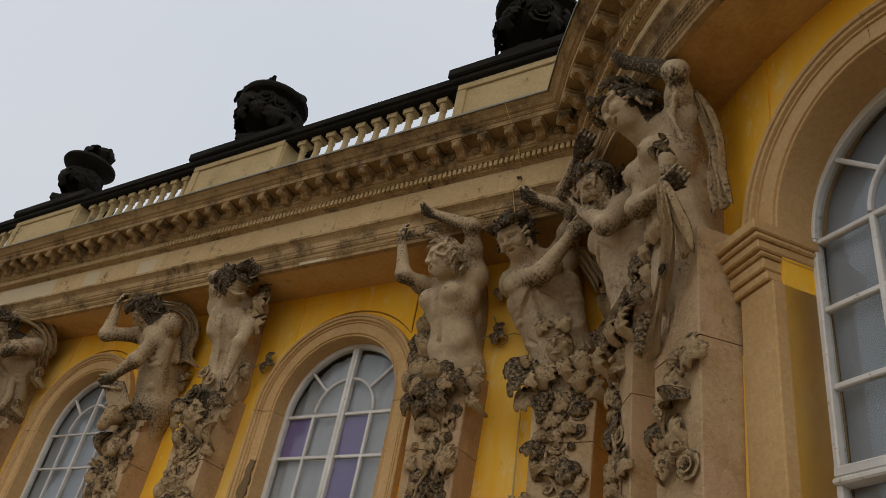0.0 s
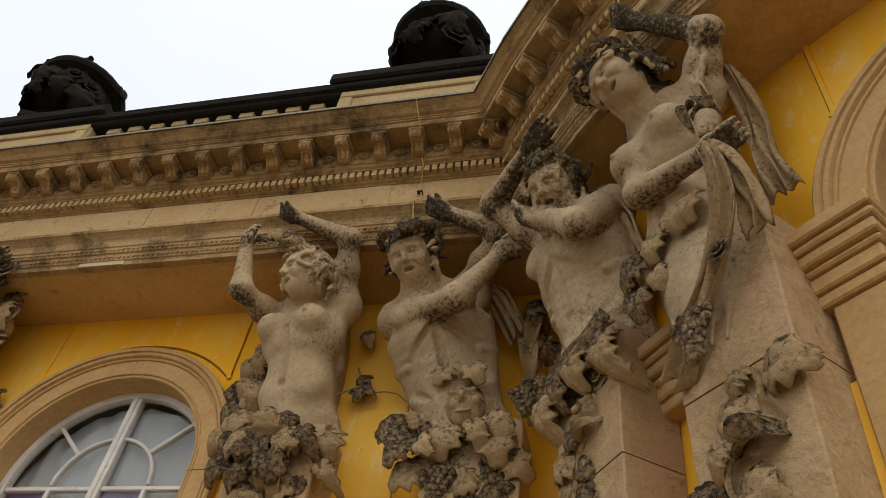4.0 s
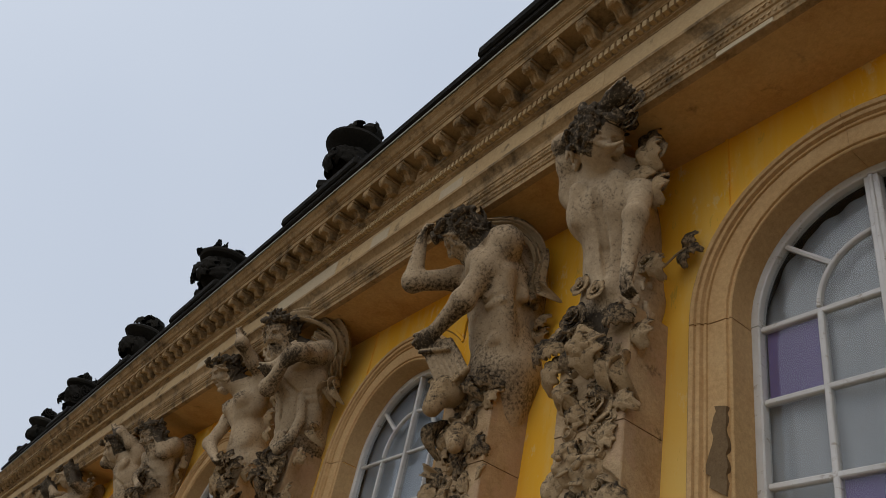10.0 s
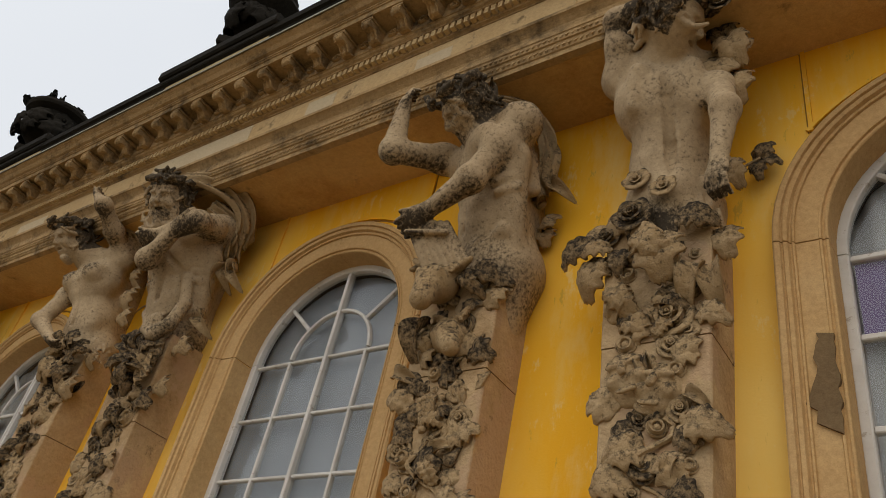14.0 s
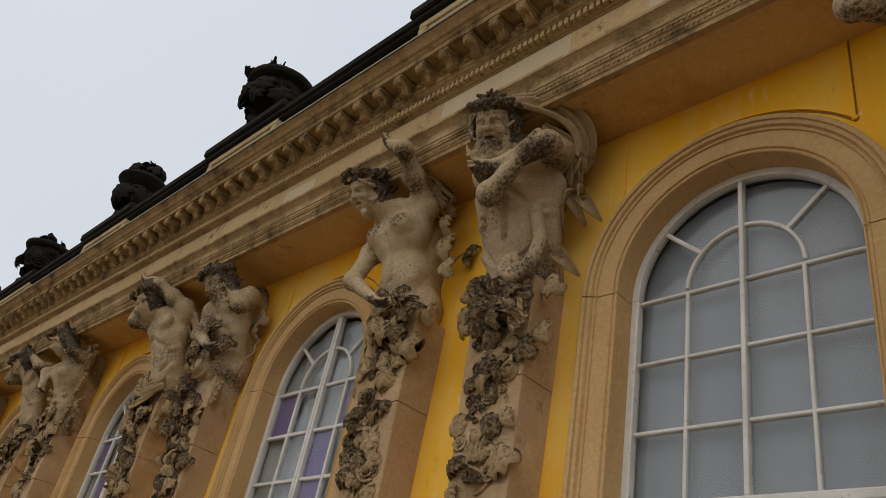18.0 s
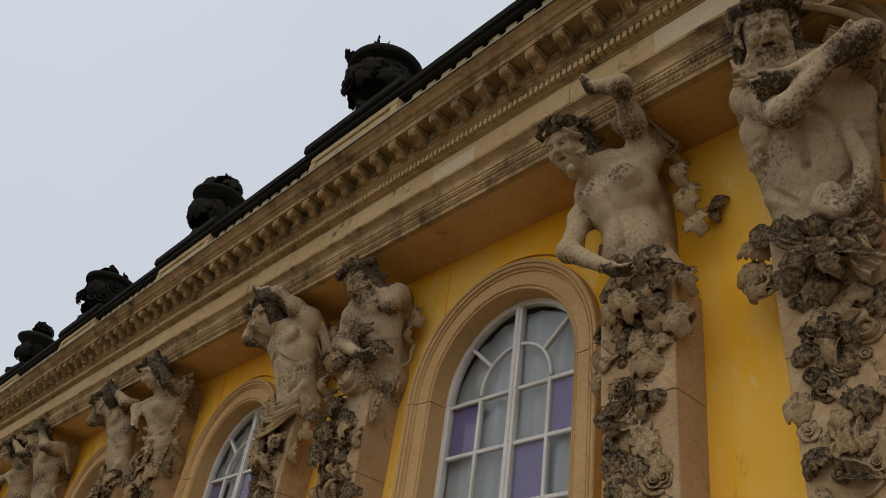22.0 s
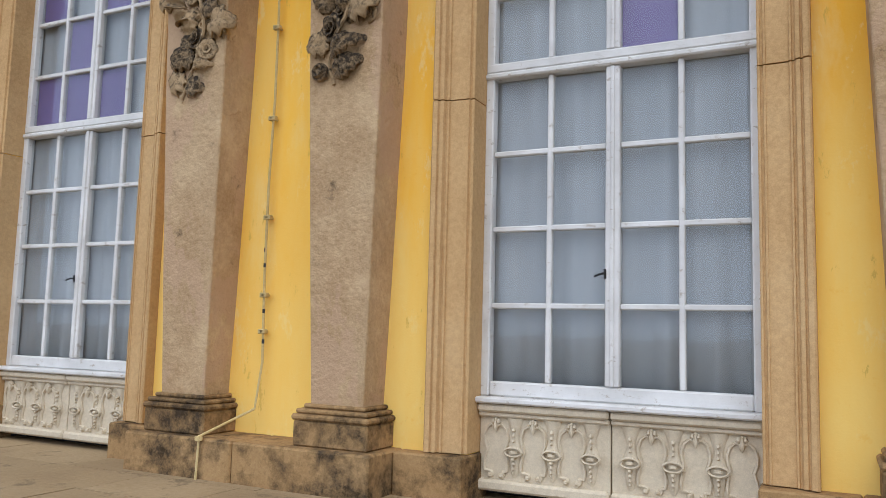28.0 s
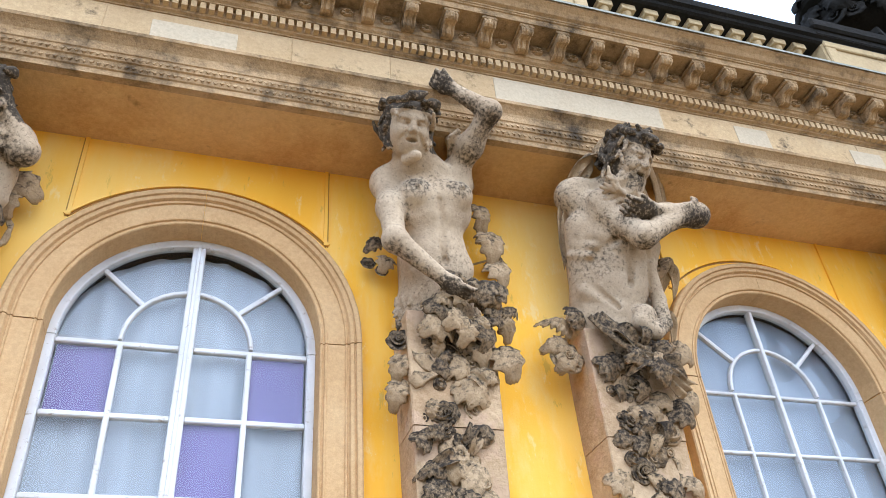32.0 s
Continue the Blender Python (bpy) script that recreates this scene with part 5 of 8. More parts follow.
def herm_pier(m, seed, group="piers under the cornice"):
    ob = thing("herm_pier", "tapering sandstone pier on a moulded base", "pier", group, at=m)
    for nm, levels in (("shaft", [(0.62, 0.232, 0.30), (1.6, 0.270, 0.33), (3.2, 0.325, 0.375), (4.165, 0.343, 0.40)]), ("upper_block", [(4.172, 0.345, 0.405), (4.6, 0.352, 0.41), (5.12, 0.355, 0.41)])):
        rows = []
        bm = fresh()
        for z, w, d in levels:
            c = 0.010
            rows.append([bm.verts.new((x, -y, z)) for x, y in ((-w, 0.0), (-w, d - c), (-w + c, d), (w - c, d), (w, d - c), (w, 0.0))])
        for p, q in zip(rows, rows[1:]):
            for i in range(6):
                bm.faces.new((p[i], p[(i + 1) % 6], q[(i + 1) % 6], q[i]))
        bm.faces.new(rows[0])
        bm.faces.new(rows[-1][::-1])
        part(nm, bm, PIER, ob)
    bm = fresh()
    block(bm, -0.325, 0.325, 0.0, 0.385, 0.312, 0.50, bev=0.012)
    part("base_block", bm, PLINTH, ob, "worn sandstone base block")
    bm = fresh()
    for w, d, z0, z1 in ((0.34, 0.40, 0.502, 0.548), (0.315, 0.375, 0.55, 0.586), (0.272, 0.335, 0.588, 0.622)):
        block(bm, -w, w, 0.0, d, z0, z1, bev=0.016)
    part("base_moulding", bm, PLINTH, ob, "soot-stained base moulding")
    return ob


# carved ornament: sheets of stone that grow down (-z) from their root and lie on a face that looks along -y


def leaf_sheet(name, lobes=4, wide=0.42, deep=0.24, arch=0.16, curl=0.20, sweep=0.0, cup=0.16, nu=13, nv=8, thick=0.055, seed=1):
    """A lobed leaf, 1 long: raised veins, scalloped rim, arched back and curled tip."""
    rg = random.Random(seed)
    verts, faces = [], []
    for layer in (0, 1):
        for i in range(nu + 1):
            t = i / nu
            w = wide * math.sin(math.pi * min(0.985, 0.07 + 0.92 * t ** 0.85)) ** 0.55
            w *= 1 + deep * math.cos(2 * math.pi * lobes * t + 0.6)
            for j in range(nv + 1):
                v = 2 * j / nv - 1
                side = 1.0 if v > 0 else 0.92
                x = v * w * side + sweep * t * t
                out = arch * math.sin(math.pi * t) - curl * max(0.0, t - 0.6) ** 2 * 5 + cup * v * v * (w / wide) - 0.06 * math.exp(-(v / 0.16) ** 2)
                out += 0.055 * abs(v) * math.cos(2 * math.pi * lobes * t - 2.2 * abs(v)) + rg.uniform(-0.006, 0.006)
                lift = 0.10 * abs(v) * w
                verts.append((x, -(out + 0.09) + (thick if layer else 0.0), -t + lift))
    m = (nu + 1) * (nv + 1)
    k = nv + 1
    for i in range(nu):
        for j in range(nv):
            a = i * k + j
            faces.append((a, a + 1, a + k + 1, a + k))
            faces.append((m + a, m + a + k, m + a + k + 1, m + a + 1))
    rim = [j for j in range(k)] + [i * k + nv for i in range(1, nu + 1)] + [nu * k + j for j in range(nv - 1, -1, -1)] + [i * k for i in range(nu - 1, 0, -1)]
    for p, q in zip(rim, rim[1:] + rim[:1]):
        faces.append((q, p, m + p, m + q))
    return mesh_of(name, verts, faces, True)


def petal_ring(verts, faces, r, count, size, rise, open_, turn, nu=4, nv=4, thick=0.10):
    """Cupped petals round the y axis."""
    for n in range(count):
        a = 2 * math.pi * n / count + turn
        ca, sa = math.cos(a), math.sin(a)
        base = len(verts)
        for layer in (0, 1):
            for i in range(nu + 1):
                t = i / nu
                for j in range(nv + 1):
                    v = 2 * j / nv - 1
                    w = size * (0.55 + 0.5 * math.sin(math.pi * (0.15 + 0.7 * t)))
                    rad = r + size * open_ * t + (0.10 * size if t == 1 else 0) - 0.30 * size * v * v
                    up = rise + size * (1.05 - 0.6 * open_) * t - (0.16 * size if t == 1 else 0) - 0.16 * size * v * v * t
                    tang = v * w * 0.78
                    rad -= thick * size * layer
                    verts.append((rad * ca - tang * sa, -up, rad * sa + tang * ca))
        k = nv + 1
        m = (nu + 1) * k
        for i in range(nu):
            for j in range(nv):
                p = base + i * k + j
                faces.append((p, p + 1, p + k + 1, p + k))
                faces.append((m + p, m + p + k, m + p + k + 1, m + p + 1))
        for j in range(nv):
            p = base + nu * k + j
            faces.append((p, p + 1, m + p + 1, m + p))
        for j in range(nv):
            faces.append((0, base + m + j, base + m + j + 1))
        for i in range(nu):
            p = base + i * k
            faces.append((p + k, p, m + p, m + p + k))
            p += nv
            faces.append((p, p + k, m + p + k, m + p))


def rose_mesh(name="carved_rose", rings=((0.30, 6, 0.52, 0.0, 0.85, 0.0), (0.20, 5, 0.44, 0.10, 0.5, 0.5), (0.10, 4, 0.34, 0.20, 0.22, 0.2), (0.03, 3, 0.22, 0.26, 0.05, 0.9))):
    verts, faces = [(0.0, 0.02, 0.0)], []
    for ring in rings:
        petal_ring(verts, faces, *ring)
    return mesh_of(name, verts, faces, True)


def bead_mesh(name, places, r, n=8):
    bm = fresh()
    for x, y, z in places:
        lathe(bm, [(r * math.sin(math.pi * i / 5), -r * math.cos(math.pi * i / 5)) for i in range(1, 5)], n, (x, y, z))
    return bm_mesh(name, bm, True)


def bunch_mesh():
    rg = random.Random(9)
    places = []
    for row in range(7):
        w = 0.36 - 0.05 * row
        for k in range(max(1, 5 - row // 2)):
            v = (k + 0.5) / max(1, 5 - row // 2) * 2 - 1
            places.append((v * w + rg.uniform(-0.03, 0.03), -0.10 - 0.13 * math.sqrt(1 - v * v) + rg.uniform(-0.02, 0.02), -0.05 - 0.13 * row + rg.uniform(-0.03, 0.03)))
    return bead_mesh("grape_ornament", places, 0.095)


def ring_flower():
    bm = fresh()
    rows = [(0.05, 0.34), (0.13, 0.30), (0.20, 0.22), (0.24, 0.36), (0.33, 0.40), (0.38, 0.30), (0.40, 0.18), (0.46, 0.24), (0.52, 0.16), (0.50, -0.02)]
    ring = [[bm.verts.new((r * math.cos(6.2832 * i / 16) * (1 + 0.05 * math.sin(5 * 6.2832 * i / 16)), -o, r * math.sin(6.2832 * i / 16))) for i in range(16)] for r, o in rows]
    for a, b in zip(ring, ring[1:]):
        for i in range(16):
            bm.faces.new((a[i], a[(i + 1) % 16], b[(i + 1) % 16], b[i]))
    bm.faces.new(ring[0])
    return bm_mesh("carved_flower", bm, True)


def strip_mesh(name, line, width, thick=0.03, twist=0.6, folds=0.0):
    """A flat ribbon or a fold of cloth swept along a line of (x, z) points."""
    verts, faces = [], []
    n = len(line)
    nv = 8 if folds else 4
    for i, (x, z) in enumerate(line):
        a, b = line[max(0, i - 1)], line[min(n - 1, i + 1)]
        dx, dz = b[0] - a[0], b[1] - a[1]
        ln = math.hypot(dx, dz) or 1
        nx, nz = -dz / ln, dx / ln
        tw = twist * math.sin(2.1 * i)
        w = width * (1 if folds else 0.75 + 0.25 * math.cos(1.7 * i))
        for layer in (0, 1):
            for j in range(nv + 1):
                v = 2 * j / nv - 1
                out = 0.05 + tw * v * w * 0.5 + 0.03 * math.sin(1.3 * i) + folds * math.sin(9 * v + 0.35 * i) - layer * thick
                verts.append((x + nx * v * w, -out, z + nz * v * w))
    k = nv + 1
    for i in range(n - 1):
        for j in range(nv):
            p, q = i * 2 * k + j, (i + 1) * 2 * k + j
            faces.append((p, q, q + 1, p + 1))
            faces.append((p + k, p + k + 1, q + k + 1, q + k))
        for j, s in ((0, 1), (nv, -1)):
            p, q = i * 2 * k + j, (i + 1) * 2 * k + j
            faces.append((p, p + k, q + k, q) if s > 0 else (p, q, q + k, p + k))
    for i in (0, n - 1):
        for j in range(nv):
            p = i * 2 * k + j
            faces.append((p, p + 1, p + k + 1, p + k) if i == 0 else (p + 1, p, p + k, p + k + 1))
    return mesh_of(name, verts, faces, True)


def small_carving(name, maker, h=0.016, size=0.30):
    c = Carving((-size, -0.3, -size), (size, 0.12, size), h)
    maker(c, np.random.default_rng(3))
    return c.mesh(name)


def mask_face(c, rg):
    c.ell((0, 0.02, 0), (0.155, 0.10, 0.205), 0.02)
    c.cap((-0.09, -0.085, 0.055), (0.09, -0.085, 0.055), 0.022, 0.022, 0.02)
    c.cap((0, -0.10, 0.05), (0, -0.13, -0.035), 0.018, 0.03, 0.015)
    for s in (-1, 1):
        c.ell((0.062 * s, -0.11, 0.022), (0.036, 0.035, 0.022), 0.008, cut=True)
        c.ball((0.085 * s, -0.06, -0.045), 0.042, 0.03)
    c.ell((0, -0.12, -0.105), (0.055, 0.045, 0.024), 0.008, cut=True)
    c.cap((-0.05, -0.085, -0.14), (0.05, -0.085, -0.14), 0.018, 0.018, 0.012)


def beast_head(c, rg):
    c.ell((0, -0.04, 0.05), (0.15, 0.13, 0.14), 0.03)
    c.cap((0, -0.10, 0.02), (0.05, -0.16, -0.16), 0.105, 0.075, 0.04)
    for s in (-1, 1):
        c.ball((0.08 * s, -0.15, 0.06), 0.035, 0.015)
        c.cap((0.10 * s, -0.06, 0.14), (0.24 * s, -0.10, 0.20), 0.05, 0.02, 0.03)
        c.ball((0.05 + 0.03 * s, -0.235, -0.17), 0.016, 0.01, cut=True)
    c.cap((-0.02, -0.225, -0.205), (0.12, -0.215, -0.205), 0.012, 0.012, 0.01, cut=True)
    for i in range(26):
        q = np.array((rg.uniform(-0.16, 0.16), -0.06 - rg.uniform(0, 0.06), rg.uniform(0.10, 0.20)))
        c.cap(q, q + np.array((rg.uniform(-0.05, 0.05), -0.03, -0.05)), 0.022, 0.014, 0.006)


def both(me):
    """The same carving in pale stone and under black crust."""
    return me, me.copy()


def cloth_mesh(line, side, w0, w1, folds=4, depth=0.045, thick=0.018, twist=0.0):
    """A hanging cloth of stone: a sheet with rounded folds swept along (along, out, up) points."""
    verts, faces = [], []
    pts = [Vector((p[0], -p[1], p[2])) for p in line]
    fine = []
    for k in range(len(pts) - 1):
        a, b, c, d = pts[max(0, k - 1)], pts[k], pts[k + 1], pts[min(len(pts) - 1, k + 2)]
        for i in range(5):
            t = i / 5
            fine.append(0.5 * (2 * b + (c - a) * t + (2 * a - 5 * b + 4 * c - d) * t * t + (3 * b - a - 3 * c + d) * t ** 3))
    fine.append(pts[-1])
    n, nv = len(fine), 24
    sd = Vector(side).normalized()
    for layer in (0, 1):
        for i, p in enumerate(fine):
            t = i / (n - 1)
            way = (fine[min(n - 1, i + 1)] - fine[max(0, i - 1)]).normalized()
            s1 = (sd - way * sd.dot(way)).normalized()
            out = s1.cross(way)
            if out.y > 0:
                out = -out
            w = w0 + (w1 - w0) * t
            for j in range(nv + 1):
                v = 2 * j / nv - 1
                ripple = depth * (0.45 + 0.55 * t) * (math.sin(folds * math.pi * v + 1.4 * math.sin(4 * t) + 0.7) + 0.4 * math.sin(2.3 * folds * v + 6 * t))
                hem = 0.04 * math.sin(2.5 * folds * v) if i == n - 1 else 0.0
                verts.append(p + s1 * (v * w + 0.012 * math.sin(9 * t + 5 * v)) + out * (ripple - layer * thick + twist * v * t) + way * hem)
    k, m = nv + 1, n * (nv + 1)
    for i in range(n - 1):
        for j in range(nv):
            a = i * k + j
            faces.append((a, a + 1, a + k + 1, a + k))
            faces.append((m + a, m + a + k, m + a + k + 1, m + a + 1))
    rim = list(range(k)) + [i * k + nv for i in range(1, n)] + [(n - 1) * k + j for j in range(nv - 1, -1, -1)] + [i * k for i in range(n - 2, 0, -1)]
    for a, b in zip(rim, rim[1:] + rim[:1]):
        faces.append((b, a, m + a, m + b))
    return mesh_of("carved_cloth", verts, faces, True)


def drapery(ob, line, side, w0, w1, folds=4, depth=0.045, dark=False):
    return link("carved_cloth", cloth_mesh(line, side, w0, w1, folds, depth), CRUST if dark else FOLI, ob)


ARC = [(0.20 * math.cos(a), 0.25 * math.sin(a)) for a in np.linspace(1.9, -1.9, 16)]
WAVE = [(0.10 * math.sin(0.9 * i), 0.30 - 0.05 * i) for i in range(13)]
CARVED = {
    "oak": ("carved_leaf", both(leaf_sheet("carved_leaf", 4, 0.36, 0.15, 0.20, 0.24, cup=-0.10, nu=16, seed=2))),
    "vine": ("carved_leaf", both(leaf_sheet("carved_leaf", 3, 0.47, 0.20, 0.18, 0.20, cup=-0.11, nu=15, seed=3))),
    "frond": ("carved_leaf", both(leaf_sheet("carved_leaf", 6, 0.25, 0.16, 0.28, 0.42, 0.18, cup=-0.08, nu=22, seed=4))),
    "lily": ("carved_leaf", both(leaf_sheet("carved_leaf", 1, 0.25, 0.04, 0.22, 0.45, -0.12, cup=0.22, nu=12, nv=6, seed=5))),
    "rose": ("carved_rose", both(rose_mesh())),
    "bloom": ("carved_flower", both(rose_mesh("carved_flower", ((0.16, 6, 0.42, 0.05, 1.15, 0.0), (0.10, 5, 0.26, 0.10, 0.7, 0.4), (0.02, 3, 0.16, 0.14, 0.2, 0.0))))),
    "ring": ("carved_flower", both(ring_flower())),
    "bunch": ("grape_ornament", both(bunch_mesh())),
    "ribbon": ("carved_ribbon", both(strip_mesh("carved_ribbon", WAVE, 0.07, 0.03, 0.9))),
    "arc": ("carved_ribbon", both(strip_mesh("carved_ribbon", ARC, 0.035, 0.04, 0.3))),
    "swag": ("carved_cloth", both(cloth_mesh([(-0.5, 0.04, 0.14), (-0.25, 0.10, -0.04), (0.0, 0.13, -0.11), (0.25, 0.10, -0.04), (0.5, 0.04, 0.14)], (0, 0.2, 1), 0.15, 0.15, 3, 0.032))),
    "fall": ("carved_cloth", both(cloth_mesh([(0.0, 0.05, 0.0), (0.04, 0.09, -0.35), (-0.03, 0.08, -0.7), (0.03, 0.05, -1.0)], (1, 0, 0), 0.12, 0.22, 3, 0.045))),
    "mask": ("carved_mask", both(small_carving("carved_mask", mask_face))),
    "beast": ("carved_beast_head", both(small_carving("carved_beast_head", beast_head))),
}


def carve(ob, kind, x, z, size, ang=0.0, d=0.44, dark=False, lean=0.0, turn=0.0):
    """Sets one carved ornament on a pier."""
    name, pair = CARVED[kind]
    if 4.93 < z < 5.45 and abs(x) < 0.40:
        d = max(d - 0.06, 0.47 - 0.5 * max(0.0, abs(x) - 0.16))
    elif z <= 4.93 and 0.39 < d < 0.47:
        d -= 0.035 + 0.02 * max(0.0, 4.0 - z)
    o = link(name, pair[1] if dark else pair[0], CRUST if dark else FOLI, ob)
    o.matrix_basis = pose(x, -d, z, lean, ang, turn) @ Matrix.Diagonal((size, size, size, 1))
    if kind == "bunch":
        tagged(o, kind="stuff")
    return o


def wreath(ob, x, z, d, r, count, seed, dark=0.7, size=0.24, kinds=("oak", "vine", "frond")):
    """A loose heap of leaves that curl outwards from one spot."""
    rg = random.Random(seed)
    count = int(1.4 * count)
    for i in range(count):
        a = 360 * i / count + rg.uniform(-20, 20)
        rr = r * rg.uniform(0.25, 1.0)
        carve(ob, rg.choice(kinds), x + rr * math.sin(radians(-a)) * 0.8, z - rr * math.cos(radians(a)) * 0.6, size * rg.uniform(0.8, 1.25), a, d + rg.uniform(-0.05, 0.08), rg.random() < dark, rg.uniform(-25, 10), rg.uniform(-30, 30))


def vine(ob, seed, top, foot, dark=0.35, roses=0.25, step=0.14, side=0.13):
    """A stem that winds down the front of a pier with leaves to either side."""
    rg = random.Random(seed)
    pts, n = [], 22
    ph = rg.uniform(0, 6)
    for i in range(n + 1):
        t = i / n
        pts.append((side * math.sin(ph + 6.5 * t) + rg.uniform(-0.012, 0.012), -0.425 + 0.03 * max(0.0, 4.0 - top - (foot - top) * t) + 0.02 * math.sin(9 * t), top + (foot - top) * t))
    bm = fresh()
    tube(bm, pts, 0.020, 6, 0.7)
    stem = part("carved_stem", bm, FOLI, ob, "", True)
    z = top
    s = rg.choice((-1, 1))
    while z > foot:
        t = (top - z) / (top - foot)
        x = side * math.sin(ph + 6.5 * t)
        black = rg.random() < dark
        sz = rg.uniform(0.19, 0.31)
        if rg.random() < roses:
            carve(stem, rg.choice(("rose", "bloom", "ring")), x + s * 0.08, z, sz * 0.52, rg.uniform(0, 90), 0.44, black, rg.uniform(-15, 5), s * 14)
        else:
            carve(stem, rg.choice(("oak", "vine", "vine", "frond", "lily")), x + s * 0.03, z + 0.04, sz, -s * rg.uniform(25, 115), 0.43, black, rg.uniform(-14, 4), rg.uniform(-12, 12))
        s = -s
        z -= 0.72 * step * rg.uniform(0.75, 1.25)


def sprig(ob, x, z, s, seed, dark=True, d=0.06, size=0.17):
    """A twig with three leaves that stands away from the body on the wall."""
    rg = random.Random(seed)
    bm = fresh()
    tube(bm, [(x - 0.22 * s, -d - 0.05, z - 0.10), (x - 0.08 * s, -d - 0.07, z - 0.05), (x, -d - 0.05, z)], 0.010, 5)
    stem = part("carved_stem", bm, FOLI, ob, "", True)
    for a in (-s * 70, -s * 130, -s * 10):
        carve(stem, rg.choice(("oak", "vine")), x - 0.02 * s, z, size * rg.uniform(0.85, 1.15), a + rg.uniform(-15, 15), d, dark, rg.uniform(-30, 0), rg.uniform(-20, 20))


def thicket(ob, seed, top, foot, count, dark=0.3):
    """Roses and small leaves that crowd the front of a pier between the larger pieces."""
    rg = random.Random(seed)
    for i in range(count):
        z = top + (foot - top) * (i + rg.uniform(-0.3, 0.3)) / count
        x = 0.27 * ((i * 0.618 + 0.2 * rg.random()) % 1.0 * 2 - 1)
        k = rg.choice(("rose", "bloom", "vine", "oak", "vine", "frond", "ring", "lily"))
        flower = k in ("rose", "bloom", "ring")
        carve(ob, k, x, z, rg.uniform(0.09, 0.14) if flower else rg.uniform(0.16, 0.25), rg.uniform(0, 360), 0.415 + 0.02 * rg.random(), rg.random() < dark, rg.uniform(-16, 4), rg.uniform(-14, 14))


# a pier stands 0.77 m to either side of the middle between two windows
PIERS = {}
for n, x in zip("ABCDEFG", PAIR_X):
    PIERS[n + "1"], PIERS[n + "2"] = pose(x - 0.76, 0, 0), pose(x + 0.76, 0, 0)
PIERS["H1"], PIERS["H2"] = bow_pose(R * (PHI0 - radians(53.5))), bow_pose(R * (PHI0 - radians(44.8)))
SHAFTS = {n: herm_pier(m, i) for i, (n, m) in enumerate(PIERS.items())}

# girl with the vine
p = SHAFTS["C1"]
for k, x, z, sz, a, d, dark in (("rose", 0.26, 6.62, 0.17, 0, 0.26, 0), ("frond", 0.40, 6.42, 0.36, 8, 0.22, 0), ("oak", 0.44, 6.10, 0.36, -6, 0.25, 0), ("vine", 0.46, 5.78, 0.26, -25, 0.25, 0),
                                ("oak", 0.43, 5.20, 0.27, -14, 0.33, 0), ("rose", 0.43, 4.74, 0.11, 0, 0.34, 1), ("vine", 0.36, 4.84, 0.31, -20, 0.44, 0), ("vine", -0.02, 4.98, 0.29, 70, 0.44, 0)):
    carve(p, k, x, z, sz, a, d, dark, -10)
for k, x, z, sz, a, d, dark in (("oak", 0.16, 4.92, 0.29, -16, 0.44, 0), ("vine", -0.10, 4.66, 0.25, -75, 0.43, 0), ("vine", -0.02, 4.50, 0.31, -62, 0.43, 0), ("ring", -0.14, 4.26, 0.15, 0, 0.42, 1),
                                ("ring", 0.22, 4.10, 0.10, 0, 0.41, 0), ("bloom", -0.02, 3.96, 0.24, 20, 0.41, 0), ("frond", -0.10, 4.10, 0.24, 95, 0.42, 1), ("oak", 0.08, 4.06, 0.22, -120, 0.42, 1), ("frond", -0.14, 3.86, 0.22, 80, 0.42, 1)):
    carve(p, k, x, z, sz, a, d, dark, -6)
for k, x, z, sz, a, d, dark in (("rose", -0.40, 4.88, 0.13, 0, 0.32, 1), ("oak", -0.38, 4.76, 0.24, 14, 0.32, 0), ("oak", -0.39, 4.56, 0.26, 16, 0.30, 0), ("arc", -0.02, 4.62, 0.6, 20, 0.42, 0), ("ribbon", -0.22, 4.70, 0.8, 8, 0.42, 0)):
    carve(p, k, x, z, sz, a, d, dark, -6, -15)
wreath(p, 0.16, 5.10, 0.56, 0.24, 12, 3, 0.8, 0.22)
sprig(p, 0.56, 5.95, 1, 4)
for k, x, z, sz, a, d, dark in (("oak", -0.46, 5.98, 0.20, 50, 0.12, 1), ("rose", -0.58, 5.74, 0.085, 0, 0.10, 1), ("rose", -0.47, 5.66, 0.075, 0, 0.12, 1), ("vine", -0.42, 5.80, 0.18, 20, 0.14, 0)):
    carve(p, k, x, z, sz, a, d, dark, -6)
vine(p, 11, 3.88, 3.25, 0.45, 0.35, 0.11)

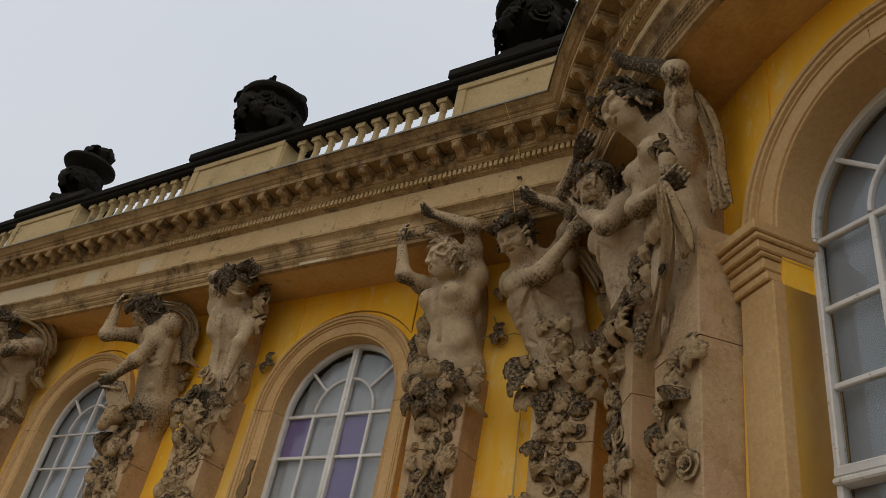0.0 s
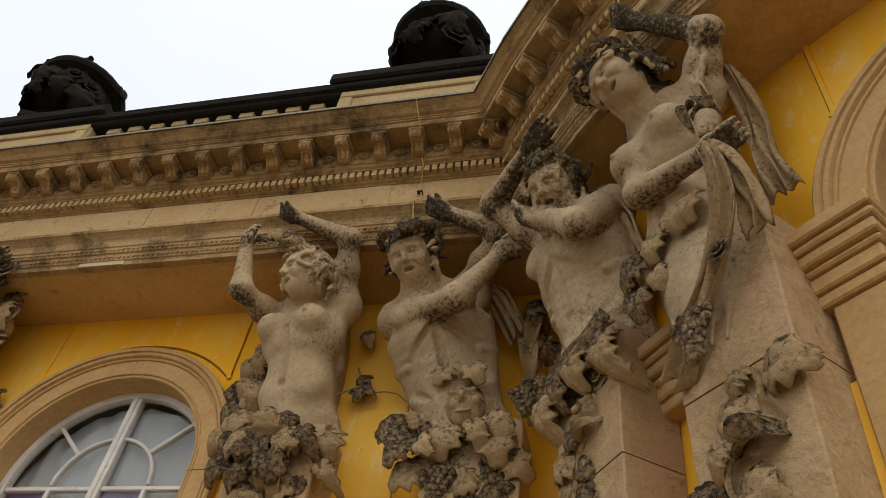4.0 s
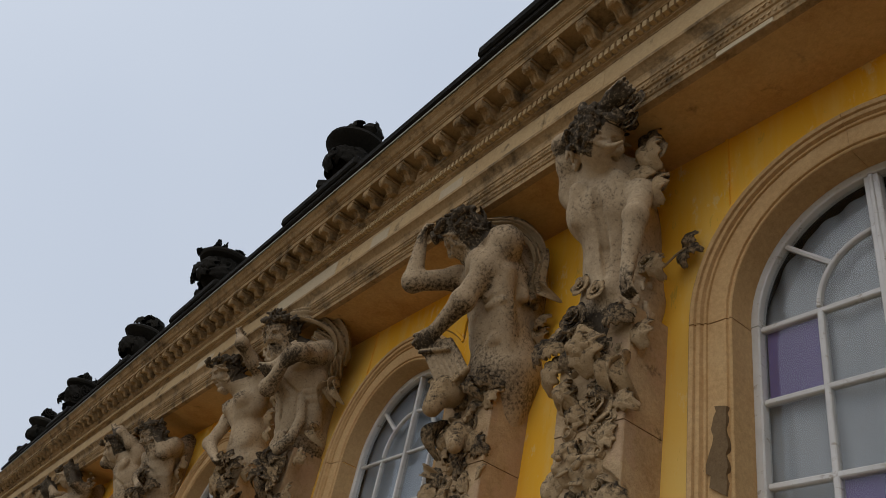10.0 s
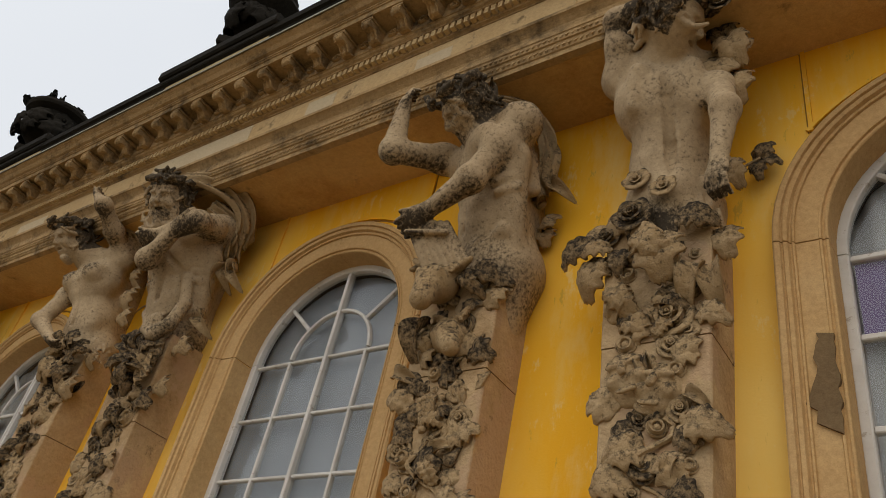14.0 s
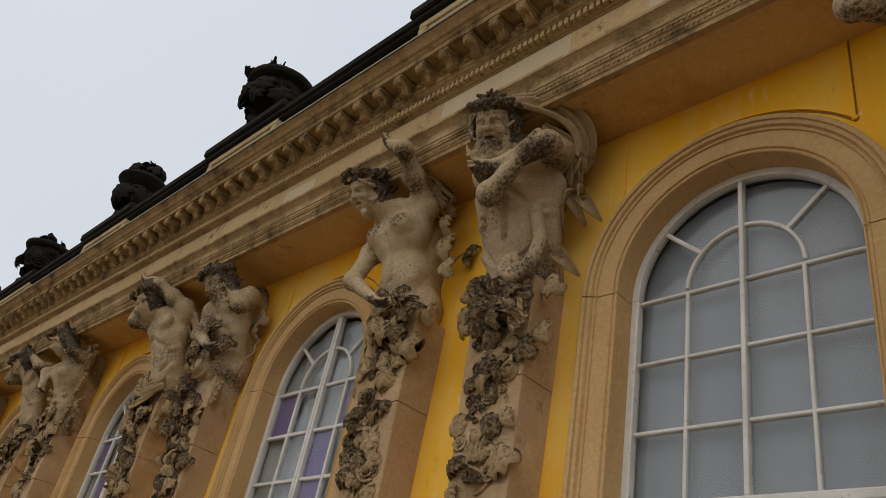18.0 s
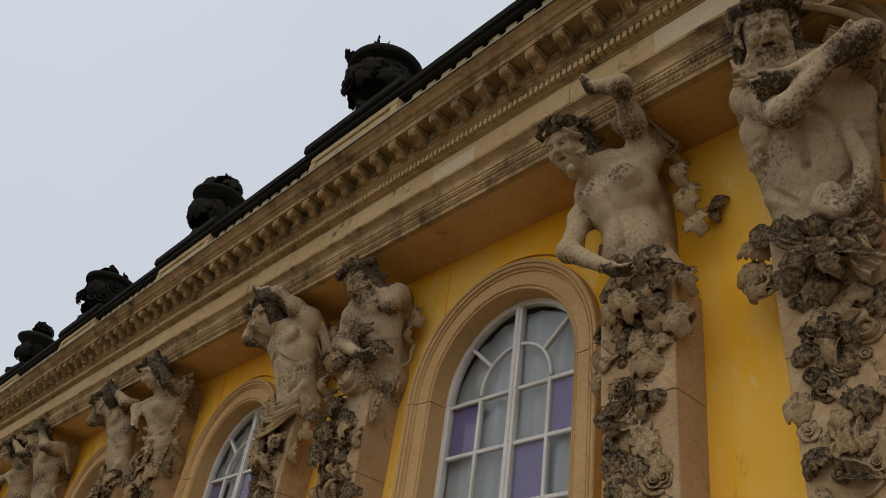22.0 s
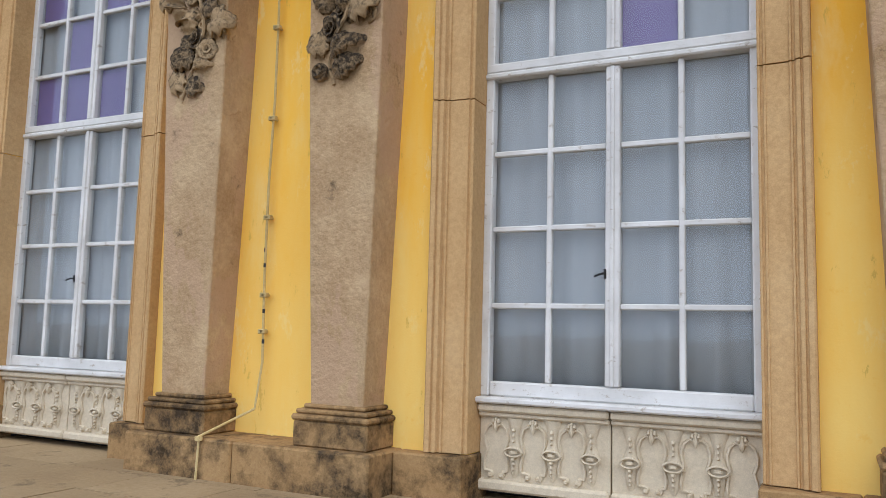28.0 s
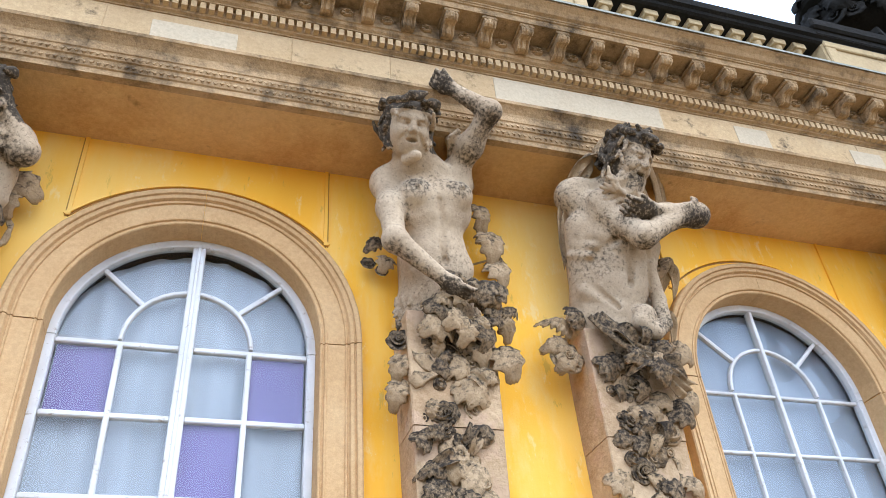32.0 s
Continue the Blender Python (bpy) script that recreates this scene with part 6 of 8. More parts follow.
# man with crossed arms
p = SHAFTS["C2"]
for k, x, z, sz, a, d, dark in (("lily", 0.62, 6.05, 0.34, -10, 0.20, 0), ("lily", 0.58, 6.0, 0.36, 14, 0.26, 0), ("lily", 0.66, 5.98, 0.30, -34, 0.18, 0), ("lily", 0.46, 5.42, 0.30, -40, 0.2, 0),
                                ("vine", 0.42, 5.02, 0.26, -62, 0.34, 0), ("vine", 0.40, 4.62, 0.24, -40, 0.34, 0), ("vine", 0.24, 4.44, 0.26, -60, 0.42, 1)):
    carve(p, k, x, z, sz, a, d, dark, -10)
for k, x, z, sz, a, d, dark in (("swag", 0.02, 4.98, 0.72, 24, 0.46, 1), ("swag", 0.08, 4.86, 0.66, 40, 0.48, 1), ("fall", 0.16, 4.98, 0.5, -24, 0.46, 0), ("rose", -0.05, 4.62, 0.13, 0, 0.43, 0), ("rose", -0.12, 4.30, 0.13, 0, 0.43, 1),
                                ("frond", 0.02, 4.42, 0.28, 20, 0.43, 1), ("oak", -0.14, 4.20, 0.2, 60, 0.42, 1), ("ring", 0.20, 4.22, 0.20, 0, 0.41, 0), ("lily", 0.02, 4.20, 0.22, 10, 0.44, 0), ("lily", 0.12, 4.30, 0.2, -10, 0.44, 1)):
    carve(p, k, x, z, sz, a, d, dark, -6)
for k, x, z, sz, a, d, dark in (("rose", -0.50, 4.88, 0.20, 0, 0.26, 0), ("oak", -0.46, 5.02, 0.26, 75, 0.26, 0), ("frond", -0.42, 5.10, 0.30, 125, 0.26, 0), ("oak", -0.38, 5.12, 0.24, 160, 0.28, 1), ("vine", -0.46, 4.92, 0.22, 40, 0.28, 0), ("arc", 0.10, 3.92, 0.62, -10, 0.41, 0), ("ribbon", 0.0, 3.86, 0.8, 0, 0.41, 0), ("fall", 0.06, 3.86, 0.42, 12, 0.41, 0)):
    carve(p, k, x, z, sz, a, d, dark, -6)
wreath(p, 0.06, 4.82, 0.50, 0.22, 9, 6, 0.8, 0.22, ("lily", "oak"))
drapery(p, [(0.12, 0.96, 6.86), (0.38, 0.84, 6.86), (0.62, 0.62, 6.78), (0.74, 0.44, 6.60), (0.70, 0.32, 6.40), (0.56, 0.26, 6.28)], (0.6, 0.5, 0.8), 0.13, 0.12, 3, 0.04)
drapery(p, [(0.40, 0.66, 6.62), (0.58, 0.46, 6.50), (0.62, 0.34, 6.30), (0.54, 0.26, 6.12)], (0.6, 0.5, 0.8), 0.10, 0.09, 3, 0.035)
drapery(p, [(0.02, 0.98, 6.86), (-0.22, 0.76, 6.64), (-0.36, 0.54, 6.32), (-0.38, 0.42, 6.05), (-0.34, 0.36, 5.80)], (0.6, -0.5, 0.6), 0.09, 0.05, 2, 0.03)
vine(p, 12, 3.62, 3.2, 0.6, 0.3, 0.12)

# stooping faun
p = SHAFTS["B1"]
for k, x, z, sz, a, d, dark in (("beast", -0.12, 4.80, 1.15, 12, 0.52, 0), ("beast", 0.02, 4.40, 0.95, -22, 0.42, 0), ("lily", -0.22, 4.62, 0.36, 6, 0.46, 1), ("frond", -0.26, 4.55, 0.30, -20, 0.44, 0), ("oak", 0.14, 4.98, 0.28, -60, 0.52, 1),
                                ("frond", 0.06, 4.96, 0.30, -30, 0.54, 1), ("oak", 0.24, 4.88, 0.22, -80, 0.44, 1), ("ring", -0.06, 4.05, 0.08, 45, 0.41, 0), ("arc", 0.06, 3.98, 0.6, -60, 0.41, 0)):
    carve(p, k, x, z, sz, a, d, dark, -4)
for k, x, z, sz, a, d, dark in (("vine", -0.20, 4.16, 0.24, 60, 0.42, 1), ("vine", -0.18, 3.84, 0.2, 70, 0.42, 1), ("bunch", -0.06, 3.98, 0.30, 0, 0.40, 0), ("ribbon", 0.16, 4.0, 0.7, 50, 0.41, 0), ("ribbon", 0.14, 3.66, 0.6, -30, 0.41, 1), ("fall", 0.44, 6.42, 0.62, -6, 0.16, 0), ("lily", 0.50, 5.92, 0.26, -60, 0.16, 0), ("ring", 0.42, 5.80, 0.09, 0, 0.14, 0)):
    carve(p, k, x, z, sz, a, d, dark, -4)
sprig(p, 0.44, 5.60, 1, 8, False, 0.06, 0.2)
drapery(p, [(0.14, 0.72, 6.58), (0.34, 0.50, 6.62), (0.46, 0.30, 6.46), (0.47, 0.20, 6.20), (0.42, 0.14, 6.02)], (0.6, 0.5, 0.8), 0.09, 0.07, 3, 0.04)
vine(p, 13, 3.74, 3.25, 0.45, 0.3, 0.12)

# woman among roses
p = SHAFTS["B2"]
for k, x, z, sz, a, d, dark in (("rose", 0.66, 6.74, 0.16, 0, 0.84, 1), ("rose", 0.58, 6.62, 0.12, 30, 0.80, 1), ("bloom", 0.54, 6.50, 0.25, 0, 0.46, 0), ("oak", 0.52, 6.62, 0.36, -16, 0.50, 0), ("vine", 0.46, 6.46, 0.34, 6, 0.46, 0), ("bloom", 0.52, 6.22, 0.22, 25, 0.38, 0), ("vine", 0.50, 6.30, 0.32, -10, 0.40, 0), ("oak", 0.44, 6.90, 0.34, -14, 0.40, 1), ("bloom", -0.12, 5.42, 0.16, 0, 0.56, 0), ("bloom", 0.08, 5.28, 0.15, 20, 0.58, 0),
                                ("rose", -0.12, 5.08, 0.19, 0, 0.58, 1), ("rose", -0.36, 5.04, 0.15, 0, 0.46, 1), ("oak", -0.42, 5.02, 0.30, 60, 0.42, 1), ("oak", -0.38, 4.90, 0.34, 20, 0.40, 0)):
    carve(p, k, x, z, sz, a, d, dark, -6)
for k, x, z, sz, a, d, dark in (("frond", -0.08, 4.90, 0.42, -30, 0.50, 0), ("vine", 0.04, 4.86, 0.36, -10, 0.52, 0), ("oak", 0.16, 5.02, 0.28, -70, 0.52, 1), ("vine", 0.40, 4.96, 0.24, -10, 0.34, 0), ("rose", 0.34, 5.0, 0.10, 0, 0.46, 0),
                                ("lily", 0.34, 4.66, 0.34, -14, 0.40, 0), ("lily", 0.28, 4.66, 0.32, 10, 0.42, 0), ("frond", -0.28, 4.62, 0.36, -20, 0.43, 0), ("oak", -0.22, 4.36, 0.26, -60, 0.42, 0), ("rose", 0.10, 4.32, 0.21, 0, 0.42, 0)):
    carve(p, k, x, z, sz, a, d, dark, -6)
for k, x, z, sz, a, d, dark in (("oak", 0.24, 4.36, 0.24, -60, 0.41, 0), ("vine", 0.14, 4.18, 0.22, -30, 0.42, 0), ("mask", -0.15, 3.95, 1.0, -14, 0.42, 0), ("mask", 0.03, 3.86, 1.0, 10, 0.41, 0), ("bloom", -0.28, 3.86, 0.12, 0, 0.41, 1), ("vine", -0.10, 3.66, 0.2, 40, 0.41, 1), ("rose", 0.38, 5.55, 0.14, 0, 0.28, 0), ("oak", 0.42, 5.6, 0.26, -20, 0.26, 0)):
    carve(p, k, x, z, sz, a, d, dark, -6)
wreath(p, -0.25, 4.96, 0.42, 0.2, 7, 9, 0.6, 0.24)
sprig(p, 0.60, 5.72, 1, 10)
vine(p, 14, 3.66, 3.2, 0.6, 0.35, 0.12)

# woman with the garland
p = SHAFTS["A1"]
for k, x, z, sz, a, d, dark in (("bloom", -0.50, 6.75, 0.12, 0, 0.94, 1), ("bloom", -0.36, 6.72, 0.12, 30, 0.96, 1), ("oak", -0.44, 6.80, 0.22, -70, 0.94, 0), ("vine", -0.30, 6.74, 0.20, -80, 0.95, 1), ("frond", -0.22, 6.70, 0.2, -50, 0.95, 0),
                                ("rose", -0.54, 6.10, 0.12, 0, 0.16, 0), ("frond", -0.50, 6.10, 0.34, 10, 0.16, 0), ("frond", -0.44, 5.72, 0.36, 6, 0.2, 0), ("oak", -0.46, 5.40, 0.30, 12, 0.22, 0)):
    carve(p, k, x, z, sz, a, d, dark, -6)
for k, x, z, sz, a, d, dark in (("rose", -0.28, 4.98, 0.17, 0, 0.46, 1), ("rose", -0.40, 4.82, 0.13, 0, 0.40, 1), ("oak", -0.34, 4.86, 0.30, 30, 0.42, 1), ("vine", -0.10, 5.0, 0.30, 10, 0.48, 1), ("oak", 0.08, 5.02, 0.30, -10, 0.50, 0), ("frond", 0.2, 5.06, 0.34, -20, 0.48, 1),
                                ("vine", 0.38, 5.08, 0.28, -10, 0.30, 0), ("frond", 0.36, 4.80, 0.32, -30, 0.36, 0), ("lily", 0.10, 4.72, 0.30, -10, 0.44, 0)):
    carve(p, k, x, z, sz, a, d, dark, -6)
wreath(p, -0.05, 4.86, 0.46, 0.26, 10, 12, 0.5, 0.26)
for k, x, z, sz, a, d, dark in (("oak", -0.56, 6.26, 0.26, 10, 0.10, 0), ("vine", -0.60, 6.06, 0.24, 30, 0.10, 0), ("oak", -0.54, 5.94, 0.28, -6, 0.12, 1), ("frond", -0.58, 5.84, 0.30, 16, 0.12, 0), ("vine", -0.52, 5.66, 0.26, -10, 0.14, 0),
                                ("oak", -0.60, 5.58, 0.26, 34, 0.12, 1), ("vine", -0.54, 5.42, 0.28, 8, 0.16, 0), ("oak", -0.60, 5.28, 0.28, 24, 0.16, 0), ("frond", -0.50, 5.20, 0.34, 4, 0.22, 1), ("oak", 0.36, 6.34, 0.20, -20, 0.10, 0)):
    carve(p, k, x, z, sz, a, d, dark, -6)
sprig(p, -0.72, 5.72, -1, 13)
bm = fresh()
tube(bm, [(0.34, -0.07, 5.96), (0.40, -0.06, 5.82), (0.47, -0.05, 5.70)] + [(0.50 + 0.06 * math.cos(a), -0.05, 5.63 + 0.06 * math.sin(a)) for a in np.linspace(2.2, -4.2, 14)] + [(0.62, -0.05, 5.70), (0.74, -0.05, 5.67), (0.84, -0.05, 5.58)], 0.010, 5, 0.6)
part("carved_tendril", bm, FOLI, p, "thin curling vine tendril", True)
sprig(p, 0.42, 5.72, 1, 14)
vine(p, 15, 4.62, 3.25, 0.35, 0.35, 0.12)

# youth with the mask and the grapes
p = SHAFTS["A2"]
for k, x, z, sz, a, d, dark in (("mask", -0.08, 5.22, 1.0, -10, 0.52, 0), ("vine", -0.16, 5.02, 0.30, 14, 0.50, 0), ("frond", 0.0, 5.06, 0.36, -12, 0.50, 0), ("oak", 0.10, 5.10, 0.32, -40, 0.48, 0), ("vine", 0.16, 4.96, 0.3, -10, 0.5, 0), ("vine", -0.20, 5.50, 0.20, 30, 0.56, 0), ("vine", -0.06, 5.52, 0.22, -30, 0.56, 0), ("oak", -0.14, 5.42, 0.18, 90, 0.56, 0), ("bunch", 0.40, 6.0, 0.40, 0, 0.2, 0),
                                ("bunch", 0.42, 5.62, 0.34, 0, 0.18, 0), ("frond", 0.36, 6.40, 0.34, -10, 0.2, 0), ("ring", -0.30, 4.88, 0.20, 0, 0.42, 0)):
    carve(p, k, x, z, sz, a, d, dark, -6)
for k, x, z, sz, a, d, dark in (("oak", -0.46, 5.06, 0.3, 80, 0.42, 1), ("oak", -0.42, 5.0, 0.26, 40, 0.42, 1), ("bunch", -0.22, 4.66, 0.34, 0, 0.42, 1), ("vine", -0.34, 4.72, 0.28, 60, 0.42, 0), ("vine", 0.22, 4.80, 0.28, -50, 0.42, 0), ("rose", 0.18, 4.48, 0.13, 0, 0.42, 0)):
    carve(p, k, x, z, sz, a, d, dark, -6)
wreath(p, -0.40, 4.92, 0.40, 0.18, 6, 16, 0.8, 0.24)
for k, x, z, sz, a, d, dark in (("vine", 0.44, 6.46, 0.26, 10, 0.24, 1), ("oak", 0.36, 6.28, 0.24, -20, 0.28, 1), ("lily", 0.42, 6.16, 0.30, 8, 0.26, 0), ("vine", 0.46, 5.98, 0.24, -14, 0.24, 1), ("lily", 0.36, 5.90, 0.34, -8, 0.26, 0), ("bunch", 0.44, 5.44, 0.36, 8, 0.22, 0), ("bunch", 0.34, 5.36, 0.30, -6, 0.26, 1), ("vine", 0.42, 5.56, 0.22, 30, 0.26, 1)):
    carve(p, k, x, z, sz, a, d, dark, -6)
vine(p, 16, 4.58, 3.2, 0.4, 0.3, 0.12)

# bowed man in the corner
p = SHAFTS["H1"]
for k, x, z, sz, a, d, dark in (("swag", 0.0, 5.06, 0.66, 0, 0.40, 1), ("vine", -0.30, 5.08, 0.34, 20, 0.36, 0), ("oak", -0.14, 5.08, 0.36, 8, 0.44, 1), ("oak", 0.04, 5.08, 0.36, -4, 0.46, 0), ("vine", 0.22, 5.08, 0.34, -14, 0.42, 1), ("frond", 0.32, 5.02, 0.46, -6, 0.34, 0), ("frond", -0.32, 5.02, 0.50, 6, 0.34, 0), ("bloom", -0.10, 4.84, 0.14, 0, 0.42, 1), ("rose", 0.16, 4.82, 0.15, 0, 0.42, 0), ("bunch", -0.42, 5.5, 0.44, 0, 0.2, 1), ("bunch", -0.44, 5.9, 0.4, 0, 0.2, 1), ("oak", -0.40, 6.2, 0.3, 20, 0.2, 1), ("mask", 0.02, 4.62, 0.9, 0, 0.42, 0)):
    carve(p, k, x, z, sz, a, d, dark, -4)
vine(p, 17, 4.50, 3.2, 0.35, 0.25, 0.13)

# draped woman with the flower
p = SHAFTS["H2"]
for k, x, z, sz, a, d, dark in (("vine", -0.26, 5.34, 0.22, 20, 0.58, 0), ("vine", -0.10, 5.38, 0.22, -10, 0.62, 0), ("vine", 0.06, 5.38, 0.22, 14, 0.62, 0), ("oak", 0.20, 5.36, 0.20, -20, 0.58, 0), ("rose", -0.46, 5.22, 0.12, 0, 0.50, 1), ("oak", -0.46, 5.36, 0.26, 20, 0.48, 1), ("oak", -0.40, 5.24, 0.26, 50, 0.50, 1),
                                ("vine", -0.48, 5.10, 0.26, 10, 0.46, 1), ("oak", -0.36, 5.14, 0.24, -20, 0.52, 0), ("bunch", 0.02, 4.36, 0.34, 0, 0.62, 1), ("rose", 0.34, 5.80, 0.12, 20, 0.68, 1), ("lily", 0.36, 5.92, 0.20, -20, 0.68, 1), ("lily", 0.28, 5.92, 0.18, 15, 0.68, 1), ("rose", 0.20, 4.74, 0.10, 0, 0.60, 1)):
    carve(p, k, x, z, sz, a, d, dark, -4)
drapery(p, [(0.28, 0.70, 5.52), (0.34, 0.70, 5.25), (0.28, 0.62, 4.98), (0.10, 0.56, 4.72), (-0.12, 0.52, 4.48), (-0.32, 0.46, 4.26)], (1, 0, 0.45), 0.05, 0.08, 2, 0.028)
drapery(p, [(0.30, 0.70, 5.50), (0.38, 0.66, 5.25), (0.40, 0.58, 5.02), (0.36, 0.50, 4.84)], (1, -0.2, 0), 0.05, 0.10, 3, 0.03)
drapery(p, [(0.40, 0.46, 6.50), (0.40, 0.36, 6.30), (0.40, 0.28, 6.00), (0.38, 0.26, 5.66), (0.42, 0.24, 5.30)], (1, 0.35, 0), 0.05, 0.10, 3, 0.035)
vine(p, 18, 4.12, 3.2, 0.45, 0.3, 0.11)

# man with both arms over his head
p = SHAFTS["D1"]
for k, x, z, sz, a, d, dark in (("swag", 0.05, 5.24, 0.84, 16, 0.46, 0), ("swag", 0.0, 5.06, 0.80, -10, 0.46, 0), ("fall", -0.16, 5.16, 0.5, 12, 0.45, 0), ("arc", 0.02, 5.18, 0.7, 0, 0.5, 0), ("vine", 0.42, 5.0, 0.3, -50, 0.3, 0), ("oak", 0.40, 4.76, 0.28, -20, 0.34, 0), ("frond", 0.46, 6.5, 0.4, -10, 0.15, 0), ("oak", 0.48, 6.1, 0.36, -8, 0.15, 0), ("frond", 0.46, 5.75, 0.36, -8, 0.15, 0)):
    carve(p, k, x, z, sz, a, d, dark, -4)
wreath(p, -0.24, 4.96, 0.44, 0.16, 7, 20, 0.8, 0.24)
wreath(p, 0.02, 4.72, 0.44, 0.16, 6, 21, 0.4, 0.28)
vine(p, 19, 4.62, 3.1, 0.45, 0.3, 0.12)

# man leaning his head on one hand
p = SHAFTS["D2"]
for k, x, z, sz, a, d, dark in (("ring", 0.10, 5.26, 0.40, 0, 0.34, 0), ("bunch", 0.40, 5.0, 0.34, -10, 0.3, 0), ("vine", 0.48, 6.1, 0.3, -60, 0.15, 0), ("oak", 0.5, 6.02, 0.28, -10, 0.15, 0), ("arc", 0.45, 5.62, 0.7, 20, 0.1, 0), ("ring", 0.16, 4.74, 0.14, 0, 0.42, 0)):
    carve(p, k, x, z, sz, a, d, dark, -4)
wreath(p, 0.22, 5.50, 0.56, 0.26, 10, 22, 0.9, 0.26)
wreath(p, -0.22, 4.84, 0.44, 0.2, 9, 23, 0.95, 0.28)
wreath(p, -0.05, 4.5, 0.43, 0.16, 6, 24, 0.8, 0.26)
carve(p, "mask", 0.0, 4.05, 0.95, 0, 0.41)
vine(p, 20, 4.30, 3.05, 0.6, 0.3, 0.11)

for n, top, foot, count, dark in (("B2", 4.85, 3.15, 52, 0.4), ("B1", 4.80, 3.15, 40, 0.4), ("A1", 4.80, 3.2, 34, 0.4), ("A2", 4.80, 3.2, 34, 0.4), ("C1", 4.95, 3.25, 38, 0.45), ("C2", 4.90, 3.25, 38, 0.55), ("D1", 4.85, 3.5, 26, 0.4), ("D2", 4.80, 3.5, 26, 0.6)):
    thicket(SHAFTS[n], ord(n[0]) + int(n[1]) * 31, top, foot, count, dark)

for i, n in enumerate(("E1", "E2", "F1", "F2", "G1", "G2")):
    p = SHAFTS[n]
    wreath(p, 0.05 * (-1) ** i, 5.0, 0.50, 0.28, 11, 30 + i, 0.5, 0.28)
    wreath(p, 0.0, 4.7, 0.43, 0.2, 6, 40 + i, 0.5, 0.26)
    vine(p, 50 + i, 4.62, 3.1, 0.45, 0.3, 0.12)
    for s in (-1, 1):
        carve(p, "frond", s * 0.44, 5.7, 0.36, -s * 10, 0.2, False, -6)
        carve(p, "oak", s * 0.42, 5.3, 0.32, -s * 14, 0.24, bool(i % 2), -6)
drapery(SHAFTS["G1"], [(-0.20, 0.98, 6.80), (-0.40, 0.74, 6.86), (-0.62, 0.46, 6.80), (-0.70, 0.32, 6.55), (-0.66, 0.22, 6.20)], (-0.6, 0.5, 0.8), 0.13, 0.10, 3, 0.04, dark=True)
drapery(SHAFTS["G1"], [(0.30, 0.60, 6.80), (0.50, 0.44, 6.60), (0.52, 0.30, 6.20), (0.46, 0.22, 5.80)], (0.6, 0.5, 0.8), 0.13, 0.10, 3, 0.04)
for x, z in ((0.42, 6.55), (0.40, 6.1), (0.30, 5.5)):
    carve(SHAFTS["E2"], "bunch", x, z, 0.42, 0, 0.3)
    carve(SHAFTS["E2"], "bunch", x - 0.2, z - 0.1, 0.36, 0, 0.4)

# plinth course
plinth = thing("trim_plinth", "low sandstone plinth course with dark damp stains", "plinth", kind="structure")
for n, x in zip("ABCDEFG", PAIR_X):
    x1 = x + 1.17 if n != "A" else CORNER - 0.3
    bm = fresh()
    block(bm, x - 1.17, x - 0.05, 0.0, 0.50, -0.16, 0.31, bev=0.015)
    part("plinth_stone", bm, PLINTH, plinth)
    bm = fresh()
    block(bm, x - 0.045, x1, 0.0, 0.497, -0.16, 0.31, bev=0.015)
    part("plinth_stone", bm, PLINTH, plinth)
for x in WINDOW_X:
    for s in (-1, 1):
        a, b = x + s * (HALF - 0.03), x + s * 1.525
        bm = fresh()
        block(bm, min(a, b), max(a, b), -0.30, 0.17, -0.16, 0.306, bev=0.012)
        part("plinth_stone", bm, PLINTH, plinth)
bm = fresh()
block(bm, 0.35, W0_U - 1.02, 0.0, 0.45, -0.16, 0.31, bow, 0.012, 0.3)
block(bm, W0_U + 1.02, BOW_END - 2, 0.0, 0.2, -0.16, 0.31, bow, 0.012, 0.4)
part("plinth_stone", bm, PLINTH, plinth)

# impost and jamb pilaster beside the bow's window
pilaster = thing("bow_pilaster", "sandstone jamb pilaster with a stepped impost cap beside the bow window", "pilaster")
for s, w in ((-1, 0.62), (1, 0.62)):
    a, b = W0_U + s * 1.0, W0_U + s * 1.36
    bm = fresh()
    block(bm, min(a, b), max(a, b), -0.40, 0.10, 0.31, 4.52, bow, 0.012, 0.3)
    part("shaft", bm, SURR, pilaster)
    a, b = W0_U + s * 1.02, W0_U + 1.62 if s > 0 else 1.20
    for d, z0, z1, e in ((0.13, 4.52, 4.60, 0.0), (0.155, 4.602, 4.70, 0.0), (0.18, 4.702, 4.74, 0.02), (0.215, 4.742, 4.82, 0.03), (0.24, 4.822, 4.87, 0.05), (0.27, 4.872, 4.968, 0.06)):
        bm = fresh()
        block(bm, min(a, b) - e, max(a, b) + e, -0.30, d, z0, z1, bow, 0.012, 0.3)
        part("impost_course", bm, SURR, pilaster)
bm = fresh()
block(bm, W0_U - 1.62, W0_U - 1.30, 0.0, 0.07, 0.31, 4.10, bow, 0.01, 0.3)
part("sunk_panel", bm, YELLOW, pilaster, "yellow limewashed strip beside the jamb")

# ---- carved figures ----


def drape(c, flip, points, r, folds, rg, spread, k=0.012):
    carve_cloth(c, [flip(v) for v in points], r, folds, rg, spread, k)


def fold_line(c, flip, points, r0, r1, k=0.02):
    """One long rounded fold through the points."""
    pts = [np.array(flip(v)) for v in points]
    n = len(pts) - 1
    for i, (p, q) in enumerate(zip(pts, pts[1:])):
        c.cap(p, q, r0 + (r1 - r0) * i / n, r0 + (r1 - r0) * (i + 1) / n, k)


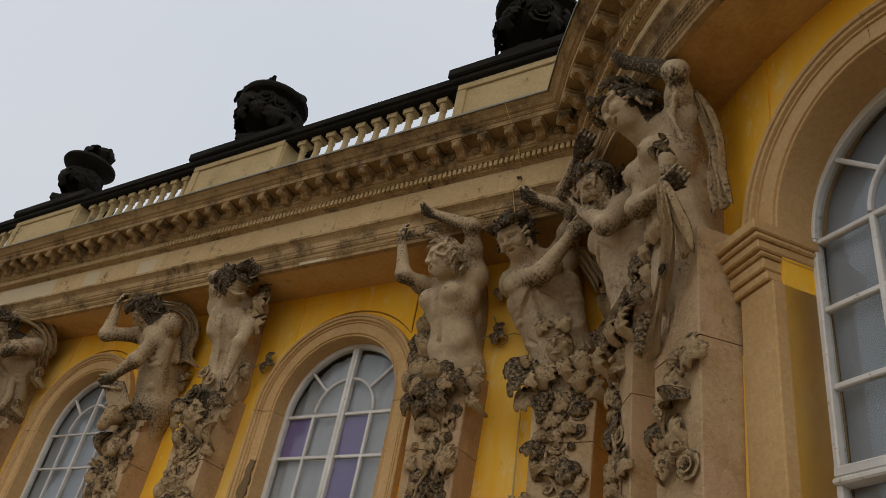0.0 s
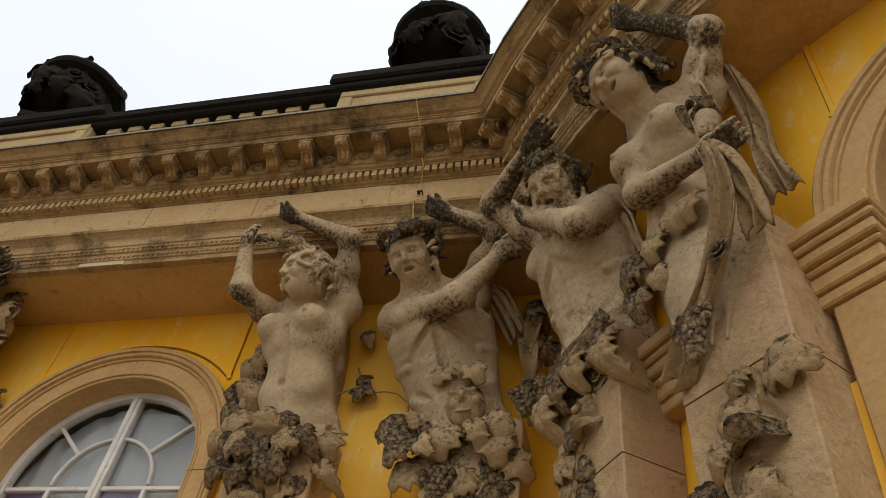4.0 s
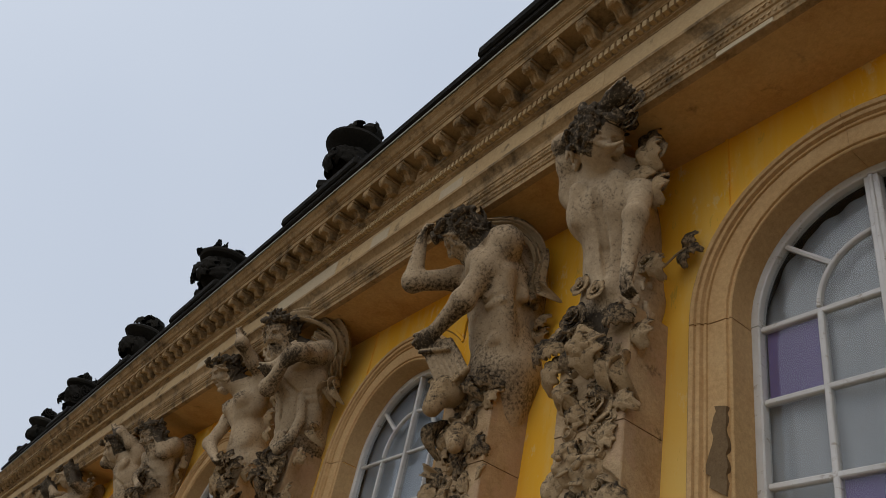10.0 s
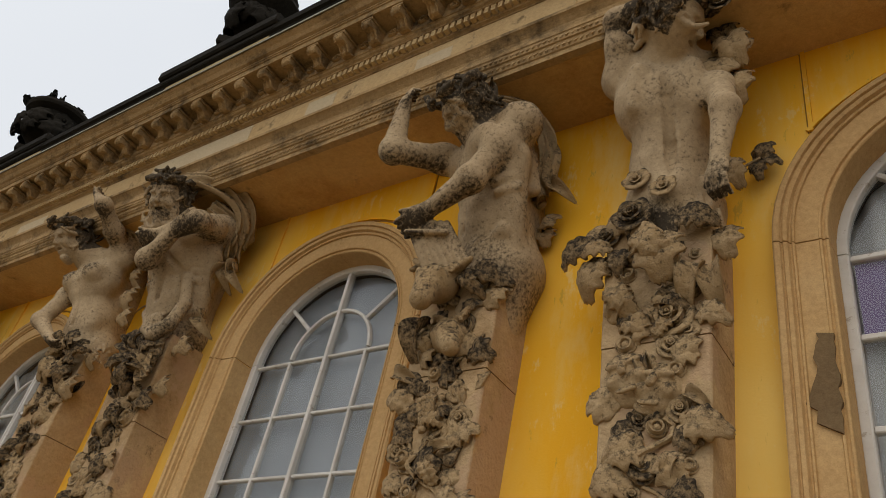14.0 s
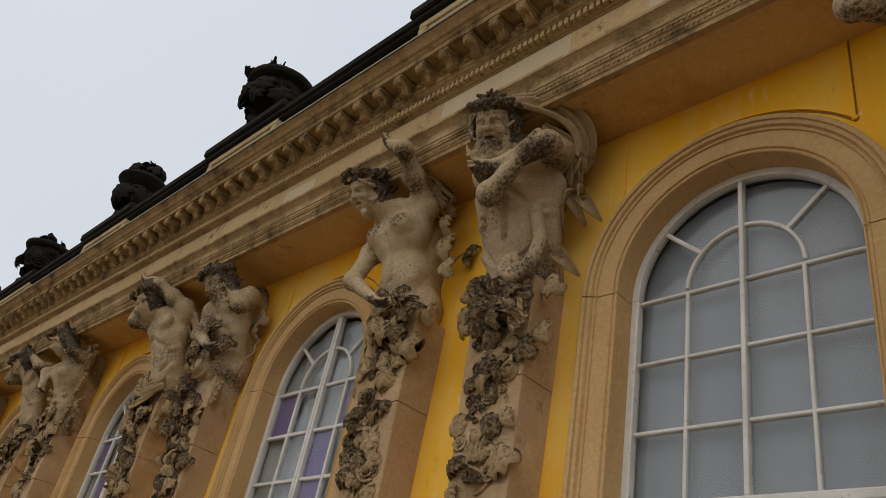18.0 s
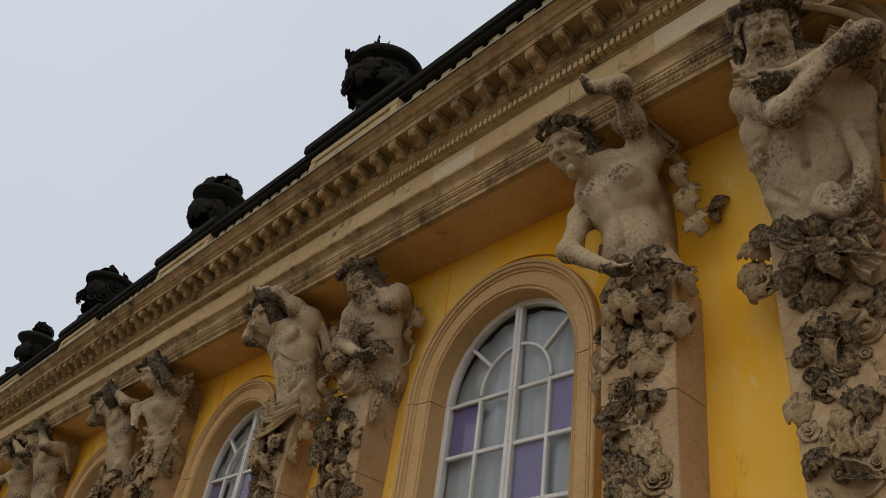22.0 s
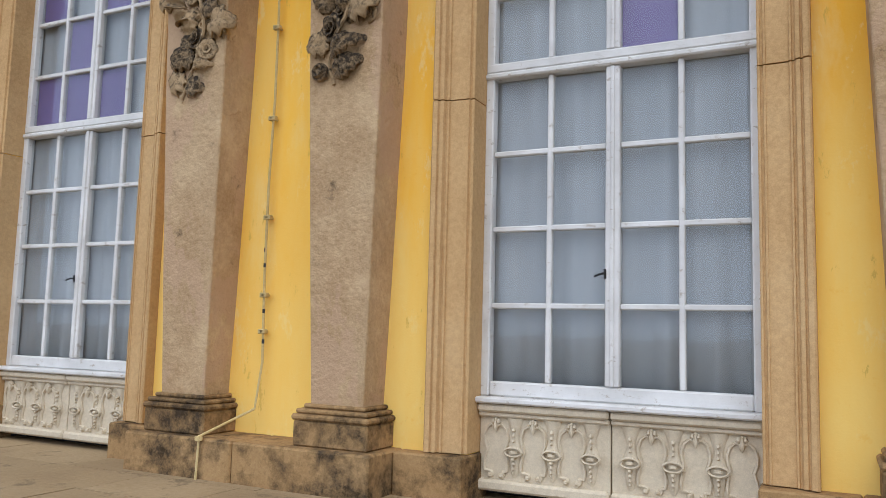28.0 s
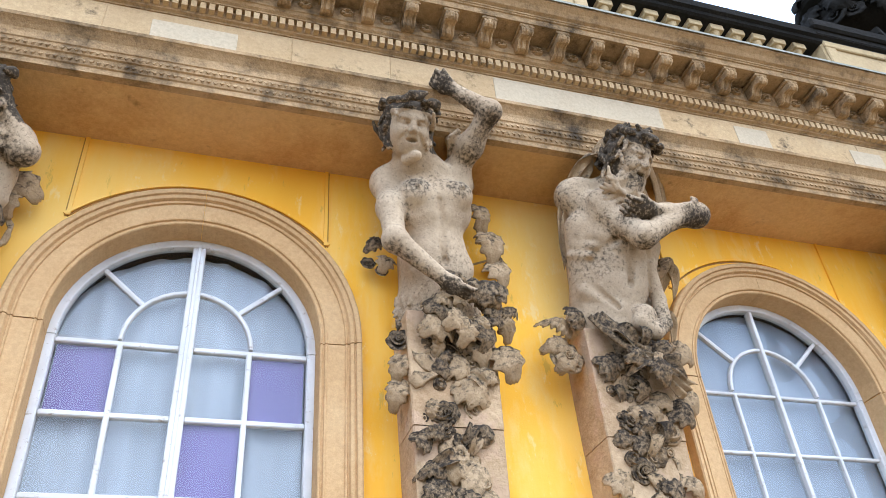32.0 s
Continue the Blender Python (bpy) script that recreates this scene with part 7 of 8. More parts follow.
def x_c1(c, rg, flip):
    c.cap(flip((-0.40, 0.80, 6.33)), flip((-0.34, 0.9, 6.30)), 0.05, 0.04, 0.02)
    drape(c, flip, [(0.05, 0.75, 6.75), (0.20, 0.5, 6.70), (0.28, 0.25, 6.55)], 0.04, 4, rg, 0.06)


def x_c2(c, rg, flip):
    fold_line(c, flip, [(0.34, 0.52, 5.75), (0.40, 0.46, 5.45), (0.36, 0.5, 5.18), (0.22, 0.55, 5.06), (0.10, 0.55, 5.14)], 0.06, 0.075)
    c.ell(flip((0.16, 0.55, 5.22)), (0.10, 0.07, 0.10), 0.03)


def x_b1(c, rg, flip):
    c.cap(flip((0.16, 0.17, 5.10)), flip((0.10, 0.16, 4.40)), 0.31, 0.20, 0.10)
    for k in range(7):
        x = -0.27 + 0.045 * k
        c.cap(flip((x, 0.86 - 0.02 * k, 5.26)), flip((x + 0.14, 0.66 - 0.01 * k, 4.86 + 0.02 * k)), 0.030, 0.028, 0.004)
    c.cap(flip((-0.26, 0.87, 5.16)), flip((0.03, 0.76, 5.16)), 0.022, 0.022, 0.008)


def x_b2(c, rg, flip):
    # wavy hair combed back over the head and one long lock down the side
    for i in range(20):
        a, b = rg.uniform(-0.9, 0.9), rg.uniform(0.0, 0.5)
        pts = []
        for k in range(6):
            t = k / 5
            pts.append((0.34 - 0.40 * t + 0.02 * math.sin(7 * t + 5 * b), 0.86 + 0.20 * math.cos(a) * (1 - 0.5 * t) - 0.03 * k, 6.66 + 0.20 * math.sin(a) * (1 - 0.3 * t) - 0.04 * t + 0.025 * math.sin(8 * t + 6 * b)))
        fold_line(c, flip, pts, 0.030, 0.020, 0.006)
    for i in range(7):
        pts = [(-0.12 + rg.uniform(-0.03, 0.03), 0.74, 6.58), (-0.20, 0.64, 6.44), (-0.24 + 0.03 * math.sin(i), 0.56, 6.32), (-0.19 + rg.uniform(-0.04, 0.04), 0.52, 6.22), (-0.24, 0.48, 6.14 + rg.uniform(-0.05, 0.06))]
        fold_line(c, flip, pts, 0.024, 0.014, 0.006)


def x_a1(c, rg, flip):
    drape(c, flip, [(-0.10, 0.7, 6.35), (-0.26, 0.4, 6.3), (-0.34, 0.2, 6.1)], 0.035, 4, rg, 0.05)


def x_a2(c, rg, flip):
    drape(c, flip, [(-0.1, 0.5, 6.5), (0.1, 0.35, 6.4), (0.25, 0.2, 6.1)], 0.035, 4, rg, 0.05)


def x_h1(c, rg, flip):
    drape(c, flip, [(0.35, 0.5, 6.3), (0.42, 0.35, 6.0), (0.42, 0.2, 5.6)], 0.04, 4, rg, 0.06)


def x_h2(c, rg, flip):
    c.cap(flip((0.31, 0.66, 5.60)), flip((0.33, 0.66, 5.72)), 0.05, 0.075, 0.02)
    for k in range(5):
        fold_line(c, flip, [(0.40, 0.56 + 0.02 * k, 6.52 - 0.03 * k), (0.22 + 0.02 * k, 0.60, 6.36 - 0.03 * k), (0.12 + 0.05 * k, 0.52, 6.20 - 0.05 * k)], 0.018, 0.014, 0.02)
    # thin cloth that clings to the thigh and runs on down the pier
    c.ell(flip((-0.06, 0.28, 4.95)), (0.36, 0.24, 0.48), 0.10)
    for k in range(5):
        x = -0.05 + 0.085 * k
        fold_line(c, flip, [(x + 0.05, 0.47 - 0.03 * k, 5.12 - 0.05 * k), (x - 0.02, 0.48 - 0.03 * k, 4.8), (x - 0.12, 0.45 - 0.02 * k, 4.4)], 0.016, 0.012, 0.03)


def x_d1(c, rg, flip):
    drape(c, flip, [(0.22, 0.6, 6.5), (0.38, 0.4, 6.35), (0.42, 0.2, 6.0)], 0.04, 4, rg, 0.06)


def x_d2(c, rg, flip):
    c.ell(flip((0.10, 0.42, 5.28)), (0.32, 0.20, 0.20), 0.05)


def x_grapes(c, rg, flip):
    for cx, cz in ((0.05, 5.9), (0.15, 5.5), (0.42, 6.5)):
        for i in range(26):
            c.ball(flip((cx + rg.normal() * 0.08, 0.62 - abs(cx) * 0.4 + rg.normal() * 0.04, cz + rg.normal() * 0.11)), 0.042, 0.008)


STATUE_LABEL = "weathered sandstone %s"
figure(PIERS["C1"], (-0.02, 0.17, 5.30), (-0.12, 0.46, 6.13), (-0.40, 0.89, 6.63), (0.0, 1.00, -0.05), (0.0, 1, 0.05), ((-0.50, 0.70, 5.56), (-0.10, 0.66, 5.26)), ((0.30, 1.04, 6.82), (-0.02, 1.01, 7.06)), True,
       seed=11, h=0.0105, extras=x_c1, wide=0.95, blots=0.42, grime=0.10, label=STATUE_LABEL % "half figure of a smiling girl with one arm raised")
figure(PIERS["C2"], (0.0, 0.17, 5.28), (0.08, 0.50, 6.10), (0.09, 0.98, 6.58), (0.45, 1.00, -0.15), (0.15, 1, 0.0), ((0.10, 0.90, 5.78), (0.50, 0.94, 6.02)), ((0.72, 0.88, 6.12), (0.20, 0.97, 6.02)), False, True,
       seed=12, h=0.0105, extras=x_c2, wide=1.10, face_dark=0.28, grime=0.20, label=STATUE_LABEL % "bearded man with crossed arms")
figure(PIERS["B1"], (0.16, 0.17, 5.14), (0.13, 0.46, 5.98), (0.05, 0.87, 6.39), (-0.95, 0.35, -0.30), (-0.55, 0.9, 0), ((-0.55, 0.98, 6.02), (-0.55, 1.00, 6.46)), ((0.22, 0.84, 5.56), (-0.12, 0.86, 5.33)), False, True,
       seed=13, h=0.0105, extras=x_b1, wide=1.05, face_dark=0.3, tilt=-0.6, grime=0.24, waist=False, label=STATUE_LABEL % "stooping faun with pan pipes")
figure(PIERS["B2"], (0.02, 0.17, 5.34), (0.06, 0.45, 6.17), (0.24, 0.82, 6.64), (0.80, -0.50, 0.25), (-0.35, -1, 0.0), ((-0.20, 0.84, 6.82), (0.46, 0.96, 6.80)), ((0.53, 0.62, 5.74), (0.47, 0.60, 5.30)), True, False, False,
       seed=14, h=0.0105, extras=x_b2, wide=0.98, tilt=0.45, grime=0.12, label=STATUE_LABEL % "woman seen from the back among roses")
figure(PIERS["A1"], (0.02, 0.17, 5.20), (-0.04, 0.45, 5.98), (0.01, 0.82, 6.39), (-0.70, 0.75, 0.40), (-0.22, 1, 0.08), ((-0.56, 0.84, 6.24), (-0.60, 0.96, 6.66)), ((0.33, 0.86, 6.76), (-0.20, 0.97, 7.00)), True,
       seed=15, h=0.0105, extras=x_a1, wide=0.98, wreath=False, hair_dark=0.30, label=STATUE_LABEL % "woman with raised arms holding a garland")
figure(PIERS["A2"], (-0.16, 0.17, 5.25), (-0.36, 0.46, 5.95), (-0.58, 0.87, 6.49), (-0.10, 1.00, -0.28), (-0.05, 1, 0.05), ((-0.14, 0.92, 5.88), (0.17, 0.95, 6.28)), ((0.17, 0.86, 6.68), (-0.29, 0.96, 6.88)), False,
       seed=16, h=0.0105, extras=x_a2, tilt=0.15, grime=0.10, label=STATUE_LABEL % "laughing youth with vine leaves")
figure(PIERS["H1"], (0.0, 0.16, 5.15), (0.02, 0.42, 5.93), (0.24, 0.80, 6.38), (0.35, 1.00, -0.30), (0.05, 1, 0.02), ((-0.46, 0.98, 6.80), (0.16, 0.99, 6.82)), ((0.44, 0.74, 5.78), (0.02, 0.88, 6.20)), False, True,
       seed=17, h=0.0105, extras=x_h1, wide=1.05, wreath=False, hair_dark=0.60, face_dark=0.26, grime=0.12, label=STATUE_LABEL % "bearded man bowed under the cornice")
figure(PIERS["H2"], (-0.18, 0.15, 5.10), (-0.14, 0.42, 6.08), (-0.15, 0.85, 6.65), (-0.25, 1.00, -0.10), (-0.10, 1, 0.05), ((-0.26, 0.64, 5.64), (0.26, 0.64, 5.50)), ((0.48, 0.66, 6.60), (0.16, 0.96, 6.90)), True, False, True,
       seed=18, h=0.0105, extras=x_h2, waist=False, wide=1.0, tilt=0.32, grime=0.06, label=STATUE_LABEL % "draped woman holding a flower")
figure(PIERS["D1"], (0.05, 0.17, 5.38), (0.0, 0.46, 6.06), (-0.24, 0.87, 6.53), (-0.50, 1.00, -0.15), (-0.1, 1, 0.05), ((-0.62, 0.85, 6.30), (-0.38, 0.95, 6.72)), ((0.02, 0.95, 6.74), (-0.38, 0.98, 6.88)), False,
       seed=19, h=0.016, extras=x_d1, grime=0.20, label=STATUE_LABEL % "man with both arms over his head")
figure(PIERS["D2"], (0.15, 0.17, 5.36), (0.17, 0.43, 5.98), (0.28, 0.78, 6.37), (-0.10, 1.00, -0.15), (0.05, 1, 0.0), ((-0.14, 0.62, 5.72), (0.34, 0.66, 5.44)), ((0.64, 0.58, 6.04), (0.46, 0.76, 6.32)), False, True,
       seed=20, h=0.016, extras=x_d2, wide=0.98, face_dark=0.35, grime=0.28, label=STATUE_LABEL % "bearded man leaning his head on one hand")
figure(PIERS["E1"], (0.0, 0.17, 5.26), (-0.05, 0.46, 6.08), (-0.10, 0.89, 6.46), (-0.50, 0.90, -0.45), (-0.3, 1, 0), ((-0.50, 0.92, 6.20), (-0.20, 1.0, 6.52)), ((0.48, 0.78, 6.35), (0.14, 0.95, 6.62)), False, True,
       seed=21, h=0.027, wide=1.08, grime=0.36, label=STATUE_LABEL % "bent bearded man carrying the cornice")
figure(PIERS["E2"], (0.05, 0.17, 5.26), (0.05, 0.46, 6.08), (0.10, 0.86, 6.61), (-0.50, 1.00, -0.15), (0.0, 1, 0.05), ((-0.40, 0.78, 6.1), (-0.15, 0.82, 5.8)), ((0.50, 0.76, 6.40), (0.30, 0.92, 6.70)), True, False, True,
       seed=22, h=0.027, extras=x_grapes, grime=0.28, label=STATUE_LABEL % "woman among bunches of grapes")
figure(PIERS["F1"], (0.0, 0.17, 5.26), (-0.10, 0.46, 6.08), (-0.30, 0.86, 6.59), (-0.40, 1.00, -0.05), (-0.1, 1, 0.05), ((-0.60, 0.78, 6.0), (-0.15, 0.90, 5.85)), ((0.36, 0.82, 6.45), (0.0, 0.96, 6.72)), True,
       seed=23, h=0.029, grime=0.34, label=STATUE_LABEL % "girl with one arm raised")
figure(PIERS["F2"], (0.0, 0.17, 5.26), (0.02, 0.46, 6.08), (0.0, 0.88, 6.57), (0.20, 1.00, -0.25), (0.0, 1, 0.0), ((-0.48, 0.82, 6.35), (-0.2, 0.96, 6.68)), ((0.5, 0.82, 6.3), (0.25, 0.95, 6.66)), False, True,
       seed=24, h=0.029, extras=x_d1, grime=0.36, label=STATUE_LABEL % "bearded man with both arms raised")
figure(PIERS["G1"], (-0.02, 0.17, 5.26), (-0.08, 0.46, 6.10), (-0.20, 0.94, 6.53), (-0.40, 1.00, -0.45), (-0.1, 1, 0.0), ((0.15, 1.0, 5.8), (0.4, 1.0, 6.0)), ((0.55, 0.95, 6.12), (0.05, 1.08, 6.15)), False, True,
       seed=25, h=0.029, extras=x_c2, wide=1.08, grime=0.38, label=STATUE_LABEL % "bearded man with crossed arms")
figure(PIERS["G2"], (0.0, 0.17, 5.26), (0.0, 0.46, 6.08), (0.05, 0.86, 6.59), (0.30, 1.00, -0.15), (0.05, 1, 0.05), ((-0.5, 0.80, 6.35), (-0.26, 0.96, 6.66)), ((0.48, 0.78, 5.9), (0.3, 0.82, 5.5)), True,
       seed=26, h=0.029, extras=x_c1, grime=0.36, label=STATUE_LABEL % "girl with one arm raised")

# ---- vases on the balustrade ----


BLACKENED = {}
for k in ("rose", "bloom", "oak", "vine"):
    BLACKENED[k] = CARVED[k][1][0].copy()
    BLACKENED[k].materials.clear()
    BLACKENED[k].materials.append(BLACK)


def urn(x, y, z, seed, wide=False, turn=0.0):
    ob = thing("stone_urn", "soot-black stone urn heaped with carved flowers on the balustrade", "urn", "urns on the balustrade", at=pose(x, y, z, 0, 0, turn) @ Matrix.Diagonal((1.32, 1.32, 1.55 if wide else 1.36, 1)))
    bm = fresh()
    block(bm, -0.24, 0.24, -0.24, 0.24, 0.0, 0.10, bev=0.012)
    lathe(bm, [(0.22, 0.10), (0.22, 0.14), (0.13, 0.20), (0.10, 0.27), (0.15, 0.31)], 18)
    part("foot", bm, BLACK, ob)
    bm = fresh()
    if wide:
        lathe(bm, [(0.11, 0.28), (0.19, 0.34), (0.26, 0.43), (0.27, 0.52), (0.24, 0.59), (0.29, 0.63), (0.38, 0.68), (0.415, 0.72), (0.405, 0.76), (0.34, 0.80), (0.22, 0.84), (0.10, 0.86)], 28)
        lathe(bm, [(0.07, 0.82), (0.14, 0.89), (0.17, 0.97), (0.13, 1.05), (0.03, 1.08)], 14, (0.13, 0.0, 0.0))
    else:
        lathe(bm, [(0.13, 0.28), (0.27, 0.34), (0.37, 0.44), (0.39, 0.56), (0.35, 0.66), (0.36, 0.71), (0.45, 0.75), (0.47, 0.79), (0.46, 0.83), (0.40, 0.86), (0.26, 0.92), (0.08, 0.95)], 28)
    part("bowl", bm, BLACK, ob, smooth=True)
    rg = random.Random(seed)
    n = 22
    for k in range(n):
        a = 360 * k / n + rg.uniform(-8, 8)
        z = (0.56 if k % 2 else 0.40) + 0.04 * math.cos(radians(a * 3)) if not wide else 0.46
        r = 0.36 if not wide else 0.25
        kind = rg.choice(("rose", "oak", "vine", "bloom"))
        o = carve(ob, kind, 0, 0, rg.uniform(0.16, 0.22) if kind in ("rose", "bloom") else rg.uniform(0.26, 0.34), 0)
        o.data = BLACKENED[kind]
        o.matrix_basis = pose(0, 0, 0, 0, 0, a) @ pose(0, -r, z + (0.1 if kind in ("oak", "vine") else 0), -8, rg.uniform(-40, 40), 0) @ Matrix.Diagonal((o.matrix_basis.to_scale()[0],) * 3 + (1,))
    for k in range(9):
        a = 360 * k / 9 + rg.uniform(-15, 15)
        kind = rg.choice(("rose", "bloom", "oak", "vine", "rose"))
        o = carve(ob, kind, 0, 0, rg.uniform(0.16, 0.22) if kind in ("rose", "bloom") else rg.uniform(0.22, 0.30), 0)
        o.data = BLACKENED[kind]
        r = rg.uniform(0.12, 0.34) if not wide else rg.uniform(0.05, 0.14)
        o.matrix_basis = pose(0, 0, 0, 0, 0, a) @ pose(0, -r, (0.92 if not wide else 0.98) - 0.3 * max(0, r - 0.2), -60, rg.uniform(-90, 90), 0) @ Matrix.Diagonal((o.matrix_basis.to_scale()[0],) * 3 + (1,))
    return ob


for i, mx in enumerate([-2.25] + PAIR_X[1:]):
    urn(mx, -0.56, 9.705, 60 + i, i in (2, 4, 6), 20 * i)

# ---- lightning conductors ----


def conductor(x, over=False):
    ob = thing("lightning_conductor", "limewashed lightning conductor cable clipped to the wall", "cable")
    bm = fresh()
    pts = [(x - 0.20, -0.53, 0.0), (x - 0.19, -0.53, 0.33), (x - 0.02, -0.09, 0.52)] + [(x + 0.015 * math.sin(2.3 * z), -0.06, z) for z in spans(0.9, 6.76, 0.8)]
    tube(bm, pts, 0.011, 6)
    part("cable", bm, CABLE, ob)
    if over:
        bm = fresh()
        tube(bm, [(x, -0.06, 6.77), (x + 0.01, -0.72, 6.745), (x + 0.02, -0.80, 6.77), (x + 0.01, -0.945, 7.13), (x + 0.03, -0.83, 7.30), (x - 0.01, -0.81, 7.56), (x + 0.02, -0.91, 7.66), (x, -0.97, 7.80), (x + 0.01, -1.20, 7.97), (x - 0.01, -1.385, 8.14), (x, -1.30, 8.22), (x + 0.02, -0.95, 8.30)], 0.006, 6)
        part("cable", bm, CABLE, ob, "thin cable laid over the cornice")
        bm = fresh()
        block(bm, x - 0.025, x + 0.03, 0.80, 0.84, 7.40, 7.42, bev=0.005)
        part("wall_clip", bm, IRON, ob)
    for k in range(5):
        z = 1.05 + 0.19 * k + 0.06 * (k % 2)
        bm = fresh()
        tube(bm, [(x + 0.015 * math.sin(2.3 * z), -0.061, z), (x + 0.015 * math.sin(2.3 * z), -0.061, z + 0.035)], 0.0115, 6)
        part("bare_wire", bm, IRON, ob, "dark bare stretch of the cable")
    for z in (1.15, 1.45, 2.1, 2.95, 3.75, 4.9, 6.0):
        bm = fresh()
        tube(bm, [(x, 0.0, z), (x, -0.085, z)], 0.012, 6)
        block(bm, x - 0.035, x + 0.035, 0.045, 0.085, z - 0.02, z + 0.02, bev=0.006)
        part("wall_clip", bm, CABLE, ob)
    bm = fresh()
    lathe(bm, [(0.03, 0.0), (0.03, 0.03)], 8, (x - 0.19, -0.53, 0.30))
    part("wall_clip", bm, CABLE, ob)
    return ob


conductor(PAIR_X[3] - 0.15)
conductor(PAIR_X[0] + 0.10, True)

# ---- terrace and garden ----
terrace = thing("pavement", "sandstone slab terrace along the palace wall", "pavement", kind="structure")
part("terrace_bed", course(fresh(), [(-0.4, -0.30), (2.14, -0.30), (2.14, -0.02), (-0.4, -0.02)], ALL), PAVE, terrace)
part("terrace_kerb", course(fresh(), [(1.86, -0.019), (1.86, 0.001), (2.15, -0.002), (2.19, -0.03), (2.19, -0.10), (2.15, -0.11), (2.141, -0.11), (2.141, -0.019)], ALL), PAVE, terrace, "rounded edge step of the terrace")
rp = random.Random(9)
for row, (d0, d1) in enumerate(((-0.02, 0.60), (0.606, 1.22), (1.226, 1.852))):
    x = CORNER - d1 * 0.6 - 0.3 * row
    while x > LEFT_END:
        w = rp.uniform(0.85, 1.35)
        bm = fresh()
        block(bm, x - w + 0.006, x, d0, d1, -0.021, 0.0 + rp.uniform(-0.003, 0.003))
        part("slab", bm, PAVE, terrace)
        x -= w


def winter_box(x, y, turn, tall):
    ob = thing("winter_housing", "grey wooden winter housing over a garden statue", "shed", "winter housings", at=pose(x, y, -0.16, 0, 0, turn))
    bm = fresh()
    block(bm, -0.75, 0.75, -0.75, 0.75, 0.0, tall, bev=0.02)
    part("body", bm, GREYWOOD, ob)
    for k in range(7):
        bm = fresh()
        block(bm, -0.74 + 0.212 * k, -0.74 + 0.212 * k + 0.19, 0.75, 0.775, 0.05, tall - 0.03, bev=0.006)
        part("board", bm, GREYWOOD, ob)
    for k in range(7):
        bm = fresh()
        v = [bm.verts.new((px, -0.74 + 0.212 * k + w, pz)) for px, pz in ((0.752, 0.05), (0.775, 0.05), (0.775, tall - 0.03), (0.752, tall - 0.03)) for w in (0, 0.19)]
        for f in ((0, 2, 4, 6), (1, 7, 5, 3), (0, 1, 3, 2), (2, 3, 5, 4), (4, 5, 7, 6), (6, 7, 1, 0)):
            bm.faces.new([v[i] for i in f])
        part("board", bm, GREYWOOD, ob)
    bm = fresh()
    a = [bm.verts.new(p) for p in ((-0.85, -0.85, tall), (0.85, -0.85, tall), (0.85, 0.85, tall), (-0.85, 0.85, tall), (-0.85, 0, tall + 0.28), (0.85, 0, tall + 0.28))]
    for f in ((0, 1, 5, 4), (2, 3, 4, 5), (0, 4, 3), (1, 2, 5), (3, 2, 1, 0)):
        bm.faces.new([a[i] for i in f])
    part("roof", bm, SLATE, ob)
    bm = fresh()
    v = [bm.verts.new(p) for p in ((0.78, -0.70, 0.25), (0.78, -0.62, 0.25), (0.78, 0.70, 1.75), (0.78, 0.62, 1.75), (0.79, -0.70, 0.25), (0.79, -0.62, 0.25), (0.79, 0.70, 1.75), (0.79, 0.62, 1.75))]
    for f in ((0, 1, 2, 3), (4, 7, 6, 5), (0, 4, 5, 1), (2, 6, 7, 3), (1, 5, 6, 2), (3, 7, 4, 0)):
        bm.faces.new([v[i] for i in f])
    part("warning_tape", bm, STRIPE, ob, "black and yellow striped tape")
    return ob


for i, (x, y, tall) in enumerate(((-46, 0.2, 2.05), (-50, 1.8, 2.6), (-46.5, -1.6, 1.95), (-52, 0.0, 2.5), (-50, 4.2, 2.5), (-47.5, -4.4, 2.1))):
    winter_box(x, y, 8 * (i % 3) - 8, tall)


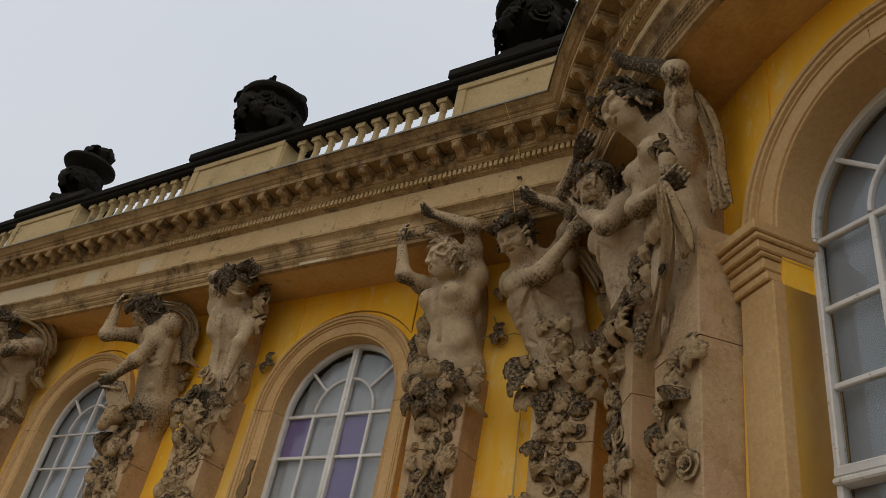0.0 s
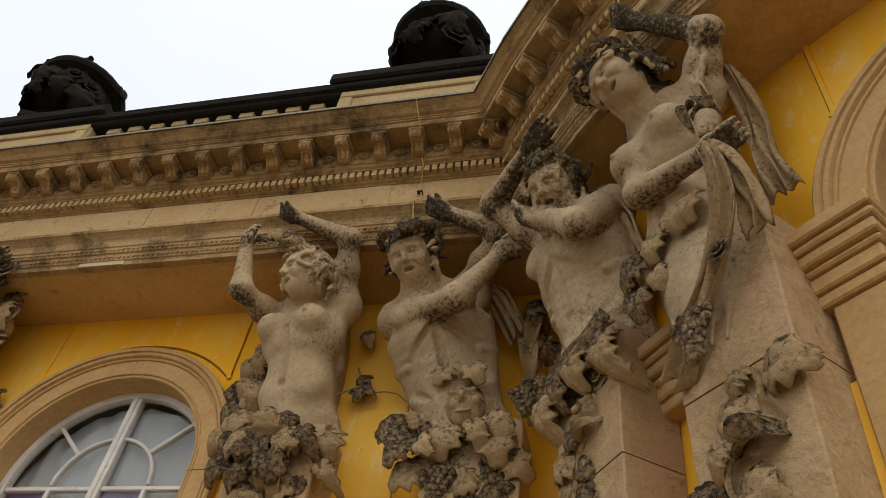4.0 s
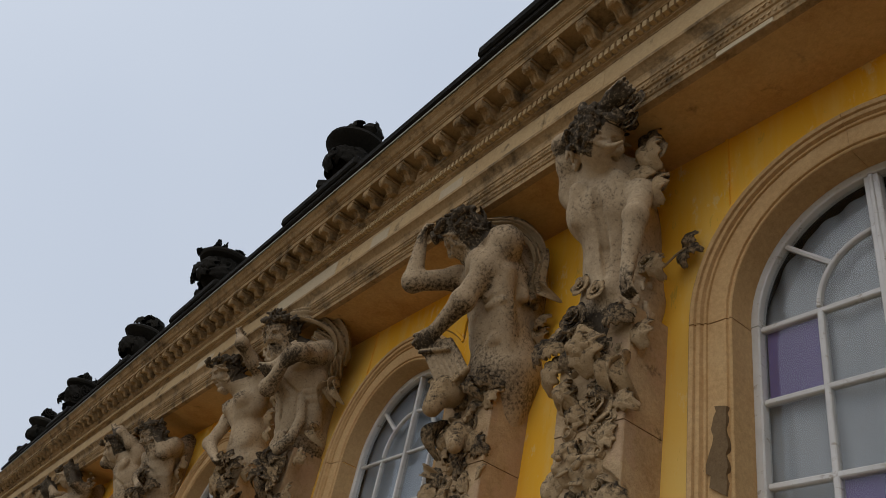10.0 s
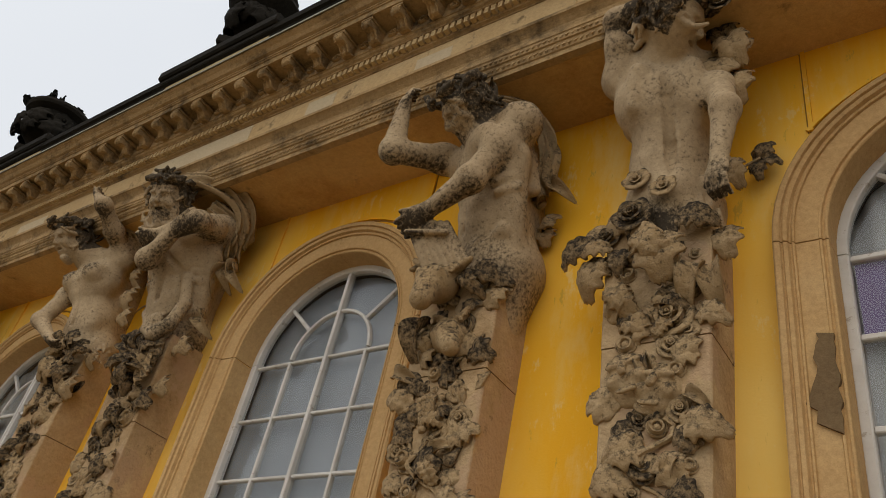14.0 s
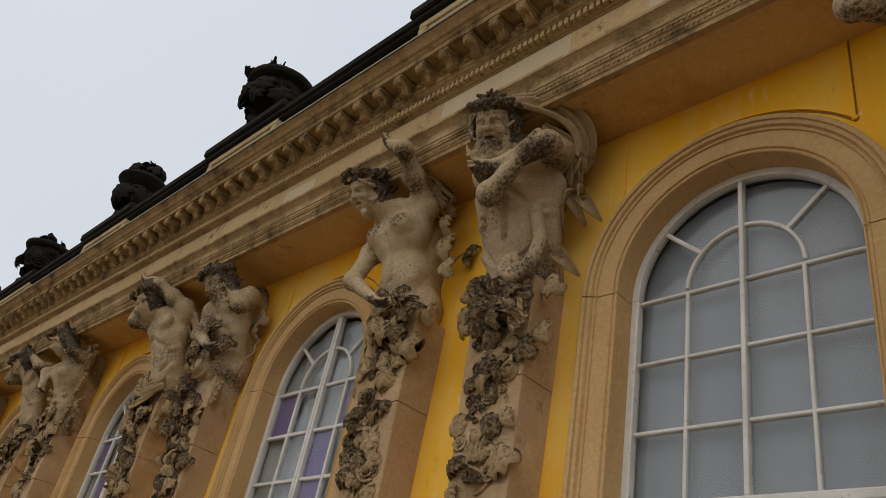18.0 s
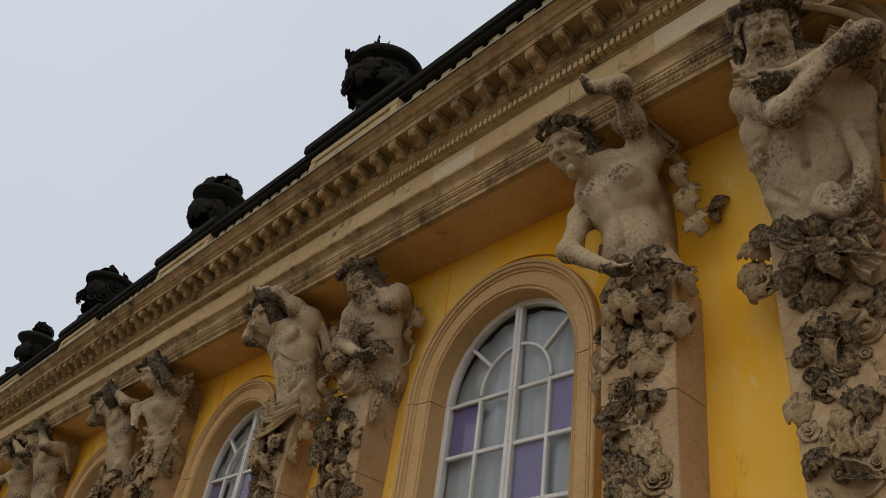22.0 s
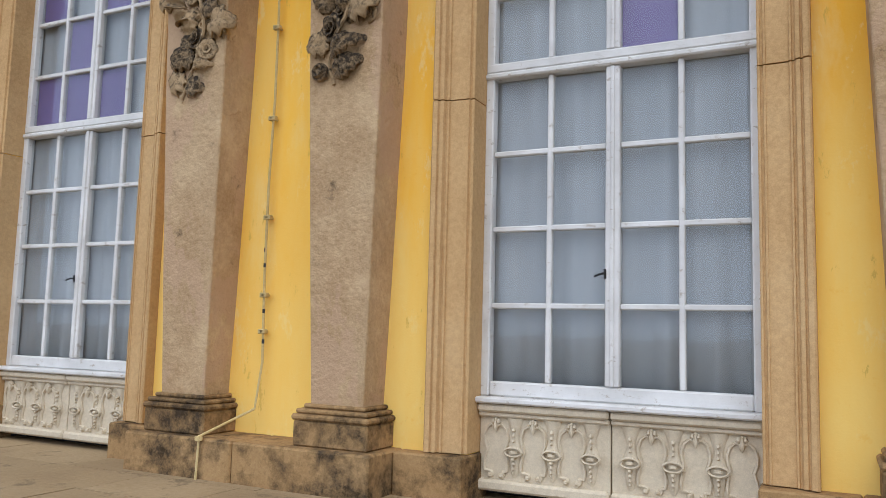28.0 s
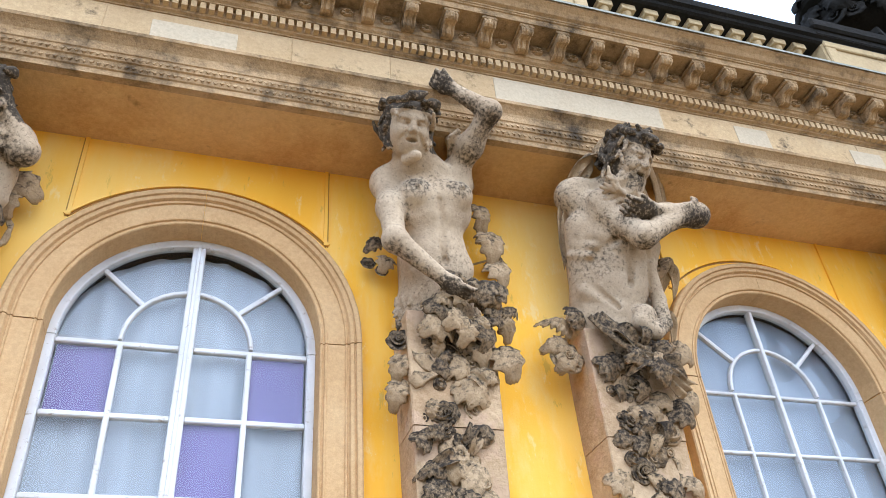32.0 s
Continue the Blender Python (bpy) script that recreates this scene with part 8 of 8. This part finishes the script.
def larch(x, y, tall, seed, spread=3.4):
    ob = thing("larch_tree", "russet brown autumn larch with drooping half-bare branches", "tree", "trees beyond the wing", at=pose(x, y, -0.16))
    rg = random.Random(seed)
    bm = fresh()
    tube(bm, [(0.1 * math.sin(k), 0.1 * math.cos(k), tall * k / 8) for k in range(9)], 0.26, 8, 0.12)
    limbs, tips = [], []
    for i in range(66):
        z = tall * (0.14 + 0.84 * (i / 66) ** 0.9)
        a = rg.uniform(0, 6.28)
        ln = spread * (1.05 - z / tall) ** 0.75 * rg.uniform(0.55, 1.15)
        pts = [Vector((0, 0, z)), Vector((math.cos(a) * ln * 0.5, math.sin(a) * ln * 0.5, z + 0.10 * ln)), Vector((math.cos(a) * ln, math.sin(a) * ln, z - 0.06 * ln))]
        tube(bm, pts, 0.05, 4, 0.25)
        for k in range(7):
            t = rg.uniform(0.2, 1)
            p = pts[0].lerp(pts[2], t) + Vector((0, 0, 0.15 * ln * t * (1 - t)))
            q = p + Vector((rg.uniform(-0.7, 0.7), rg.uniform(-0.7, 0.7), -rg.uniform(0.0, 0.5)))
            tube(bm, [p, q], 0.018, 3, 0.4)
            tips.append((p, q))
    part("trunk", bm, BARK, ob)
    verts, faces = [], []
    for p, q in tips:
        for k in range(44):
            c = p.lerp(q, rg.uniform(0, 1)) + Vector((rg.gauss(0, 0.13), rg.gauss(0, 0.13), rg.gauss(0, 0.09)))
            s = rg.uniform(0.04, 0.11)
            u = Vector((rg.gauss(0, 1), rg.gauss(0, 1), rg.gauss(0, 1))).normalized() * s
            v = Vector((rg.gauss(0, 1), rg.gauss(0, 1), rg.gauss(0, 1))).normalized() * s * 0.5
            n = len(verts)
            verts += [c - u, c + v, c + u, c - v]
            faces.append((n, n + 1, n + 2, n + 3))
    tagged(link("crown", mesh_of("crown", verts, faces), NEEDLE, ob), kind="stuff")
    return ob


for i, (x, y, tall, sp) in enumerate(((-66, 1.5, 12.0, 4.4), (-72, 5.0, 13.0, 4.8), (-64, -2.5, 10.0, 4.2), (-78, 1.0, 13.5, 4.8), (-62, 7.5, 11.0, 4.2), (-70, -6.0, 11.0, 4.4), (-75, 9.0, 12.0, 4.6), (-69, 1.8, 11.0, 4.6), (-74, -2.0, 11.5, 4.8), (-84, 4.0, 14.0, 5.2), (-68, 4.0, 10.5, 4.2), (-82, 8.0, 13.0, 5.0))):
    larch(x, y, tall, 80 + i, sp)


def hedge(x0, x1, y0, y1, tall, seed):
    ob = thing("hedge", "tall dark clipped hedge behind the winter housings", "hedge")
    rg = random.Random(seed)
    verts, faces = [], []
    for i in range(16000):
        c = Vector((rg.uniform(x0, x1), rg.uniform(y0, y1), -0.16 + tall * rg.random() ** 0.8 * (0.85 + 0.15 * math.sin(3 * y0 + i * 0.001))))
        s = rg.uniform(0.14, 0.30)
        u = Vector((rg.gauss(0, 1), rg.gauss(0, 1), rg.gauss(0, 1))).normalized() * s
        v = Vector((rg.gauss(0, 1), rg.gauss(0, 1), rg.gauss(0, 1))).normalized() * s * 0.7
        n = len(verts)
        verts += [c - u, c + v, c + u, c - v]
        faces.append((n, n + 1, n + 2, n + 3))
    tagged(link("leaves", mesh_of("leaves", verts, faces), HEDGE, ob), kind="stuff")
    bm = fresh()
    for k in range(14):
        y = y0 + (y1 - y0) * (k + 0.5) / 14
        tube(bm, [((x0 + x1) / 2, y, -0.16), ((x0 + x1) / 2 + 0.2, y + 0.1, tall * 0.8)], 0.07, 5, 0.4)
    part("stems", bm, BARK, ob)
    return ob


hedge(-60, -57, -14, 14, 4.9, 3)
